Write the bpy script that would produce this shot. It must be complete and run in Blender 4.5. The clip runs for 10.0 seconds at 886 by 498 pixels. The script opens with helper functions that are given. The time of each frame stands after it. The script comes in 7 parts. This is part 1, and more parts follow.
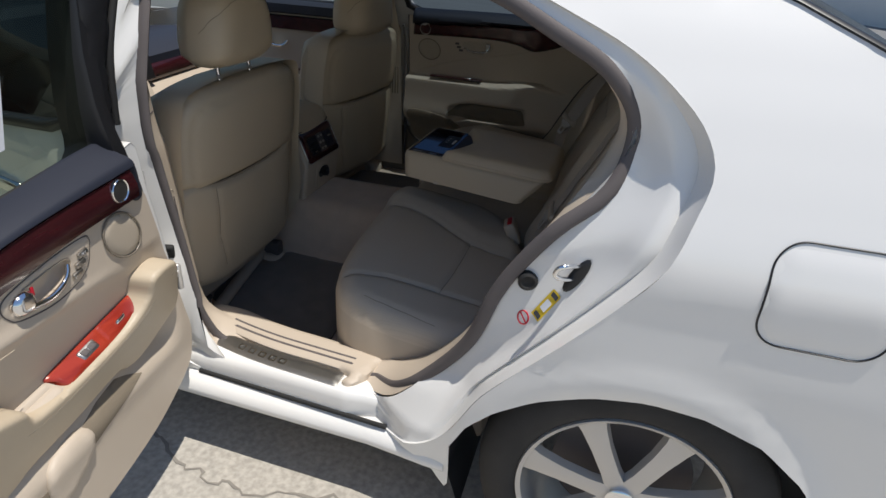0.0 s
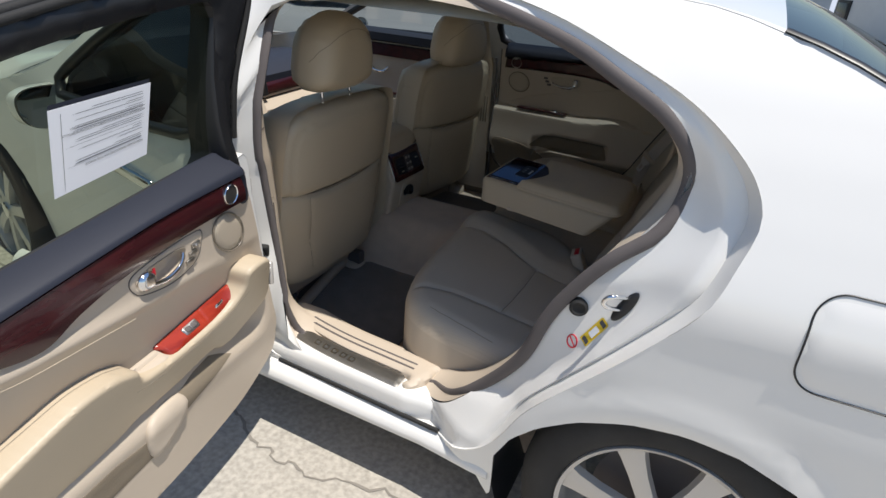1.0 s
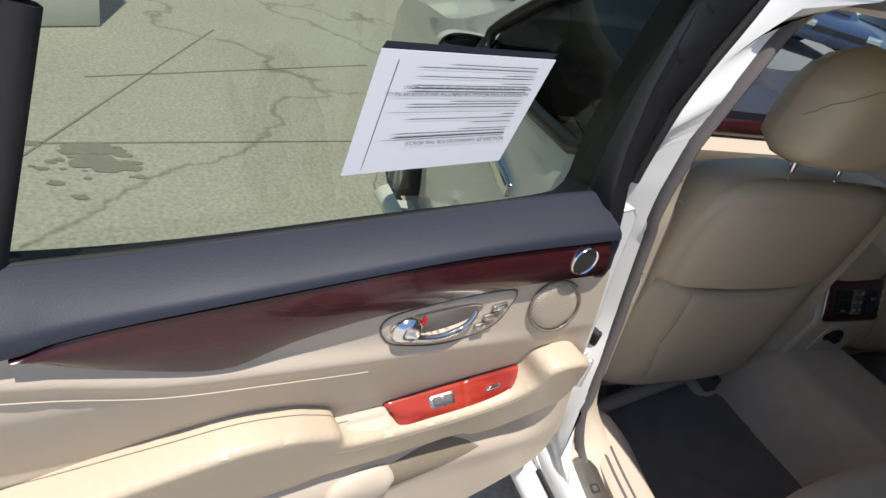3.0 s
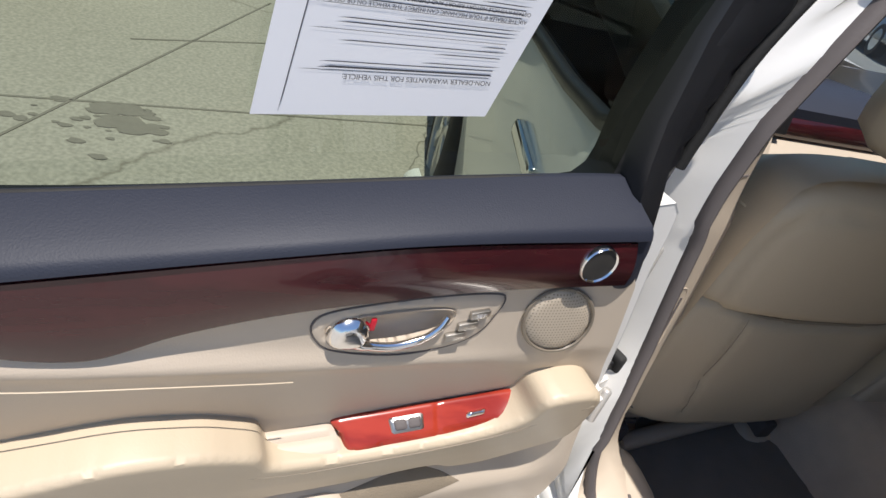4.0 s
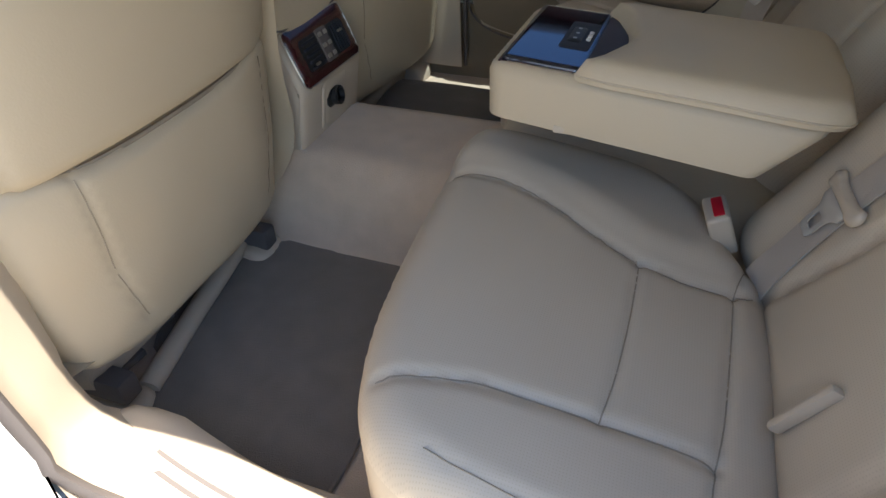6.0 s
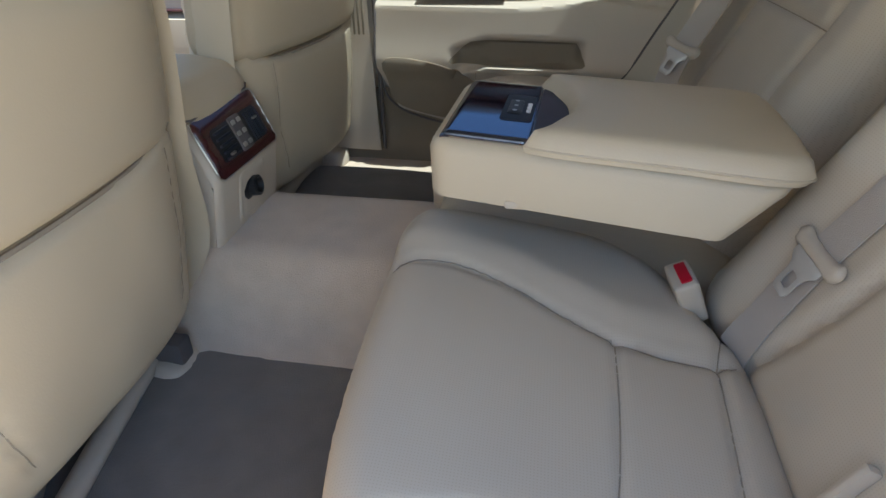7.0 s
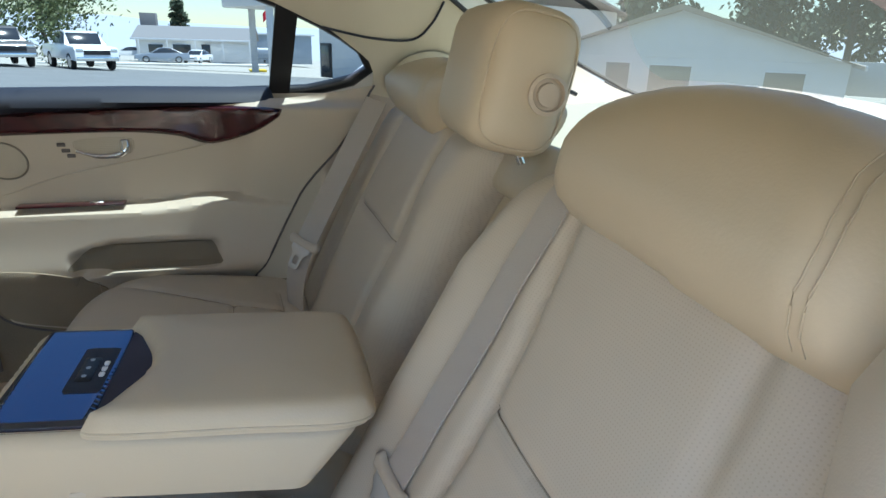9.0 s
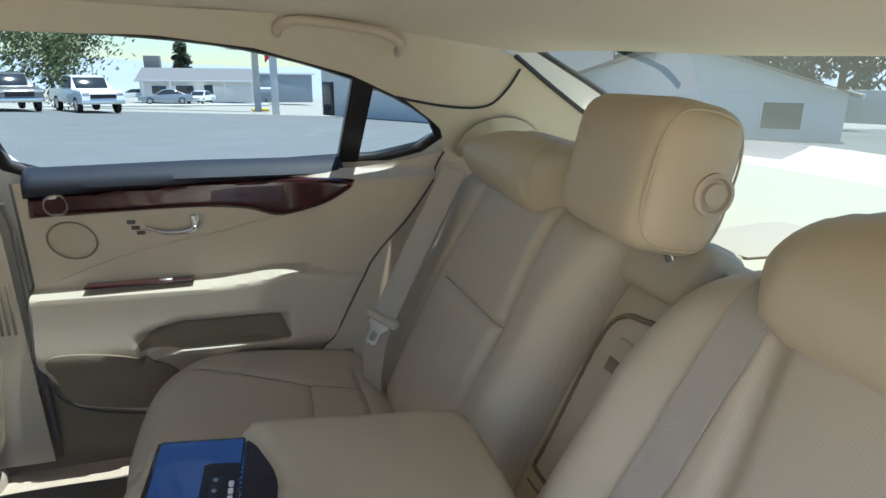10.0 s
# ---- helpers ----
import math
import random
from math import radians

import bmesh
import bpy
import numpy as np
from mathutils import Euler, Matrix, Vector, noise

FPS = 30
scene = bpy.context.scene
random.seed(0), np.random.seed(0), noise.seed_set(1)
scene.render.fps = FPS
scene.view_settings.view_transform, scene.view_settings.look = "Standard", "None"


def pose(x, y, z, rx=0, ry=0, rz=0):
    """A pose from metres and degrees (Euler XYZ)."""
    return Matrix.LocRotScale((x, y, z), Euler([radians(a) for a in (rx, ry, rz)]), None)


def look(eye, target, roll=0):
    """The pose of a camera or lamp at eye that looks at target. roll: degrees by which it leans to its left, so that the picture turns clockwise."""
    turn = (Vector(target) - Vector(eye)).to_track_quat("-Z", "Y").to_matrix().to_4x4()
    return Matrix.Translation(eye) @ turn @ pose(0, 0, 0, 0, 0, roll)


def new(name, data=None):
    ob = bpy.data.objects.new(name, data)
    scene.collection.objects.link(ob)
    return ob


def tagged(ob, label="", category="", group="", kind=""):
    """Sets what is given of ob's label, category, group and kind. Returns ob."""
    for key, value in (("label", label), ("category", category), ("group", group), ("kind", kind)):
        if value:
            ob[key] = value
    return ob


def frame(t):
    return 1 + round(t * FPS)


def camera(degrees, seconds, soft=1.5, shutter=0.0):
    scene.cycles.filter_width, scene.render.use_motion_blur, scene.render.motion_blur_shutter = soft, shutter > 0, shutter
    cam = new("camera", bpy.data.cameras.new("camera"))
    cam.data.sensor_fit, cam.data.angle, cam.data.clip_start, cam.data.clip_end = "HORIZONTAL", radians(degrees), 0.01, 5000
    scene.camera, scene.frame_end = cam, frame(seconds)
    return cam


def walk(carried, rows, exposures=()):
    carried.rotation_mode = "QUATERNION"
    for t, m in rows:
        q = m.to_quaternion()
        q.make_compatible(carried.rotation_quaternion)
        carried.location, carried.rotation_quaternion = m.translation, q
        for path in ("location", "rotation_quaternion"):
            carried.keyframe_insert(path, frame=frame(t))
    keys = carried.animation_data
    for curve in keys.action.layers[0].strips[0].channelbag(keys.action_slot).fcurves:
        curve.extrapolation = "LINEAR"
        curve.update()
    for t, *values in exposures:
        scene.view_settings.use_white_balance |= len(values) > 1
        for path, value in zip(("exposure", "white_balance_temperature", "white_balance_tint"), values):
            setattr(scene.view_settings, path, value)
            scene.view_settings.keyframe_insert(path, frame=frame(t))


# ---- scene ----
cam = camera(72.8, 10.0)
PATH = [
    (0, (-0.181, -1.882, 1.414), (-0.627, -0.166, 0.49), 3.5),
    (0.5, (-0.141, -1.979, 1.447), (-0.725, -0.292, 0.546), 4.1),
    (1, (-0.108, -1.969, 1.462), (-0.826, -0.32, 0.588), 4.8),
    (1.5, (-0.148, -1.94, 1.471), (-1.008, -0.348, 0.619), 8.0),
    (2, (-0.276, -1.859, 1.417), (-1.299, -0.371, 0.558), 10.9),
    (2.2, (-0.347, -1.832, 1.4), (-1.441, -0.408, 0.52), 12.1),
    (2.5, (-0.4, -1.714, 1.393), (-1.673, -0.486, 0.46), 13.3),
    (2.7, (-0.436, -1.649, 1.376), (-1.819, -0.582, 0.403), 15.0),
    (3.8, (-0.603, -1.455, 1.287), (-2.13, -0.743, 0.209), 19.7),
    (4, (-0.604, -1.41, 1.266), (-2.129, -0.699, 0.183), 19.3),
    (4.4, (-0.567, -1.287, 1.251), (-2.004, -0.504, 0.101), 15.9),
    (4.5, (-0.545, -1.26, 1.245), (-1.953, -0.406, 0.11), 13.8),
    (5, (-0.484, -1.145, 1.233), (-1.613, 0.005, 0.048), 7.4),
    (5.5, (-0.502, -1.061, 1.193), (-1.329, 0.264, -0.056), 3.4),
    (6, (-0.554, -1.003, 1.144), (-1.074, 0.475, -0.098), -1.1),
    (6.2, (-0.569, -0.984, 1.093), (-1.012, 0.562, -0.096), -0.2),
    (7.3, (-0.633, -0.92, 1.112), (-0.878, 0.807, 0.133), -1.3),
    (7.5, (-0.607, -0.917, 1.124), (-0.81, 0.836, 0.183), -1.4),
    (8, (-0.522, -0.919, 1.159), (-0.441, 0.887, 0.303), -0.8),
    (8.5, (-0.443, -0.913, 1.211), (-0.069, 0.9, 0.454), 0.7),
    (9, (-0.426, -0.878, 1.259), (0.156, 0.921, 0.607), 1.7),
    (9.5, (-0.468, -0.807, 1.303), (0.178, 0.999, 0.737), 1.3),
    (10, (-0.585, -0.75, 1.331), (0.002, 1.081, 0.781), 0.5),
]
walk(cam, [(t, look(eye, target, roll)) for t, eye, target, roll in PATH],
     [(0, -0.03, 6500, 10), (1.0, 0.18, 6550, 10), (2.0, 0.34, 6500, 12), (2.5, 0.46, 6500, 12), (4.0, 0.38, 6500, 12), (4.5, 0.42, 6500, 12), (5.0, 0.82, 6500, 12), (5.5, 1.42, 6700, 10), (6.0, 2.08, 6900, 9), (7.5, 2.48, 6500, 6), (8.0, 2.6, 6500, 5), (8.5, 2.55, 6380, 5), (9.3, 2.45, 6300, 4), (10, 2.40, 6400, 5)])

# ---- light ----
SUN = Vector((0.25, -0.05, 0.96)).normalized()
world = bpy.data.worlds.new("sky")
scene.world = world
world.use_nodes = True
wn = world.node_tree
sky = wn.nodes.new("ShaderNodeTexSky")
sky.sky_type, sky.sun_disc = "NISHITA", False
sky.sun_elevation = math.asin(SUN.z)
sky.sun_rotation = math.atan2(SUN.x, SUN.y)
sky.dust_density, sky.air_density, sky.ozone_density = 0.12, 1.2, 2.0
wn.nodes["Background"].inputs[1].default_value = 0.10
haze = wn.nodes.new("ShaderNodeMix")
haze.data_type, haze.blend_type = "RGBA", "MULTIPLY"
haze.inputs[0].default_value, haze.inputs[7].default_value = 1.0, (0.95, 0.985, 1.05, 1)
wn.links.new(sky.outputs[0], haze.inputs[6])
wn.links.new(haze.outputs[2], wn.nodes["Background"].inputs[0])
lamp = bpy.data.lights.new("sun", "SUN")
lamp.energy, lamp.angle, lamp.color = 4.6, radians(0.53), (1.0, 0.96, 0.9)
sun = new("sun", lamp)
sun.matrix_world = look(SUN * 30, (0, 0, 0))


# ---- materials ----
def material(name, colour, rough=0.5, metal=0.0, vary=0.12, scale=6.0, grain=0.0, grain_scale=400.0,
             coat=0.0, sheen=0.0, second=None, spec=0.5, transmit=0.0, ior=1.45):
    """A surface with stains at a large scale and a fine relief."""
    m = bpy.data.materials.new(name)
    m.use_nodes = True
    nt, b = m.node_tree, m.node_tree.nodes["Principled BSDF"]
    co = nt.nodes.new("ShaderNodeTexCoord")
    big = nt.nodes.new("ShaderNodeTexNoise")
    big.inputs["Scale"].default_value, big.inputs["Detail"].default_value = scale, 6.0
    nt.links.new(co.outputs["Object"], big.inputs["Vector"])
    mix = nt.nodes.new("ShaderNodeMix")
    mix.data_type = "RGBA"
    other = second or [c * (1 - vary) for c in colour]
    mix.inputs[6].default_value, mix.inputs[7].default_value = (*colour, 1), (*other, 1)
    nt.links.new(big.outputs["Fac"], mix.inputs[0])
    nt.links.new(mix.outputs[2], b.inputs["Base Color"])
    b.inputs["Metallic"].default_value, b.inputs["Roughness"].default_value = metal, rough
    b.inputs["Coat Weight"].default_value, b.inputs["Coat Roughness"].default_value = coat, 0.04
    b.inputs["Sheen Weight"].default_value = sheen
    b.inputs["Specular IOR Level"].default_value = spec
    b.inputs["Transmission Weight"].default_value, b.inputs["IOR"].default_value = transmit, ior
    if vary > 0 and not transmit:
        rr = nt.nodes.new("ShaderNodeMapRange")
        rr.inputs[3].default_value, rr.inputs[4].default_value = rough * 0.85, min(1.0, rough * 1.15)
        nt.links.new(big.outputs["Fac"], rr.inputs[0])
        nt.links.new(rr.outputs[0], b.inputs["Roughness"])
    if grain:
        fine = nt.nodes.new("ShaderNodeTexNoise")
        fine.inputs["Scale"].default_value, fine.inputs["Detail"].default_value = grain_scale, 3.0
        nt.links.new(co.outputs["Object"], fine.inputs["Vector"])
        bump = nt.nodes.new("ShaderNodeBump")
        bump.inputs["Strength"].default_value, bump.inputs["Distance"].default_value = grain, 0.002
        nt.links.new(fine.outputs["Fac"], bump.inputs["Height"])
        nt.links.new(bump.outputs["Normal"], b.inputs["Normal"])
    return m


def perforated(name, colour, pitch=0.0075, hole=0.89):
    """A skin with rows of punched holes; hole is their lightness."""
    m = material(name, colour, 0.48, vary=0.1, scale=5, grain=0.07, grain_scale=350)
    nt, b = m.node_tree, m.node_tree.nodes["Principled BSDF"]
    co = nt.nodes.new("ShaderNodeTexCoord")
    vor = nt.nodes.new("ShaderNodeTexVoronoi")
    vor.inputs["Scale"].default_value, vor.inputs["Randomness"].default_value = 1 / pitch, 0.0
    nt.links.new(co.outputs["UV"], vor.inputs["Vector"])
    ramp = nt.nodes.new("ShaderNodeValToRGB")
    ramp.color_ramp.elements[0].position, ramp.color_ramp.elements[1].position = 0.16, 0.24
    ramp.color_ramp.elements[0].color = (hole, hole * 0.99, hole * 0.98, 1)
    nt.links.new(vor.outputs["Distance"], ramp.inputs[0])
    mul = nt.nodes.new("ShaderNodeMix")
    mul.data_type, mul.blend_type = "RGBA", "MULTIPLY"
    mul.inputs[0].default_value = 1.0
    was = b.inputs["Base Color"].links[0].from_socket
    nt.links.new(was, mul.inputs[6])
    nt.links.new(ramp.outputs[0], mul.inputs[7])
    nt.links.new(mul.outputs[2], b.inputs["Base Color"])
    return m


def wood_grain(name, dark, light):
    """Polished burl veneer under clear lacquer."""
    m = material(name, dark, 0.22, vary=0.0, coat=0.5, spec=0.4)
    nt, b = m.node_tree, m.node_tree.nodes["Principled BSDF"]
    co = nt.nodes.new("ShaderNodeTexCoord")
    mp = nt.nodes.new("ShaderNodeMapping")
    mp.inputs["Scale"].default_value = (3, 3, 14)
    nt.links.new(co.outputs["Object"], mp.inputs[0])
    wv = nt.nodes.new("ShaderNodeTexWave")
    wv.inputs["Scale"].default_value, wv.inputs["Distortion"].default_value = 1.5, 9.0
    wv.inputs["Detail"].default_value, wv.inputs["Detail Scale"].default_value = 4.0, 1.6
    nt.links.new(mp.outputs[0], wv.inputs["Vector"])
    mix = nt.nodes.new("ShaderNodeMix")
    mix.data_type = "RGBA"
    mix.inputs[6].default_value, mix.inputs[7].default_value = (*dark, 1), (*light, 1)
    nt.links.new(wv.outputs["Fac"], mix.inputs[0])
    nt.links.new(mix.outputs[2], b.inputs["Base Color"])
    return m


def glass(name, tint, weight=0.93):
    """A thin pane: tinted see-through with a mirror gloss."""
    m = bpy.data.materials.new(name)
    m.use_nodes = True
    nt = m.node_tree
    nt.nodes.remove(nt.nodes["Principled BSDF"])
    out = nt.nodes["Material Output"]
    tr, gl, mix = (nt.nodes.new(n) for n in ("ShaderNodeBsdfTransparent", "ShaderNodeBsdfGlossy", "ShaderNodeMixShader"))
    tr.inputs[0].default_value = (*tint, 1)
    gl.inputs["Roughness"].default_value = 0.01
    lw = nt.nodes.new("ShaderNodeLayerWeight")
    lw.inputs[0].default_value = 0.5
    edge = nt.nodes.new("ShaderNodeMath")
    edge.operation = "POWER"
    edge.inputs[1].default_value = 5.0
    scale = nt.nodes.new("ShaderNodeMath")
    scale.operation = "MULTIPLY_ADD"
    scale.inputs[1].default_value, scale.inputs[2].default_value = 0.85, 0.05
    nt.links.new(lw.outputs["Facing"], edge.inputs[0])
    nt.links.new(edge.outputs[0], scale.inputs[0])
    nt.links.new(scale.outputs[0], mix.inputs[0])
    nt.links.new(tr.outputs[0], mix.inputs[1])
    nt.links.new(gl.outputs[0], mix.inputs[2])
    nt.links.new(mix.outputs[0], out.inputs[0])
    return m


def paving(name):
    """Sun-bleached concrete with aggregate, stains and a network of cracks."""
    m = material(name, (0.52, 0.48, 0.415), 0.9, vary=0.2, scale=1.1, grain=0.6, grain_scale=90)
    nt, b = m.node_tree, m.node_tree.nodes["Principled BSDF"]
    co = nt.nodes.new("ShaderNodeTexCoord")
    warp = nt.nodes.new("ShaderNodeTexNoise")
    warp.inputs["Scale"].default_value, warp.inputs["Detail"].default_value = 2.2, 8.0
    nt.links.new(co.outputs["Object"], warp.inputs["Vector"])
    add = nt.nodes.new("ShaderNodeMix")
    add.data_type, add.blend_type = "RGBA", "LINEAR_LIGHT"
    add.inputs[0].default_value = 0.25
    nt.links.new(co.outputs["Object"], add.inputs[6])
    nt.links.new(warp.outputs["Color"], add.inputs[7])
    vor = nt.nodes.new("ShaderNodeTexVoronoi")
    vor.feature = "DISTANCE_TO_EDGE"
    vor.inputs["Scale"].default_value = 0.22
    nt.links.new(add.outputs[2], vor.inputs["Vector"])
    ramp = nt.nodes.new("ShaderNodeValToRGB")
    ramp.color_ramp.elements[0].position, ramp.color_ramp.elements[1].position = 0.0, 0.004
    ramp.color_ramp.elements[0].color = (0.62, 0.6, 0.58, 1)
    nt.links.new(vor.outputs["Distance"], ramp.inputs[0])
    speck = nt.nodes.new("ShaderNodeTexNoise")
    speck.inputs["Scale"].default_value, speck.inputs["Detail"].default_value = 60, 2.0
    nt.links.new(co.outputs["Object"], speck.inputs["Vector"])
    r2 = nt.nodes.new("ShaderNodeValToRGB")
    r2.color_ramp.elements[0].position, r2.color_ramp.elements[1].position = 0.3, 0.7
    r2.color_ramp.elements[0].color = (0.68, 0.68, 0.68, 1)
    nt.links.new(speck.outputs["Fac"], r2.inputs[0])
    prev = b.inputs["Base Color"].links[0].from_socket
    for node in (ramp, r2):
        mul = nt.nodes.new("ShaderNodeMix")
        mul.data_type, mul.blend_type = "RGBA", "MULTIPLY"
        mul.inputs[0].default_value = 1.0
        nt.links.new(prev, mul.inputs[6])
        nt.links.new(node.outputs[0], mul.inputs[7])
        prev = mul.outputs[2]
    nt.links.new(prev, b.inputs["Base Color"])
    return m


PAINT = material("pearl_white_paint", (0.83, 0.81, 0.77), 0.30, vary=0.04, scale=2, coat=0.8, grain=0.02, grain_scale=900)
LEATHER = material("beige_leather", (0.54, 0.445, 0.320), 0.45, vary=0.1, scale=5, grain=0.10, grain_scale=320)
PUNCHED = perforated("perforated_beige_leather", (0.55, 0.465, 0.365), 0.0036)
TRIM = material("beige_soft_plastic", (0.54, 0.455, 0.360), 0.5, vary=0.08, scale=4, grain=0.13, grain_scale=500)
CLOTH = material("beige_headliner_cloth", (0.60, 0.535, 0.41), 0.95, vary=0.08, scale=7, grain=0.5, grain_scale=700, sheen=0.2)
CARPET = material("beige_carpet", (0.69, 0.54, 0.41), 0.98, vary=0.3, scale=18, grain=1.0, grain_scale=450, sheen=0.4)
MAT = material("charcoal_carpet_mat", (0.23, 0.198, 0.17), 0.98, vary=0.4, scale=16, grain=1.0, grain_scale=500, sheen=0.2)
DARK = material("slate_soft_plastic", (0.019, 0.022, 0.035), 0.6, vary=0.12, scale=4, grain=0.15, grain_scale=500)
BLACK = material("black_plastic", (0.018, 0.018, 0.02), 0.4, vary=0.2, scale=8)
RUBBER = material("black_rubber", (0.022, 0.021, 0.02), 0.75, vary=0.25, scale=14, grain=0.3, grain_scale=250)
SEAL = material("taupe_rubber_seal", (0.125, 0.108, 0.104), 0.7, vary=0.12, scale=10, grain=0.2, grain_scale=300)
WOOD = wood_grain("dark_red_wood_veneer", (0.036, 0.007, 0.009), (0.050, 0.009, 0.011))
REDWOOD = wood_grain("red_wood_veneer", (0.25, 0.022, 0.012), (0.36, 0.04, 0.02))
CHROME = material("chrome", (0.82, 0.82, 0.82), 0.12, metal=1.0, vary=0.05, scale=20)
STEEL = material("brushed_steel", (0.52, 0.50, 0.47), 0.35, metal=1.0, vary=0.15, scale=60, grain=0.1, grain_scale=800)
ALLOY = material("silver_alloy", (0.62, 0.59, 0.55), 0.35, metal=0.4, vary=0.1, scale=15, coat=0.4)
GREYBELT = material("taupe_belt_webbing", (0.50, 0.44, 0.385), 0.75, vary=0.08, scale=10, grain=0.8, grain_scale=900)
# leather brown as it looks in shade, put into the seam cords
SEAMC = material("shade_brown_seam_thread", (0.33, 0.27, 0.205), 0.8, vary=0.1)
TYRE = material("dusty_tyre_rubber", (0.05, 0.046, 0.042), 0.85, vary=0.3, scale=14, grain=0.3, grain_scale=250)
# darker satin copy of the wood, for the recess without reflections
MAROON = material("shaded_wood_recess", (0.022, 0.007, 0.008), 0.45, vary=0.15, scale=12)
# beige lining darkened to the brown it has in shade, for recesses
POCKET = material("shaded_recess_brown", (0.24, 0.195, 0.14), 0.95, vary=0.15, scale=12, grain=0.6, grain_scale=500)
BROWNCARPET = material("brown_door_carpet", (0.27, 0.215, 0.155), 0.97, vary=0.2, scale=12, grain=0.9, grain_scale=450)
RED = material("red_plastic", (0.55, 0.012, 0.03), 0.35, vary=0.08)
YELLOW = material("yellow_label", (0.75, 0.52, 0.03), 0.5, vary=0.05)
PAPERM = material("white_paper", (0.80, 0.80, 0.82), 0.8, vary=0.04, scale=8)
INK = material("black_ink", (0.06, 0.06, 0.07), 0.7, vary=0.05)
MESHM = perforated("beige_speaker_mesh", (0.52, 0.44, 0.34), 0.0044, 0.42)
MESHDARK = perforated("dark_metal_mesh", (0.15, 0.14, 0.13), 0.0030, 0.25)
GLASS = glass("clear_car_glass", (0.86, 0.93, 0.90))
TINT = glass("green_tinted_glass", (0.41, 0.47, 0.38))
SHADE = glass("dark_tinted_glass", (0.235, 0.285, 0.32))
CLEAR = glass("rear_window_glass", (0.215, 0.26, 0.28))
LACQUER = material("sky_tinted_lacquered_wood", (0.012, 0.006, 0.010), 0.05, vary=0.1, scale=12, spec=1.0)
# the sky's blue reflection is put into the specular tint
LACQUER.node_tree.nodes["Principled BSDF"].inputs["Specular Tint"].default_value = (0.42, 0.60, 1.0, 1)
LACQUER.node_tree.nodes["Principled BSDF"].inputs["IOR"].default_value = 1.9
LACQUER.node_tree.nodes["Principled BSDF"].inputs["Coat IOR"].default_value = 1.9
# dark surroundings seen in the mirror are put into its colour
DARKMIRROR = material("darkened_mirror", (0.30, 0.31, 0.32), 0.03, metal=1.0, vary=0.02)
FRONTG = glass("light_tinted_glass", (0.62, 0.68, 0.68))
NIGHT = glass("dark_front_side_glass", (0.03, 0.036, 0.045))
PAVING = paving("sunlit_concrete")


# ---- mesh helpers ----
def part(name, bm, mat, parent=None, label="", smooth=True):
    """One mesh object out of bm, under parent."""
    me = bpy.data.meshes.new(name)
    bmesh.ops.recalc_face_normals(bm, faces=bm.faces)
    if smooth:
        for f in bm.faces:
            f.smooth = True
        for e in bm.edges:
            if len(e.link_faces) == 2 and e.calc_face_angle(0) > radians(50):
                e.smooth = False
    bm.to_mesh(me)
    bm.free()
    me.materials.append(mat)
    ob = new(name, me)
    if parent:
        ob.parent = parent
    if label:
        ob["label"] = label
    return ob


def thing(name, label, category, at=(0, 0, 0), kind="", group=""):
    """An Empty for a thing of several parts; the parts are built in world places."""
    ob = new(name)
    ob.empty_display_size = 0.1
    return tagged(ob, label, category, group, kind)


def smooth(pts, n=8, closed=True):
    """Catmull-Rom through the points."""
    p = np.array(pts, float)
    out, m = [], len(p)
    for i in range(m if closed else m - 1):
        a, b, c, d = ((p[(i + k) % m] if closed else p[min(max(i + k, 0), m - 1)]) for k in (-1, 0, 1, 2))
        for t in np.arange(n) / n:
            out.append(0.5 * (2 * b + (c - a) * t + (2 * a - 5 * b + 4 * c - d) * t * t + (3 * b - a - 3 * c + d) * t ** 3))
    if not closed:
        out.append(p[-1])
    return np.array(out)


def resample(loop, step, closed=True):
    p = np.array(loop, float)
    q = np.vstack([p, p[:1]]) if closed else p
    s = np.r_[0, np.cumsum(np.linalg.norm(np.diff(q, axis=0), axis=1))]
    n = max(4, int(round(s[-1] / step)))
    at = np.linspace(0, s[-1], n + (0 if closed else 1), endpoint=not closed)
    return np.stack([np.interp(at, s, q[:, k]) for k in range(q.shape[1])], 1)


def inside(pts, loop):
    x, y = pts[:, 0], pts[:, 1]
    hit = np.zeros(len(pts), bool)
    for (x0, y0), (x1, y1) in zip(loop, np.roll(loop, -1, 0)):
        if y0 != y1:
            hit ^= ((y0 > y) != (y1 > y)) & (x < (x1 - x0) * (y - y0) / (y1 - y0) + x0)
    return hit


def away(pts, line, closed=True):
    """Distance of points from a polyline."""
    a = np.array(line, float)
    b = np.roll(a, -1, 0) if closed else a[1:]
    a = a if closed else a[:-1]
    best = np.full(len(pts), 1e9)
    for p, q in zip(a, b):
        d = q - p
        t = np.clip(((pts - p) @ d) / max(d @ d, 1e-12), 0, 1)
        best = np.minimum(best, np.hypot(*(pts - p - t[:, None] * d).T))
    return best


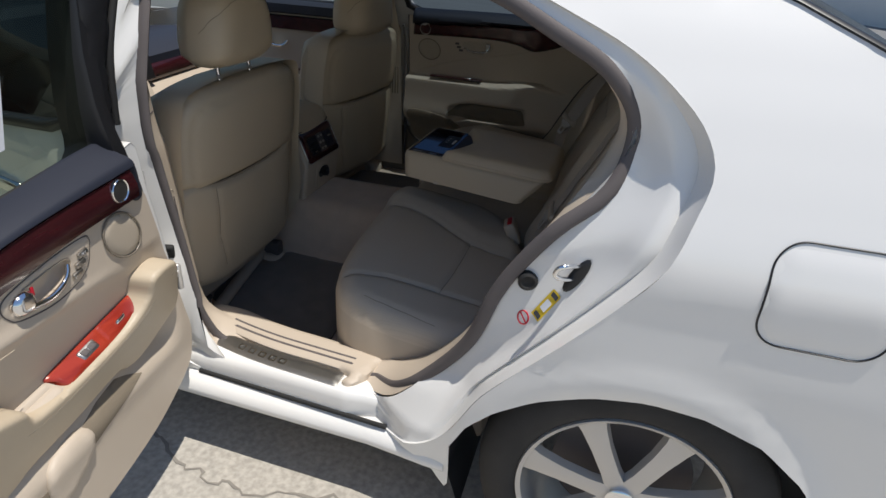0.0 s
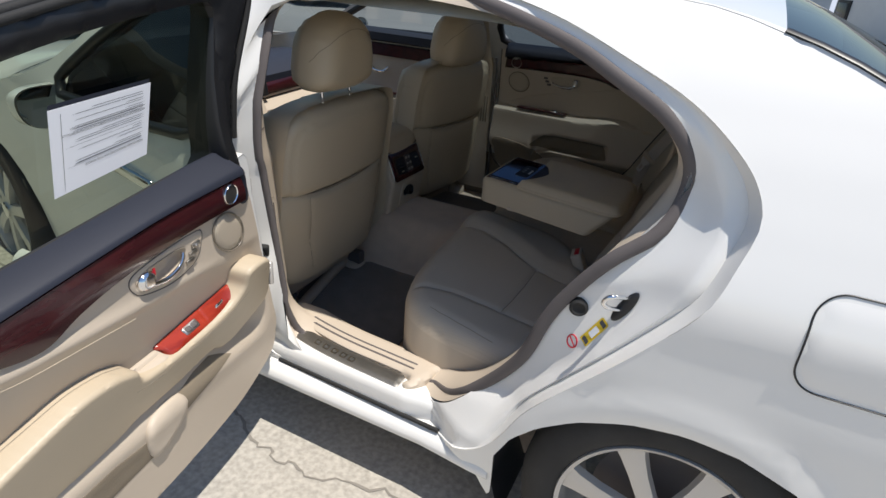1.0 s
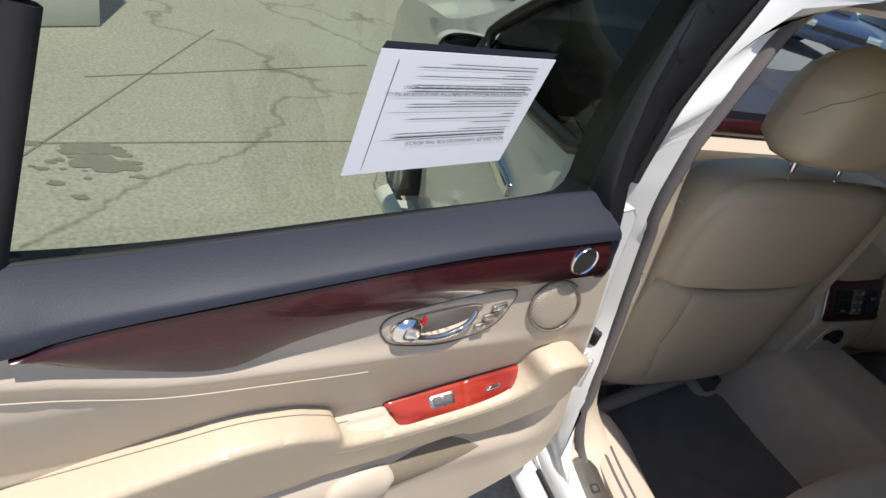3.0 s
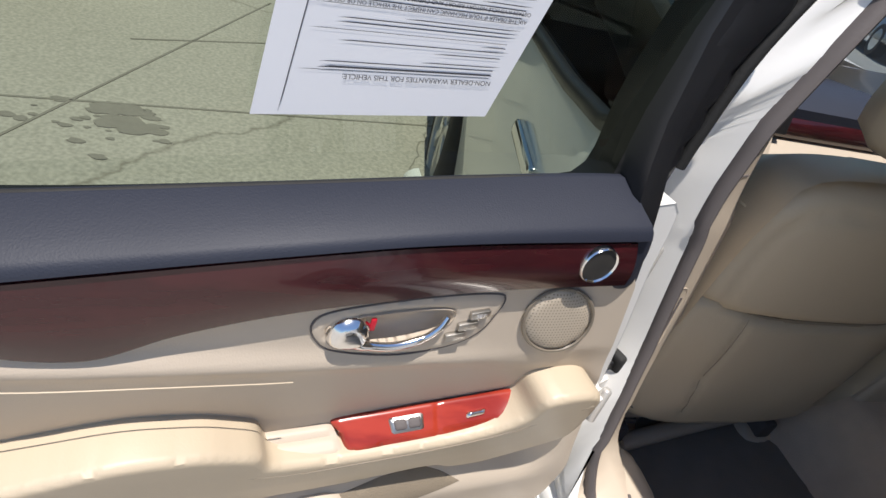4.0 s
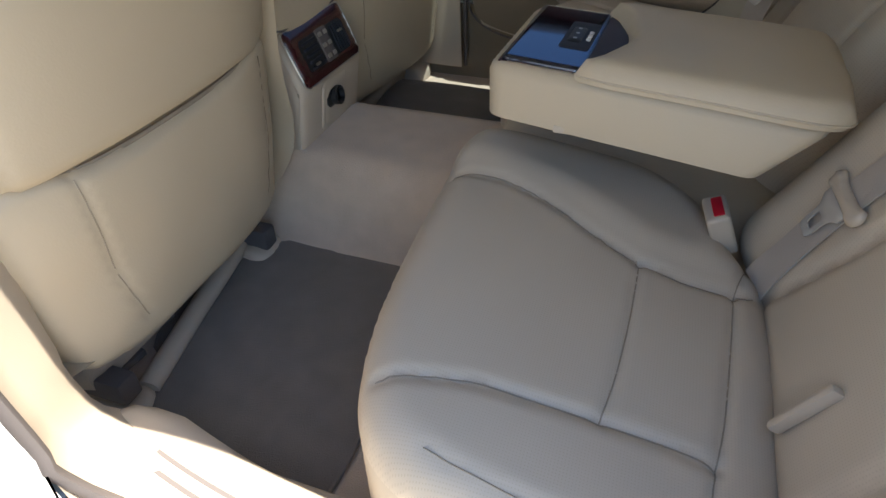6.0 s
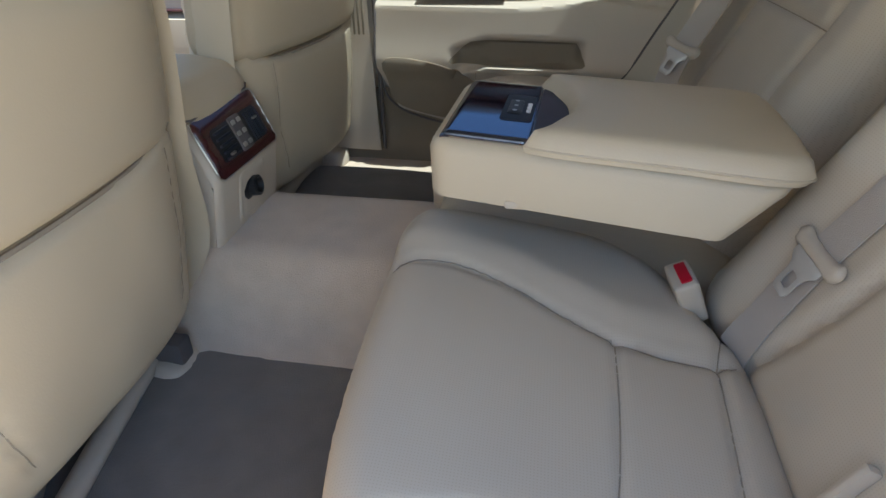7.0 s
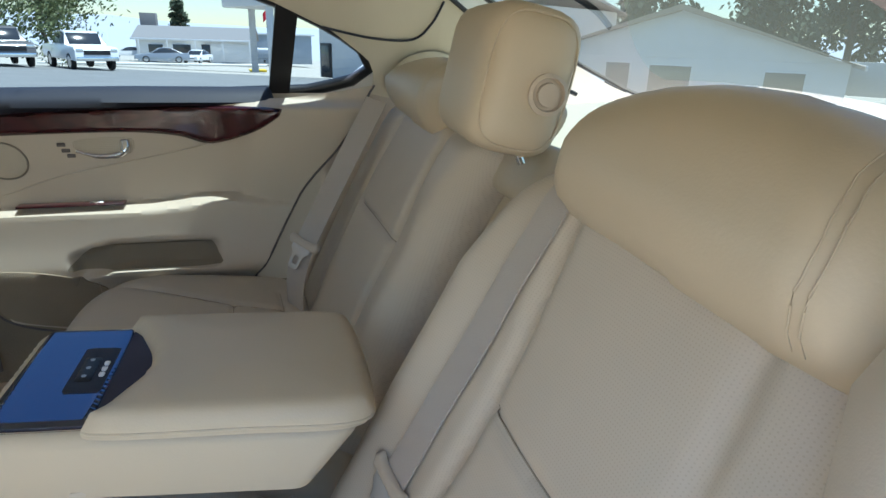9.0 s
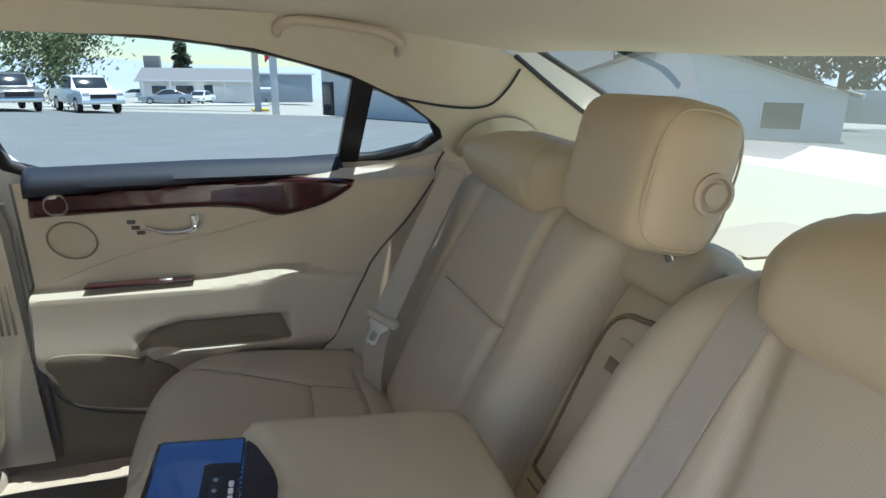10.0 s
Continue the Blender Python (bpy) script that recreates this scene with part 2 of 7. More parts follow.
def mesh2d(outer, holes=(), step=0.03):
    """Points and triangles of a flat region, with its boundary loops."""
    from mathutils.geometry import delaunay_2d_cdt
    loops = [resample(l, step) for l in (outer, *holes)]
    pts = np.vstack(loops)
    edges, k = [], 0
    for l in loops:
        edges += [(k + i, k + (i + 1) % len(l)) for i in range(len(l))]
        k += len(l)
    lo, hi = loops[0].min(0), loops[0].max(0)
    gx, gy = np.meshgrid(np.arange(lo[0], hi[0], step), np.arange(lo[1], hi[1], step))
    gx = gx + (np.arange(len(gx)) % 2)[:, None] * step * 0.5
    grid = np.stack([gx.ravel(), gy.ravel()], 1)
    grid = grid[inside(grid, loops[0])]
    for l in loops[1:]:
        grid = grid[~inside(grid, l)]
    for l in loops:
        if len(grid):
            grid = grid[away(grid, l) > step * 0.45]
    co = [Vector(p) for p in np.vstack([pts, grid])]
    v, _, f, *_ = delaunay_2d_cdt(co, edges, [], 0, 1e-6)
    v = np.array([tuple(p) for p in v])
    f = [t for t in f if len(t) == 3]
    mid = np.array([v[list(t)].mean(0) for t in f])
    ok = inside(mid, loops[0])
    for l in loops[1:]:
        ok &= ~inside(mid, l)
    return v, [t for t, o in zip(f, ok) if o], loops


def sheet(outer, fn, holes=(), step=0.03, thick=0.0):
    """A skin over a flat region, bent by fn(u, v) -> place."""
    v, f, _ = mesh2d(outer, holes, step)
    bm = bmesh.new()
    vs = [bm.verts.new(fn(*p)) for p in v]
    uv = bm.loops.layers.uv.new("UVMap")
    for t in f:
        try:
            face = bm.faces.new([vs[i] for i in t])
            for lo, i in zip(face.loops, t):
                lo[uv].uv = v[i]
        except ValueError:
            pass
    loose = [x for x in bm.verts if not x.link_faces]
    bmesh.ops.delete(bm, geom=loose, context="VERTS")
    if thick:
        bmesh.ops.recalc_face_normals(bm, faces=bm.faces)
        bmesh.ops.solidify(bm, geom=bm.faces[:], thickness=thick)
    return bm


def pillow(outer, h, r, fn, grooves=(), crown=0.0, step=0.02, holes=(), base=0.0, lumps=0.0):
    """A padded slab: flat region raised to h with rounded rim of radius r, seams pressed in; fn(u, v, w) -> place."""
    v, f, loops = mesh2d(outer, holes, step)
    d = np.minimum.reduce([away(v, l) for l in loops])
    far = max(d.max(), 1e-6)
    w = h - r * (1 - np.sqrt(np.clip(1 - (1 - np.clip(d / r, 0, 1)) ** 2, 0, 1))) + crown * (1 - (1 - d / far) ** 2)
    for line, depth, width in grooves:
        w -= depth * np.exp(-((away(v, line, False) / width) ** 2))
    if lumps:
        w += [lumps * noise.noise((a * 9, b * 9, h * 50)) * min(1, dd / (r + 1e-6)) for (a, b), dd in zip(v, d)]
    bm = bmesh.new()
    vs = [bm.verts.new(fn(a, b, c)) for (a, b), c in zip(v, w)]
    uv = bm.loops.layers.uv.new("UVMap")
    for t in f:
        try:
            face = bm.faces.new([vs[i] for i in t])
            for lo, i in zip(face.loops, t):
                lo[uv].uv = v[i]
        except ValueError:
            pass
    rim = [e for e in bm.edges if len(e.link_faces) == 1]
    bm.verts.index_update()
    low = {}
    for e in rim:
        for x in e.verts:
            if x not in low:
                i = vs.index(x)
                low[x] = bm.verts.new(fn(v[i][0], v[i][1], base))
    for e in rim:
        a, b = e.verts
        bm.faces.new((a, b, low[b], low[a]))
    bmesh.ops.delete(bm, geom=[x for x in bm.verts if not x.link_faces], context="VERTS")
    return bm


def tube(path, r, bm=None, sides=10, flat=1.0, closed=False, up=(0, 0, 1)):
    """A round (or flattened) rod along a path."""
    bm = bm or bmesh.new()
    p = [Vector(q) for q in path]
    rings = []
    for i, q in enumerate(p):
        a, b = p[i - 1] if (i or closed) else q, p[(i + 1) % len(p)] if (i + 1 < len(p) or closed) else q
        t = (b - a).normalized()
        s = t.cross(Vector(up))
        s = s.normalized() if s.length > 1e-4 else t.cross(Vector((1, 0, 0))).normalized()
        n = s.cross(t)
        rr = r[i] if isinstance(r, (list, tuple)) else r
        rings.append([bm.verts.new(q + rr * (math.cos(k * 2 * math.pi / sides) * s + flat * math.sin(k * 2 * math.pi / sides) * n)) for k in range(sides)])
    for a, b in zip(rings, rings[1:] + (rings[:1] if closed else [])):
        for k in range(sides):
            bm.faces.new((a[k], a[(k + 1) % sides], b[(k + 1) % sides], b[k]))
    if not closed:
        bm.faces.new(rings[0][::-1])
        bm.faces.new(rings[-1])
    return bm


def box(size, m=None, bevel=0.004, bm=None, seg=2):
    """A box with rounded edges, centred, set by the pose m."""
    one = bmesh.new()
    bmesh.ops.create_cube(one, size=1.0)
    bmesh.ops.scale(one, vec=size, verts=one.verts)
    if bevel:
        bmesh.ops.bevel(one, geom=one.edges[:], offset=min(bevel, min(size) * 0.45), segments=seg, affect="EDGES", profile=0.6)
    bmesh.ops.transform(one, matrix=m or Matrix(), verts=one.verts)
    if bm is None:
        return one
    me = bpy.data.meshes.new("tmp")
    one.to_mesh(me)
    one.free()
    bm.from_mesh(me)
    bpy.data.meshes.remove(me)
    return bm


def lathe(profile, m=None, sides=40, bm=None, caps=True):
    """Profile of (radius, height) turned about z, set by the pose m."""
    bm = bm or bmesh.new()
    m = m or Matrix()
    rings = [[bm.verts.new(m @ Vector((r * math.cos(k * 2 * math.pi / sides), r * math.sin(k * 2 * math.pi / sides), z))) for k in range(sides)] for r, z in profile]
    for a, b in zip(rings, rings[1:]):
        for k in range(sides):
            bm.faces.new((a[k], a[(k + 1) % sides], b[(k + 1) % sides], b[k]))
    for ring, (r, _) in ((rings[0], profile[0]), (rings[-1], profile[-1])):
        if r > 1e-5 and caps:
            bm.faces.new(ring)
    bmesh.ops.remove_doubles(bm, verts=bm.verts, dist=1e-6)
    return bm


def loft(curves, closed=True):
    """A skin through curves of as many points each."""
    bm = bmesh.new()
    rows = [[bm.verts.new(p) for p in c] for c in curves]
    for a, b in zip(rows, rows[1:]):
        n = len(a)
        for k in range(n if closed else n - 1):
            try:
                bm.faces.new((a[k], a[(k + 1) % n], b[(k + 1) % n], b[k]))
            except ValueError:
                pass
    return bm


def rect(x0, y0, x1, y1, r=0.0, n=5):
    """A rectangle with rounded corners."""
    if not r:
        return [(x0, y0), (x1, y0), (x1, y1), (x0, y1)]
    out = []
    for cx, cy, a in ((x1 - r, y0 + r, -90), (x1 - r, y1 - r, 0), (x0 + r, y1 - r, 90), (x0 + r, y0 + r, 180)):
        out += [(cx + r * math.cos(radians(a + 90 * k / n)), cy + r * math.sin(radians(a + 90 * k / n))) for k in range(n + 1)]
    return out


def oval(cx, cy, rx, ry, turn=0, n=36):
    c, s = math.cos(radians(turn)), math.sin(radians(turn))
    return [(cx + c * rx * math.cos(a) - s * ry * math.sin(a), cy + s * rx * math.cos(a) + c * ry * math.sin(a)) for a in np.arange(n) * 2 * math.pi / n]


# ---- car shell ----
def half_width(x, z, s=-1):
    """Half the body's width; s tells the side."""
    if s > 0:
        w = np.interp(z - 0.05, [0, 0.3, 0.5, 0.75, 0.95, 1.0, 1.1, 1.2, 1.3, 1.38, 1.43, 1.47], [0.86, 0.89, 0.92, 0.945, 0.92, 0.885, 0.80, 0.735, 0.675, 0.62, 0.565, 0.43])
    else:
        w = np.interp(z, [0, 0.3, 0.5, 0.75, 0.95, 1.0, 1.1, 1.2, 1.3, 1.38, 1.43, 1.47], [0.86, 0.89, 0.92, 0.945, 0.945, 0.93, 0.89, 0.845, 0.79, 0.735, 0.665, 0.45])
    if s < 0:
        w -= 0.072 * float(np.clip((-0.50 - x) / 0.12, 0, 1) * np.clip((x + 1.24) / 0.06, 0, 1) * np.clip((0.54 - z) / 0.13, 0, 1))
    taper = 1 - 0.14 * max(0, (x - 0.45) / 0.7) ** 2 - (0.25 * max(0, -1.25 - x) if s < 0 else 0.05 * max(0, -1.6 - x))
    return float(w * taper)


def by_angle(pts, c=(-0.65, 0.88), n=192):
    """A closed curve of (x, z) points, sampled at even angles about c."""
    p = smooth(pts, 10) - np.array(c)
    a = np.unwrap(np.arctan2(p[:, 1], p[:, 0]))
    if a[-1] < a[0]:
        p, a = p[::-1], a[::-1]
    p, a = np.vstack([p, p[:1]]), np.r_[a, a[0] + 2 * math.pi]
    t = a[0] + np.arange(n) * 2 * math.pi / n
    r = np.interp(t, a, np.hypot(p[:, 0], p[:, 1]))
    return np.stack([c[0] + r * np.cos(t), c[1] + r * np.sin(t)], 1)


# the rear door opening: the shut line, the line of the rubber seal and the inner rim
SHUT = [(-0.47, 0.372), (-0.326, 0.582), (-0.224, 0.709), (-0.12, 0.835), (-0.044, 0.94), (-0.014, 1.03), (0.0, 1.09), (-0.011, 1.138), (-0.052, 1.19),
        (-0.143, 1.256), (-0.265, 1.31), (-0.483, 1.385), (-0.75, 1.42), (-1.05, 1.415), (-1.19, 1.385), (-1.235, 1.315), (-1.21, 1.128), (-1.19, 0.95), (-1.18, 0.7),
        (-1.165, 0.48), (-1.12, 0.372), (-0.8, 0.358)]
SEALLINE = [(-0.62, 0.408), (-0.50, 0.495), (-0.384, 0.64), (-0.333, 0.785), (-0.287, 0.87), (-0.225, 0.955), (-0.156, 1.016), (-0.126, 1.076), (-0.124, 1.142),
            (-0.15, 1.193), (-0.205, 1.24), (-0.29, 1.278), (-0.42, 1.332), (-0.634, 1.388), (-0.80, 1.398), (-1.02, 1.372), (-1.14, 1.352), (-1.172, 1.30),
            (-1.164, 1.20), (-1.162, 1.09), (-1.158, 0.96), (-1.142, 0.82), (-1.124, 0.7), (-1.106, 0.58), (-1.092, 0.48), (-1.05, 0.405), (-0.85, 0.39)]
RIM = [(-0.655, 0.43), (-0.53, 0.49), (-0.435, 0.585), (-0.36, 0.71), (-0.287, 0.87), (-0.208, 1.0), (-0.168, 1.078), (-0.157, 1.14), (-0.182, 1.195),
       (-0.262, 1.270), (-0.395, 1.328), (-0.617, 1.366), (-0.82, 1.374), (-1.03, 1.345), (-1.14, 1.33), (-1.180, 1.26), (-1.190, 1.10), (-1.192, 0.95),
       (-1.180, 0.72), (-1.152, 0.56), (-1.12, 0.46), (-0.9, 0.425)]
shut, seal_line, rim_line = by_angle(SHUT), by_angle(SEALLINE), by_angle(RIM)


def depth_at(x, z, off, low, deep, front):
    """How far inside the skin the jamb lies: off at the roof, deep at the rear shut face, front at the pillar, low at the sill."""
    k = float(np.clip((1.26 - z) / 0.18, 0, 1))
    d = off + (deep - off) * k * k * (3 - 2 * k)
    front *= float(np.interp(z, [0.40, 0.56, 0.75, 0.93, 1.09, 1.3], [0.58, 0.80, 0.92, 0.88, 0.60, 0.44]))
    d += (front - d) * float(np.clip((-0.98 - x) / 0.12, 0, 1)) * float(np.clip((1.40 - z) / 0.1, 0, 1))
    return d + (low - d) * float(np.clip((0.55 - z) / 0.14, 0, 1)) * float(np.clip((x + 1.17) / 0.11, 0, 1))


def ring(curve, off, low, deep=None, front=None):
    """The curve laid into the left body side, set in by depth_at."""
    deep, front = off if deep is None else deep, off if front is None else front
    return [(x, -(half_width(x, z) - depth_at(x, z, off, low, deep, front)), z) for x, z in curve]


car = thing("sedan", "pearl white four-door luxury sedan with beige leather interior", "car")
FARCH_L = [(-3.12, 0.2), (-3.14, 0.35), (-3.10, 0.48), (-3.02, 0.58), (-2.88, 0.66), (-2.74, 0.685), (-2.60, 0.66), (-2.47, 0.58), (-2.39, 0.48), (-2.35, 0.35), (-2.37, 0.2)]
ARCH = [(-0.36, 0.20), (-0.392, 0.30), (-0.392, 0.40), (-0.354, 0.485), (-0.298, 0.548), (-0.221, 0.602), (-0.116, 0.645), (-0.014, 0.664), (0.088, 0.658),
        (0.196, 0.62), (0.29, 0.54), (0.345, 0.44), (0.36, 0.30), (0.35, 0.2)]
ROOFLINE = [(0.95, 1.03), (0.72, 1.07), (0.5, 1.155), (0.28, 1.262), (0.05, 1.362), (-0.14, 1.415), (-0.4, 1.44), (-0.8, 1.452), (-1.2, 1.445)]
QUARTER = [(-0.50, 0.34), (-0.44, 0.30), (-0.41, 0.25), (-0.395, 0.24)] + ARCH[1:] + [(0.6, 0.22), (1.02, 0.26), (1.1, 0.45), (1.1, 0.8), (1.06, 0.98)] + [tuple(p) for p in smooth(ROOFLINE, 4, False)] + [(-1.25, 1.43), (-1.25, 1.3), (-1.22, 1.05), (-1.20, 0.9), (-1.18, 0.6), (-1.16, 0.33)]
shut_loop = [tuple(p) for p in shut]


def body_y(x, z, s=-1):
    """The side skin, with the swollen lip of the wheel arch and the shoulder crease."""
    d = math.hypot(x + 0.015, z - 0.33)
    lip = 0.012 * math.exp(-((d - 0.36) / 0.035) ** 2) + 0.004 * math.exp(-((z - 0.905 - 0.06 * x) / 0.035) ** 2)
    return half_width(x, z, s) + lip


part("quarter_panel", sheet(QUARTER, lambda x, z: (x, -body_y(x, z), z), [shut_loop], 0.028), PAINT, car, "glossy pearl white body side panel")
# painted jamb round the opening: skin edge, step, seal flange
mid1 = shut * 0.93 + seal_line * 0.07
mid2 = shut * 0.55 + seal_line * 0.45
fold1, fold2, fold3 = (shut * (1 - k) + seal_line * k for k in (0.15, 0.22, 0.30))
for mid, sunk in ((mid1, 0.03), (fold1, 0.04), (fold2, 0.048), (fold3, 0.057), (mid2, 0.075)):
    # the pillar face lies forward of the shut line
    mid[:, 0] -= sunk * np.clip((-1.06 - mid[:, 0]) / 0.06, 0, 1) * np.clip((mid[:, 1] - 0.56) / 0.10, 0, 1) * np.clip((1.12 - mid[:, 1]) / 0.12, 0, 1)
edge0 = ring(shut, -0.001, -0.001)
jamb_mesh = part("door_jamb", loft([edge0, ring(shut * 0.985 + seal_line * 0.015, 0.006, 0.003, 0.014, 0.015), ring(mid1, 0.012, 0.005, 0.050, 0.06), ring(fold1, 0.013, 0.007, 0.044, 0.068), ring(fold2, 0.014, 0.009, 0.050, 0.078), ring(fold3, 0.015, 0.011, 0.066, 0.092), ring(mid2, 0.016, 0.014, 0.078, 0.11), ring(seal_line, 0.017, 0.022, 0.098, 0.166)]), PAINT, car, "white painted door jamb")
from mathutils.bvhtree import BVHTree
JAMB = BVHTree.FromPolygons([v.co for v in jamb_mesh.data.vertices], [tuple(f.vertices) for f in jamb_mesh.data.polygons])
part("door_seal", tube(ring(seal_line * 0.9 + rim_line * 0.1, 0.020, 0.075, 0.086, 0.172), 0.015, closed=True, sides=10, flat=0.6, up=(0, 1, 0)), SEAL, car, "taupe rubber door seal")
trim_mesh = part("jamb_trim", loft([ring(seal_line, 0.018, 0.03, 0.10, 0.172), ring(seal_line * 0.5 + rim_line * 0.5, 0.022, 0.08, 0.115, 0.190), ring(rim_line, 0.024, 0.150, 0.135, 0.228), ring(rim_line * 1.03 - np.array((-0.65, 0.88)) * 0.03, 0.028, 0.175, 0.19, 0.285), ring(rim_line * 1.09 - np.array((-0.65, 0.88)) * 0.09, 0.034, 0.185, 0.22, 0.325)]), TRIM, car, "beige plastic trim inside the door opening")
TRIMSKIN = BVHTree.FromPolygons([v.co for v in trim_mesh.data.vertices], [tuple(f.vertices) for f in trim_mesh.data.polygons])


def on_pillar(y, z):
    """A place on the beige pillar trim, met from the rear."""
    hit = TRIMSKIN.ray_cast(Vector((-0.7, y, z)), Vector((-1, 0, 0)))[0]
    return tuple(hit) if hit else on_pillar(y - 0.004, z)


part("pillar_seam_line", tube([on_pillar(-0.756 + 0.007 * k, 1.009 + 0.0005 * k) for k in range(6)], 0.0016, sides=6), SEAL, car)
for k in range(3):
    part("pillar_slot", tube([on_pillar(-0.735 + 0.010 * k, 0.715 + 0.01 * j) for j in range(9)], 0.0024, sides=6), SEAL, car, "dark air slot")
part("slot_surround", tube(smooth([on_pillar(y, z) for y, z in ((-0.742, 0.70), (-0.744, 0.76), (-0.738, 0.808), (-0.724, 0.815), (-0.708, 0.805), (-0.706, 0.76), (-0.708, 0.70), (-0.724, 0.692))], 5), 0.0014, closed=True, sides=6, up=(1, 0, 0)), TRIM, car)

# rocker below the sill ledge, with a black rubber strip between
rock = [(0.354, -0.826), (0.350, -0.842), (0.338, -0.860), (0.322, -0.871), (0.306, -0.872), (0.296, -0.864), (0.290, -0.84), (0.286, -0.72)]
rows = []
for x in np.linspace(-2.35, -0.405, 40):
    rows.append([(x, y - 0.016 * float(np.clip((x + 0.60) / 0.16, 0, 1)) - 0.03 * (x + 0.9), z) for z, y in rock])
part("rocker_panel", loft(rows, False), PAINT, car, "white rocker panel under the door")
part("sill_rubber", tube([(x, -0.841 - 0.06 * (x + 0.9), 0.356) for x in np.linspace(-1.10, -0.56, 12)], 0.006, sides=8), RUBBER, car, "black rubber strip under the sill")

part("outer_door_handle", box((0.20, 0.03, 0.035), pose(-1.53, -0.885, 0.85, 0, 3, -12), 0.012, seg=3), CHROME, car, "chrome outer door handle")
# sill: scuff plate and its strips
def sill_at(x, v, w):
    """A place on the sill cover: along it, across it from the cabin outwards, up; it runs a little askew."""
    k = float(np.clip((-0.86 - x) / 0.22, 0, 1))
    return (x, v - 0.078 * (x + 1.08) + 0.02 * k * k, 0.420 + w - 0.10 * max(0.0, -0.752 - v))


# painted ledge outside the scuff plate, falling to the rubber strip
ledge = []
for x in np.linspace(-1.17, -0.56, 34):
    dip = float(np.clip((x + 0.67) / 0.11, 0, 1))
    y0 = sill_at(x, -0.806, 0)[1] + 0.03 * dip
    y1 = -0.841 - 0.06 * (x + 0.9) + 0.035 * dip
    ledge.append([(x, y, z - 0.03 * dip * dip) for y, z in ((y0 + 0.06, 0.412), (y0 + 0.004, 0.4190), (y0 - 0.003, 0.4180), (y0 * 0.6 + y1 * 0.4, 0.4145), (y0 * 0.25 + y1 * 0.75, 0.407), (y1 + 0.003, 0.396), (y1 + 0.0005, 0.380), (y1 + 0.002, 0.350))])
part("sill_ledge", loft(ledge, False), PAINT, car, "white painted sill ledge")


part("sill_trim", pillow(smooth([(-1.165, -0.66), (-1.165, -0.785), (-1.135, -0.805), (-1.100, -0.800), (-1.092, -0.752), (-0.90, -0.752), (-0.700, -0.752), (-0.697, -0.784), (-0.682, -0.795), (-0.664, -0.782), (-0.645, -0.745), (-0.635, -0.70), (-0.64, -0.665), (-0.9, -0.655)], 5), 0.016, 0.008, sill_at, (), 0.002, 0.012, base=-0.02), TRIM, car, "beige plastic sill trim")
part("scuff_plate", pillow(rect(-1.085, -0.806, -0.703, -0.755, 0.004), 0.008, 0.003, sill_at, step=0.010, base=-0.02), STEEL, car, "brushed steel scuff plate on the sill")
for v in (-0.709, -0.730):
    part("sill_strip", pillow(rect(-1.075, v - 0.0032, -0.69, v + 0.0032, 0.001), 0.0195, 0.001, sill_at, step=0.006, base=0.012), SEAL, car, "dark ribbed strip in the beige sill")
for cx in (-0.995, -0.962, -0.930, -0.898, -0.868):
    part("plate_mark", pillow(rect(cx - 0.012, -0.792, cx + 0.010, -0.772, 0.003), 0.0092, 0.0006, sill_at, step=0.005, base=0.006, holes=[rect(cx - 0.007, -0.787, cx + 0.005, -0.777, 0.002)]), CHROME, car)

# latch parts on the jamb
def on_jamb(x, z, out):
    """A place just off the painted shut face."""
    hit = JAMB.ray_cast(Vector((x, -1.3, z)), Vector((0, 1, 0)))[0]
    return (x, (hit.y if hit else -0.86) - out, z)


sx, sy, sz = -0.195, -0.862, 0.868
part("striker_plate", pillow(oval(0, 0, 0.042, 0.012, 62), 0.004, 0.003, lambda u, v, w: on_jamb(sx + 0.012 + u, sz - 0.004 + v, 0.003 + w), step=0.006), BLACK, car, "black striker base")
part("striker", tube(smooth([(sx + 0.012, sy, sz - 0.016), (sx - 0.014, sy - 0.030, sz - 0.004), (sx - 0.026, sy - 0.038, sz + 0.006), (sx - 0.022, sy - 0.040, sz + 0.020), (sx - 0.008, sy - 0.036, sz + 0.026), (sx + 0.020, sy, sz + 0.014)], 4, False), 0.005, up=(0, 1, 0)), CHROME, car, "chrome striker loop")
part("rubber_plug", lathe([(0.0195, -0.01), (0.0195, 0.006), (0.014, 0.010), (0.008, 0.006), (0, 0.005)], pose(-0.273, -0.858, 0.828, 90, 0, 10)), RUBBER, car, "black rubber plug")


def sticker(name, cx, cz, wide, high, mat, label, out=0.002):
    part(name, sheet(rect(-wide / 2, -high / 2, wide / 2, high / 2), lambda u, v: on_jamb(cx + u * 0.50 - v * 0.45, cz + u * 0.86 + v * 0.35, out), step=0.006), mat, car, label)


sticker("yellow_sticker", -0.231, 0.787, 0.074, 0.036, YELLOW, "small yellow airbag sticker")
sticker("sticker_panel", -0.231, 0.787, 0.026, 0.022, PAPERM, "", 0.0035)
for du in (-0.028, 0.028):
    sticker("sticker_bar", -0.231 + du * 0.5, 0.787 + du * 0.86, 0.010, 0.026, INK, "", 0.0035)
part("warning_sign", tube([on_jamb(-0.272 + 0.011 * math.cos(a), 0.745 + 0.015 * math.sin(a), 0.001) for a in np.arange(20) * math.pi / 10], 0.0016, closed=True, up=(0, 1, 0)), RED, car, "small red round warning sticker")
part("sign_bar", tube([on_jamb(-0.279, 0.755, 0.001), on_jamb(-0.265, 0.735, 0.001)], 0.0014), RED, car)

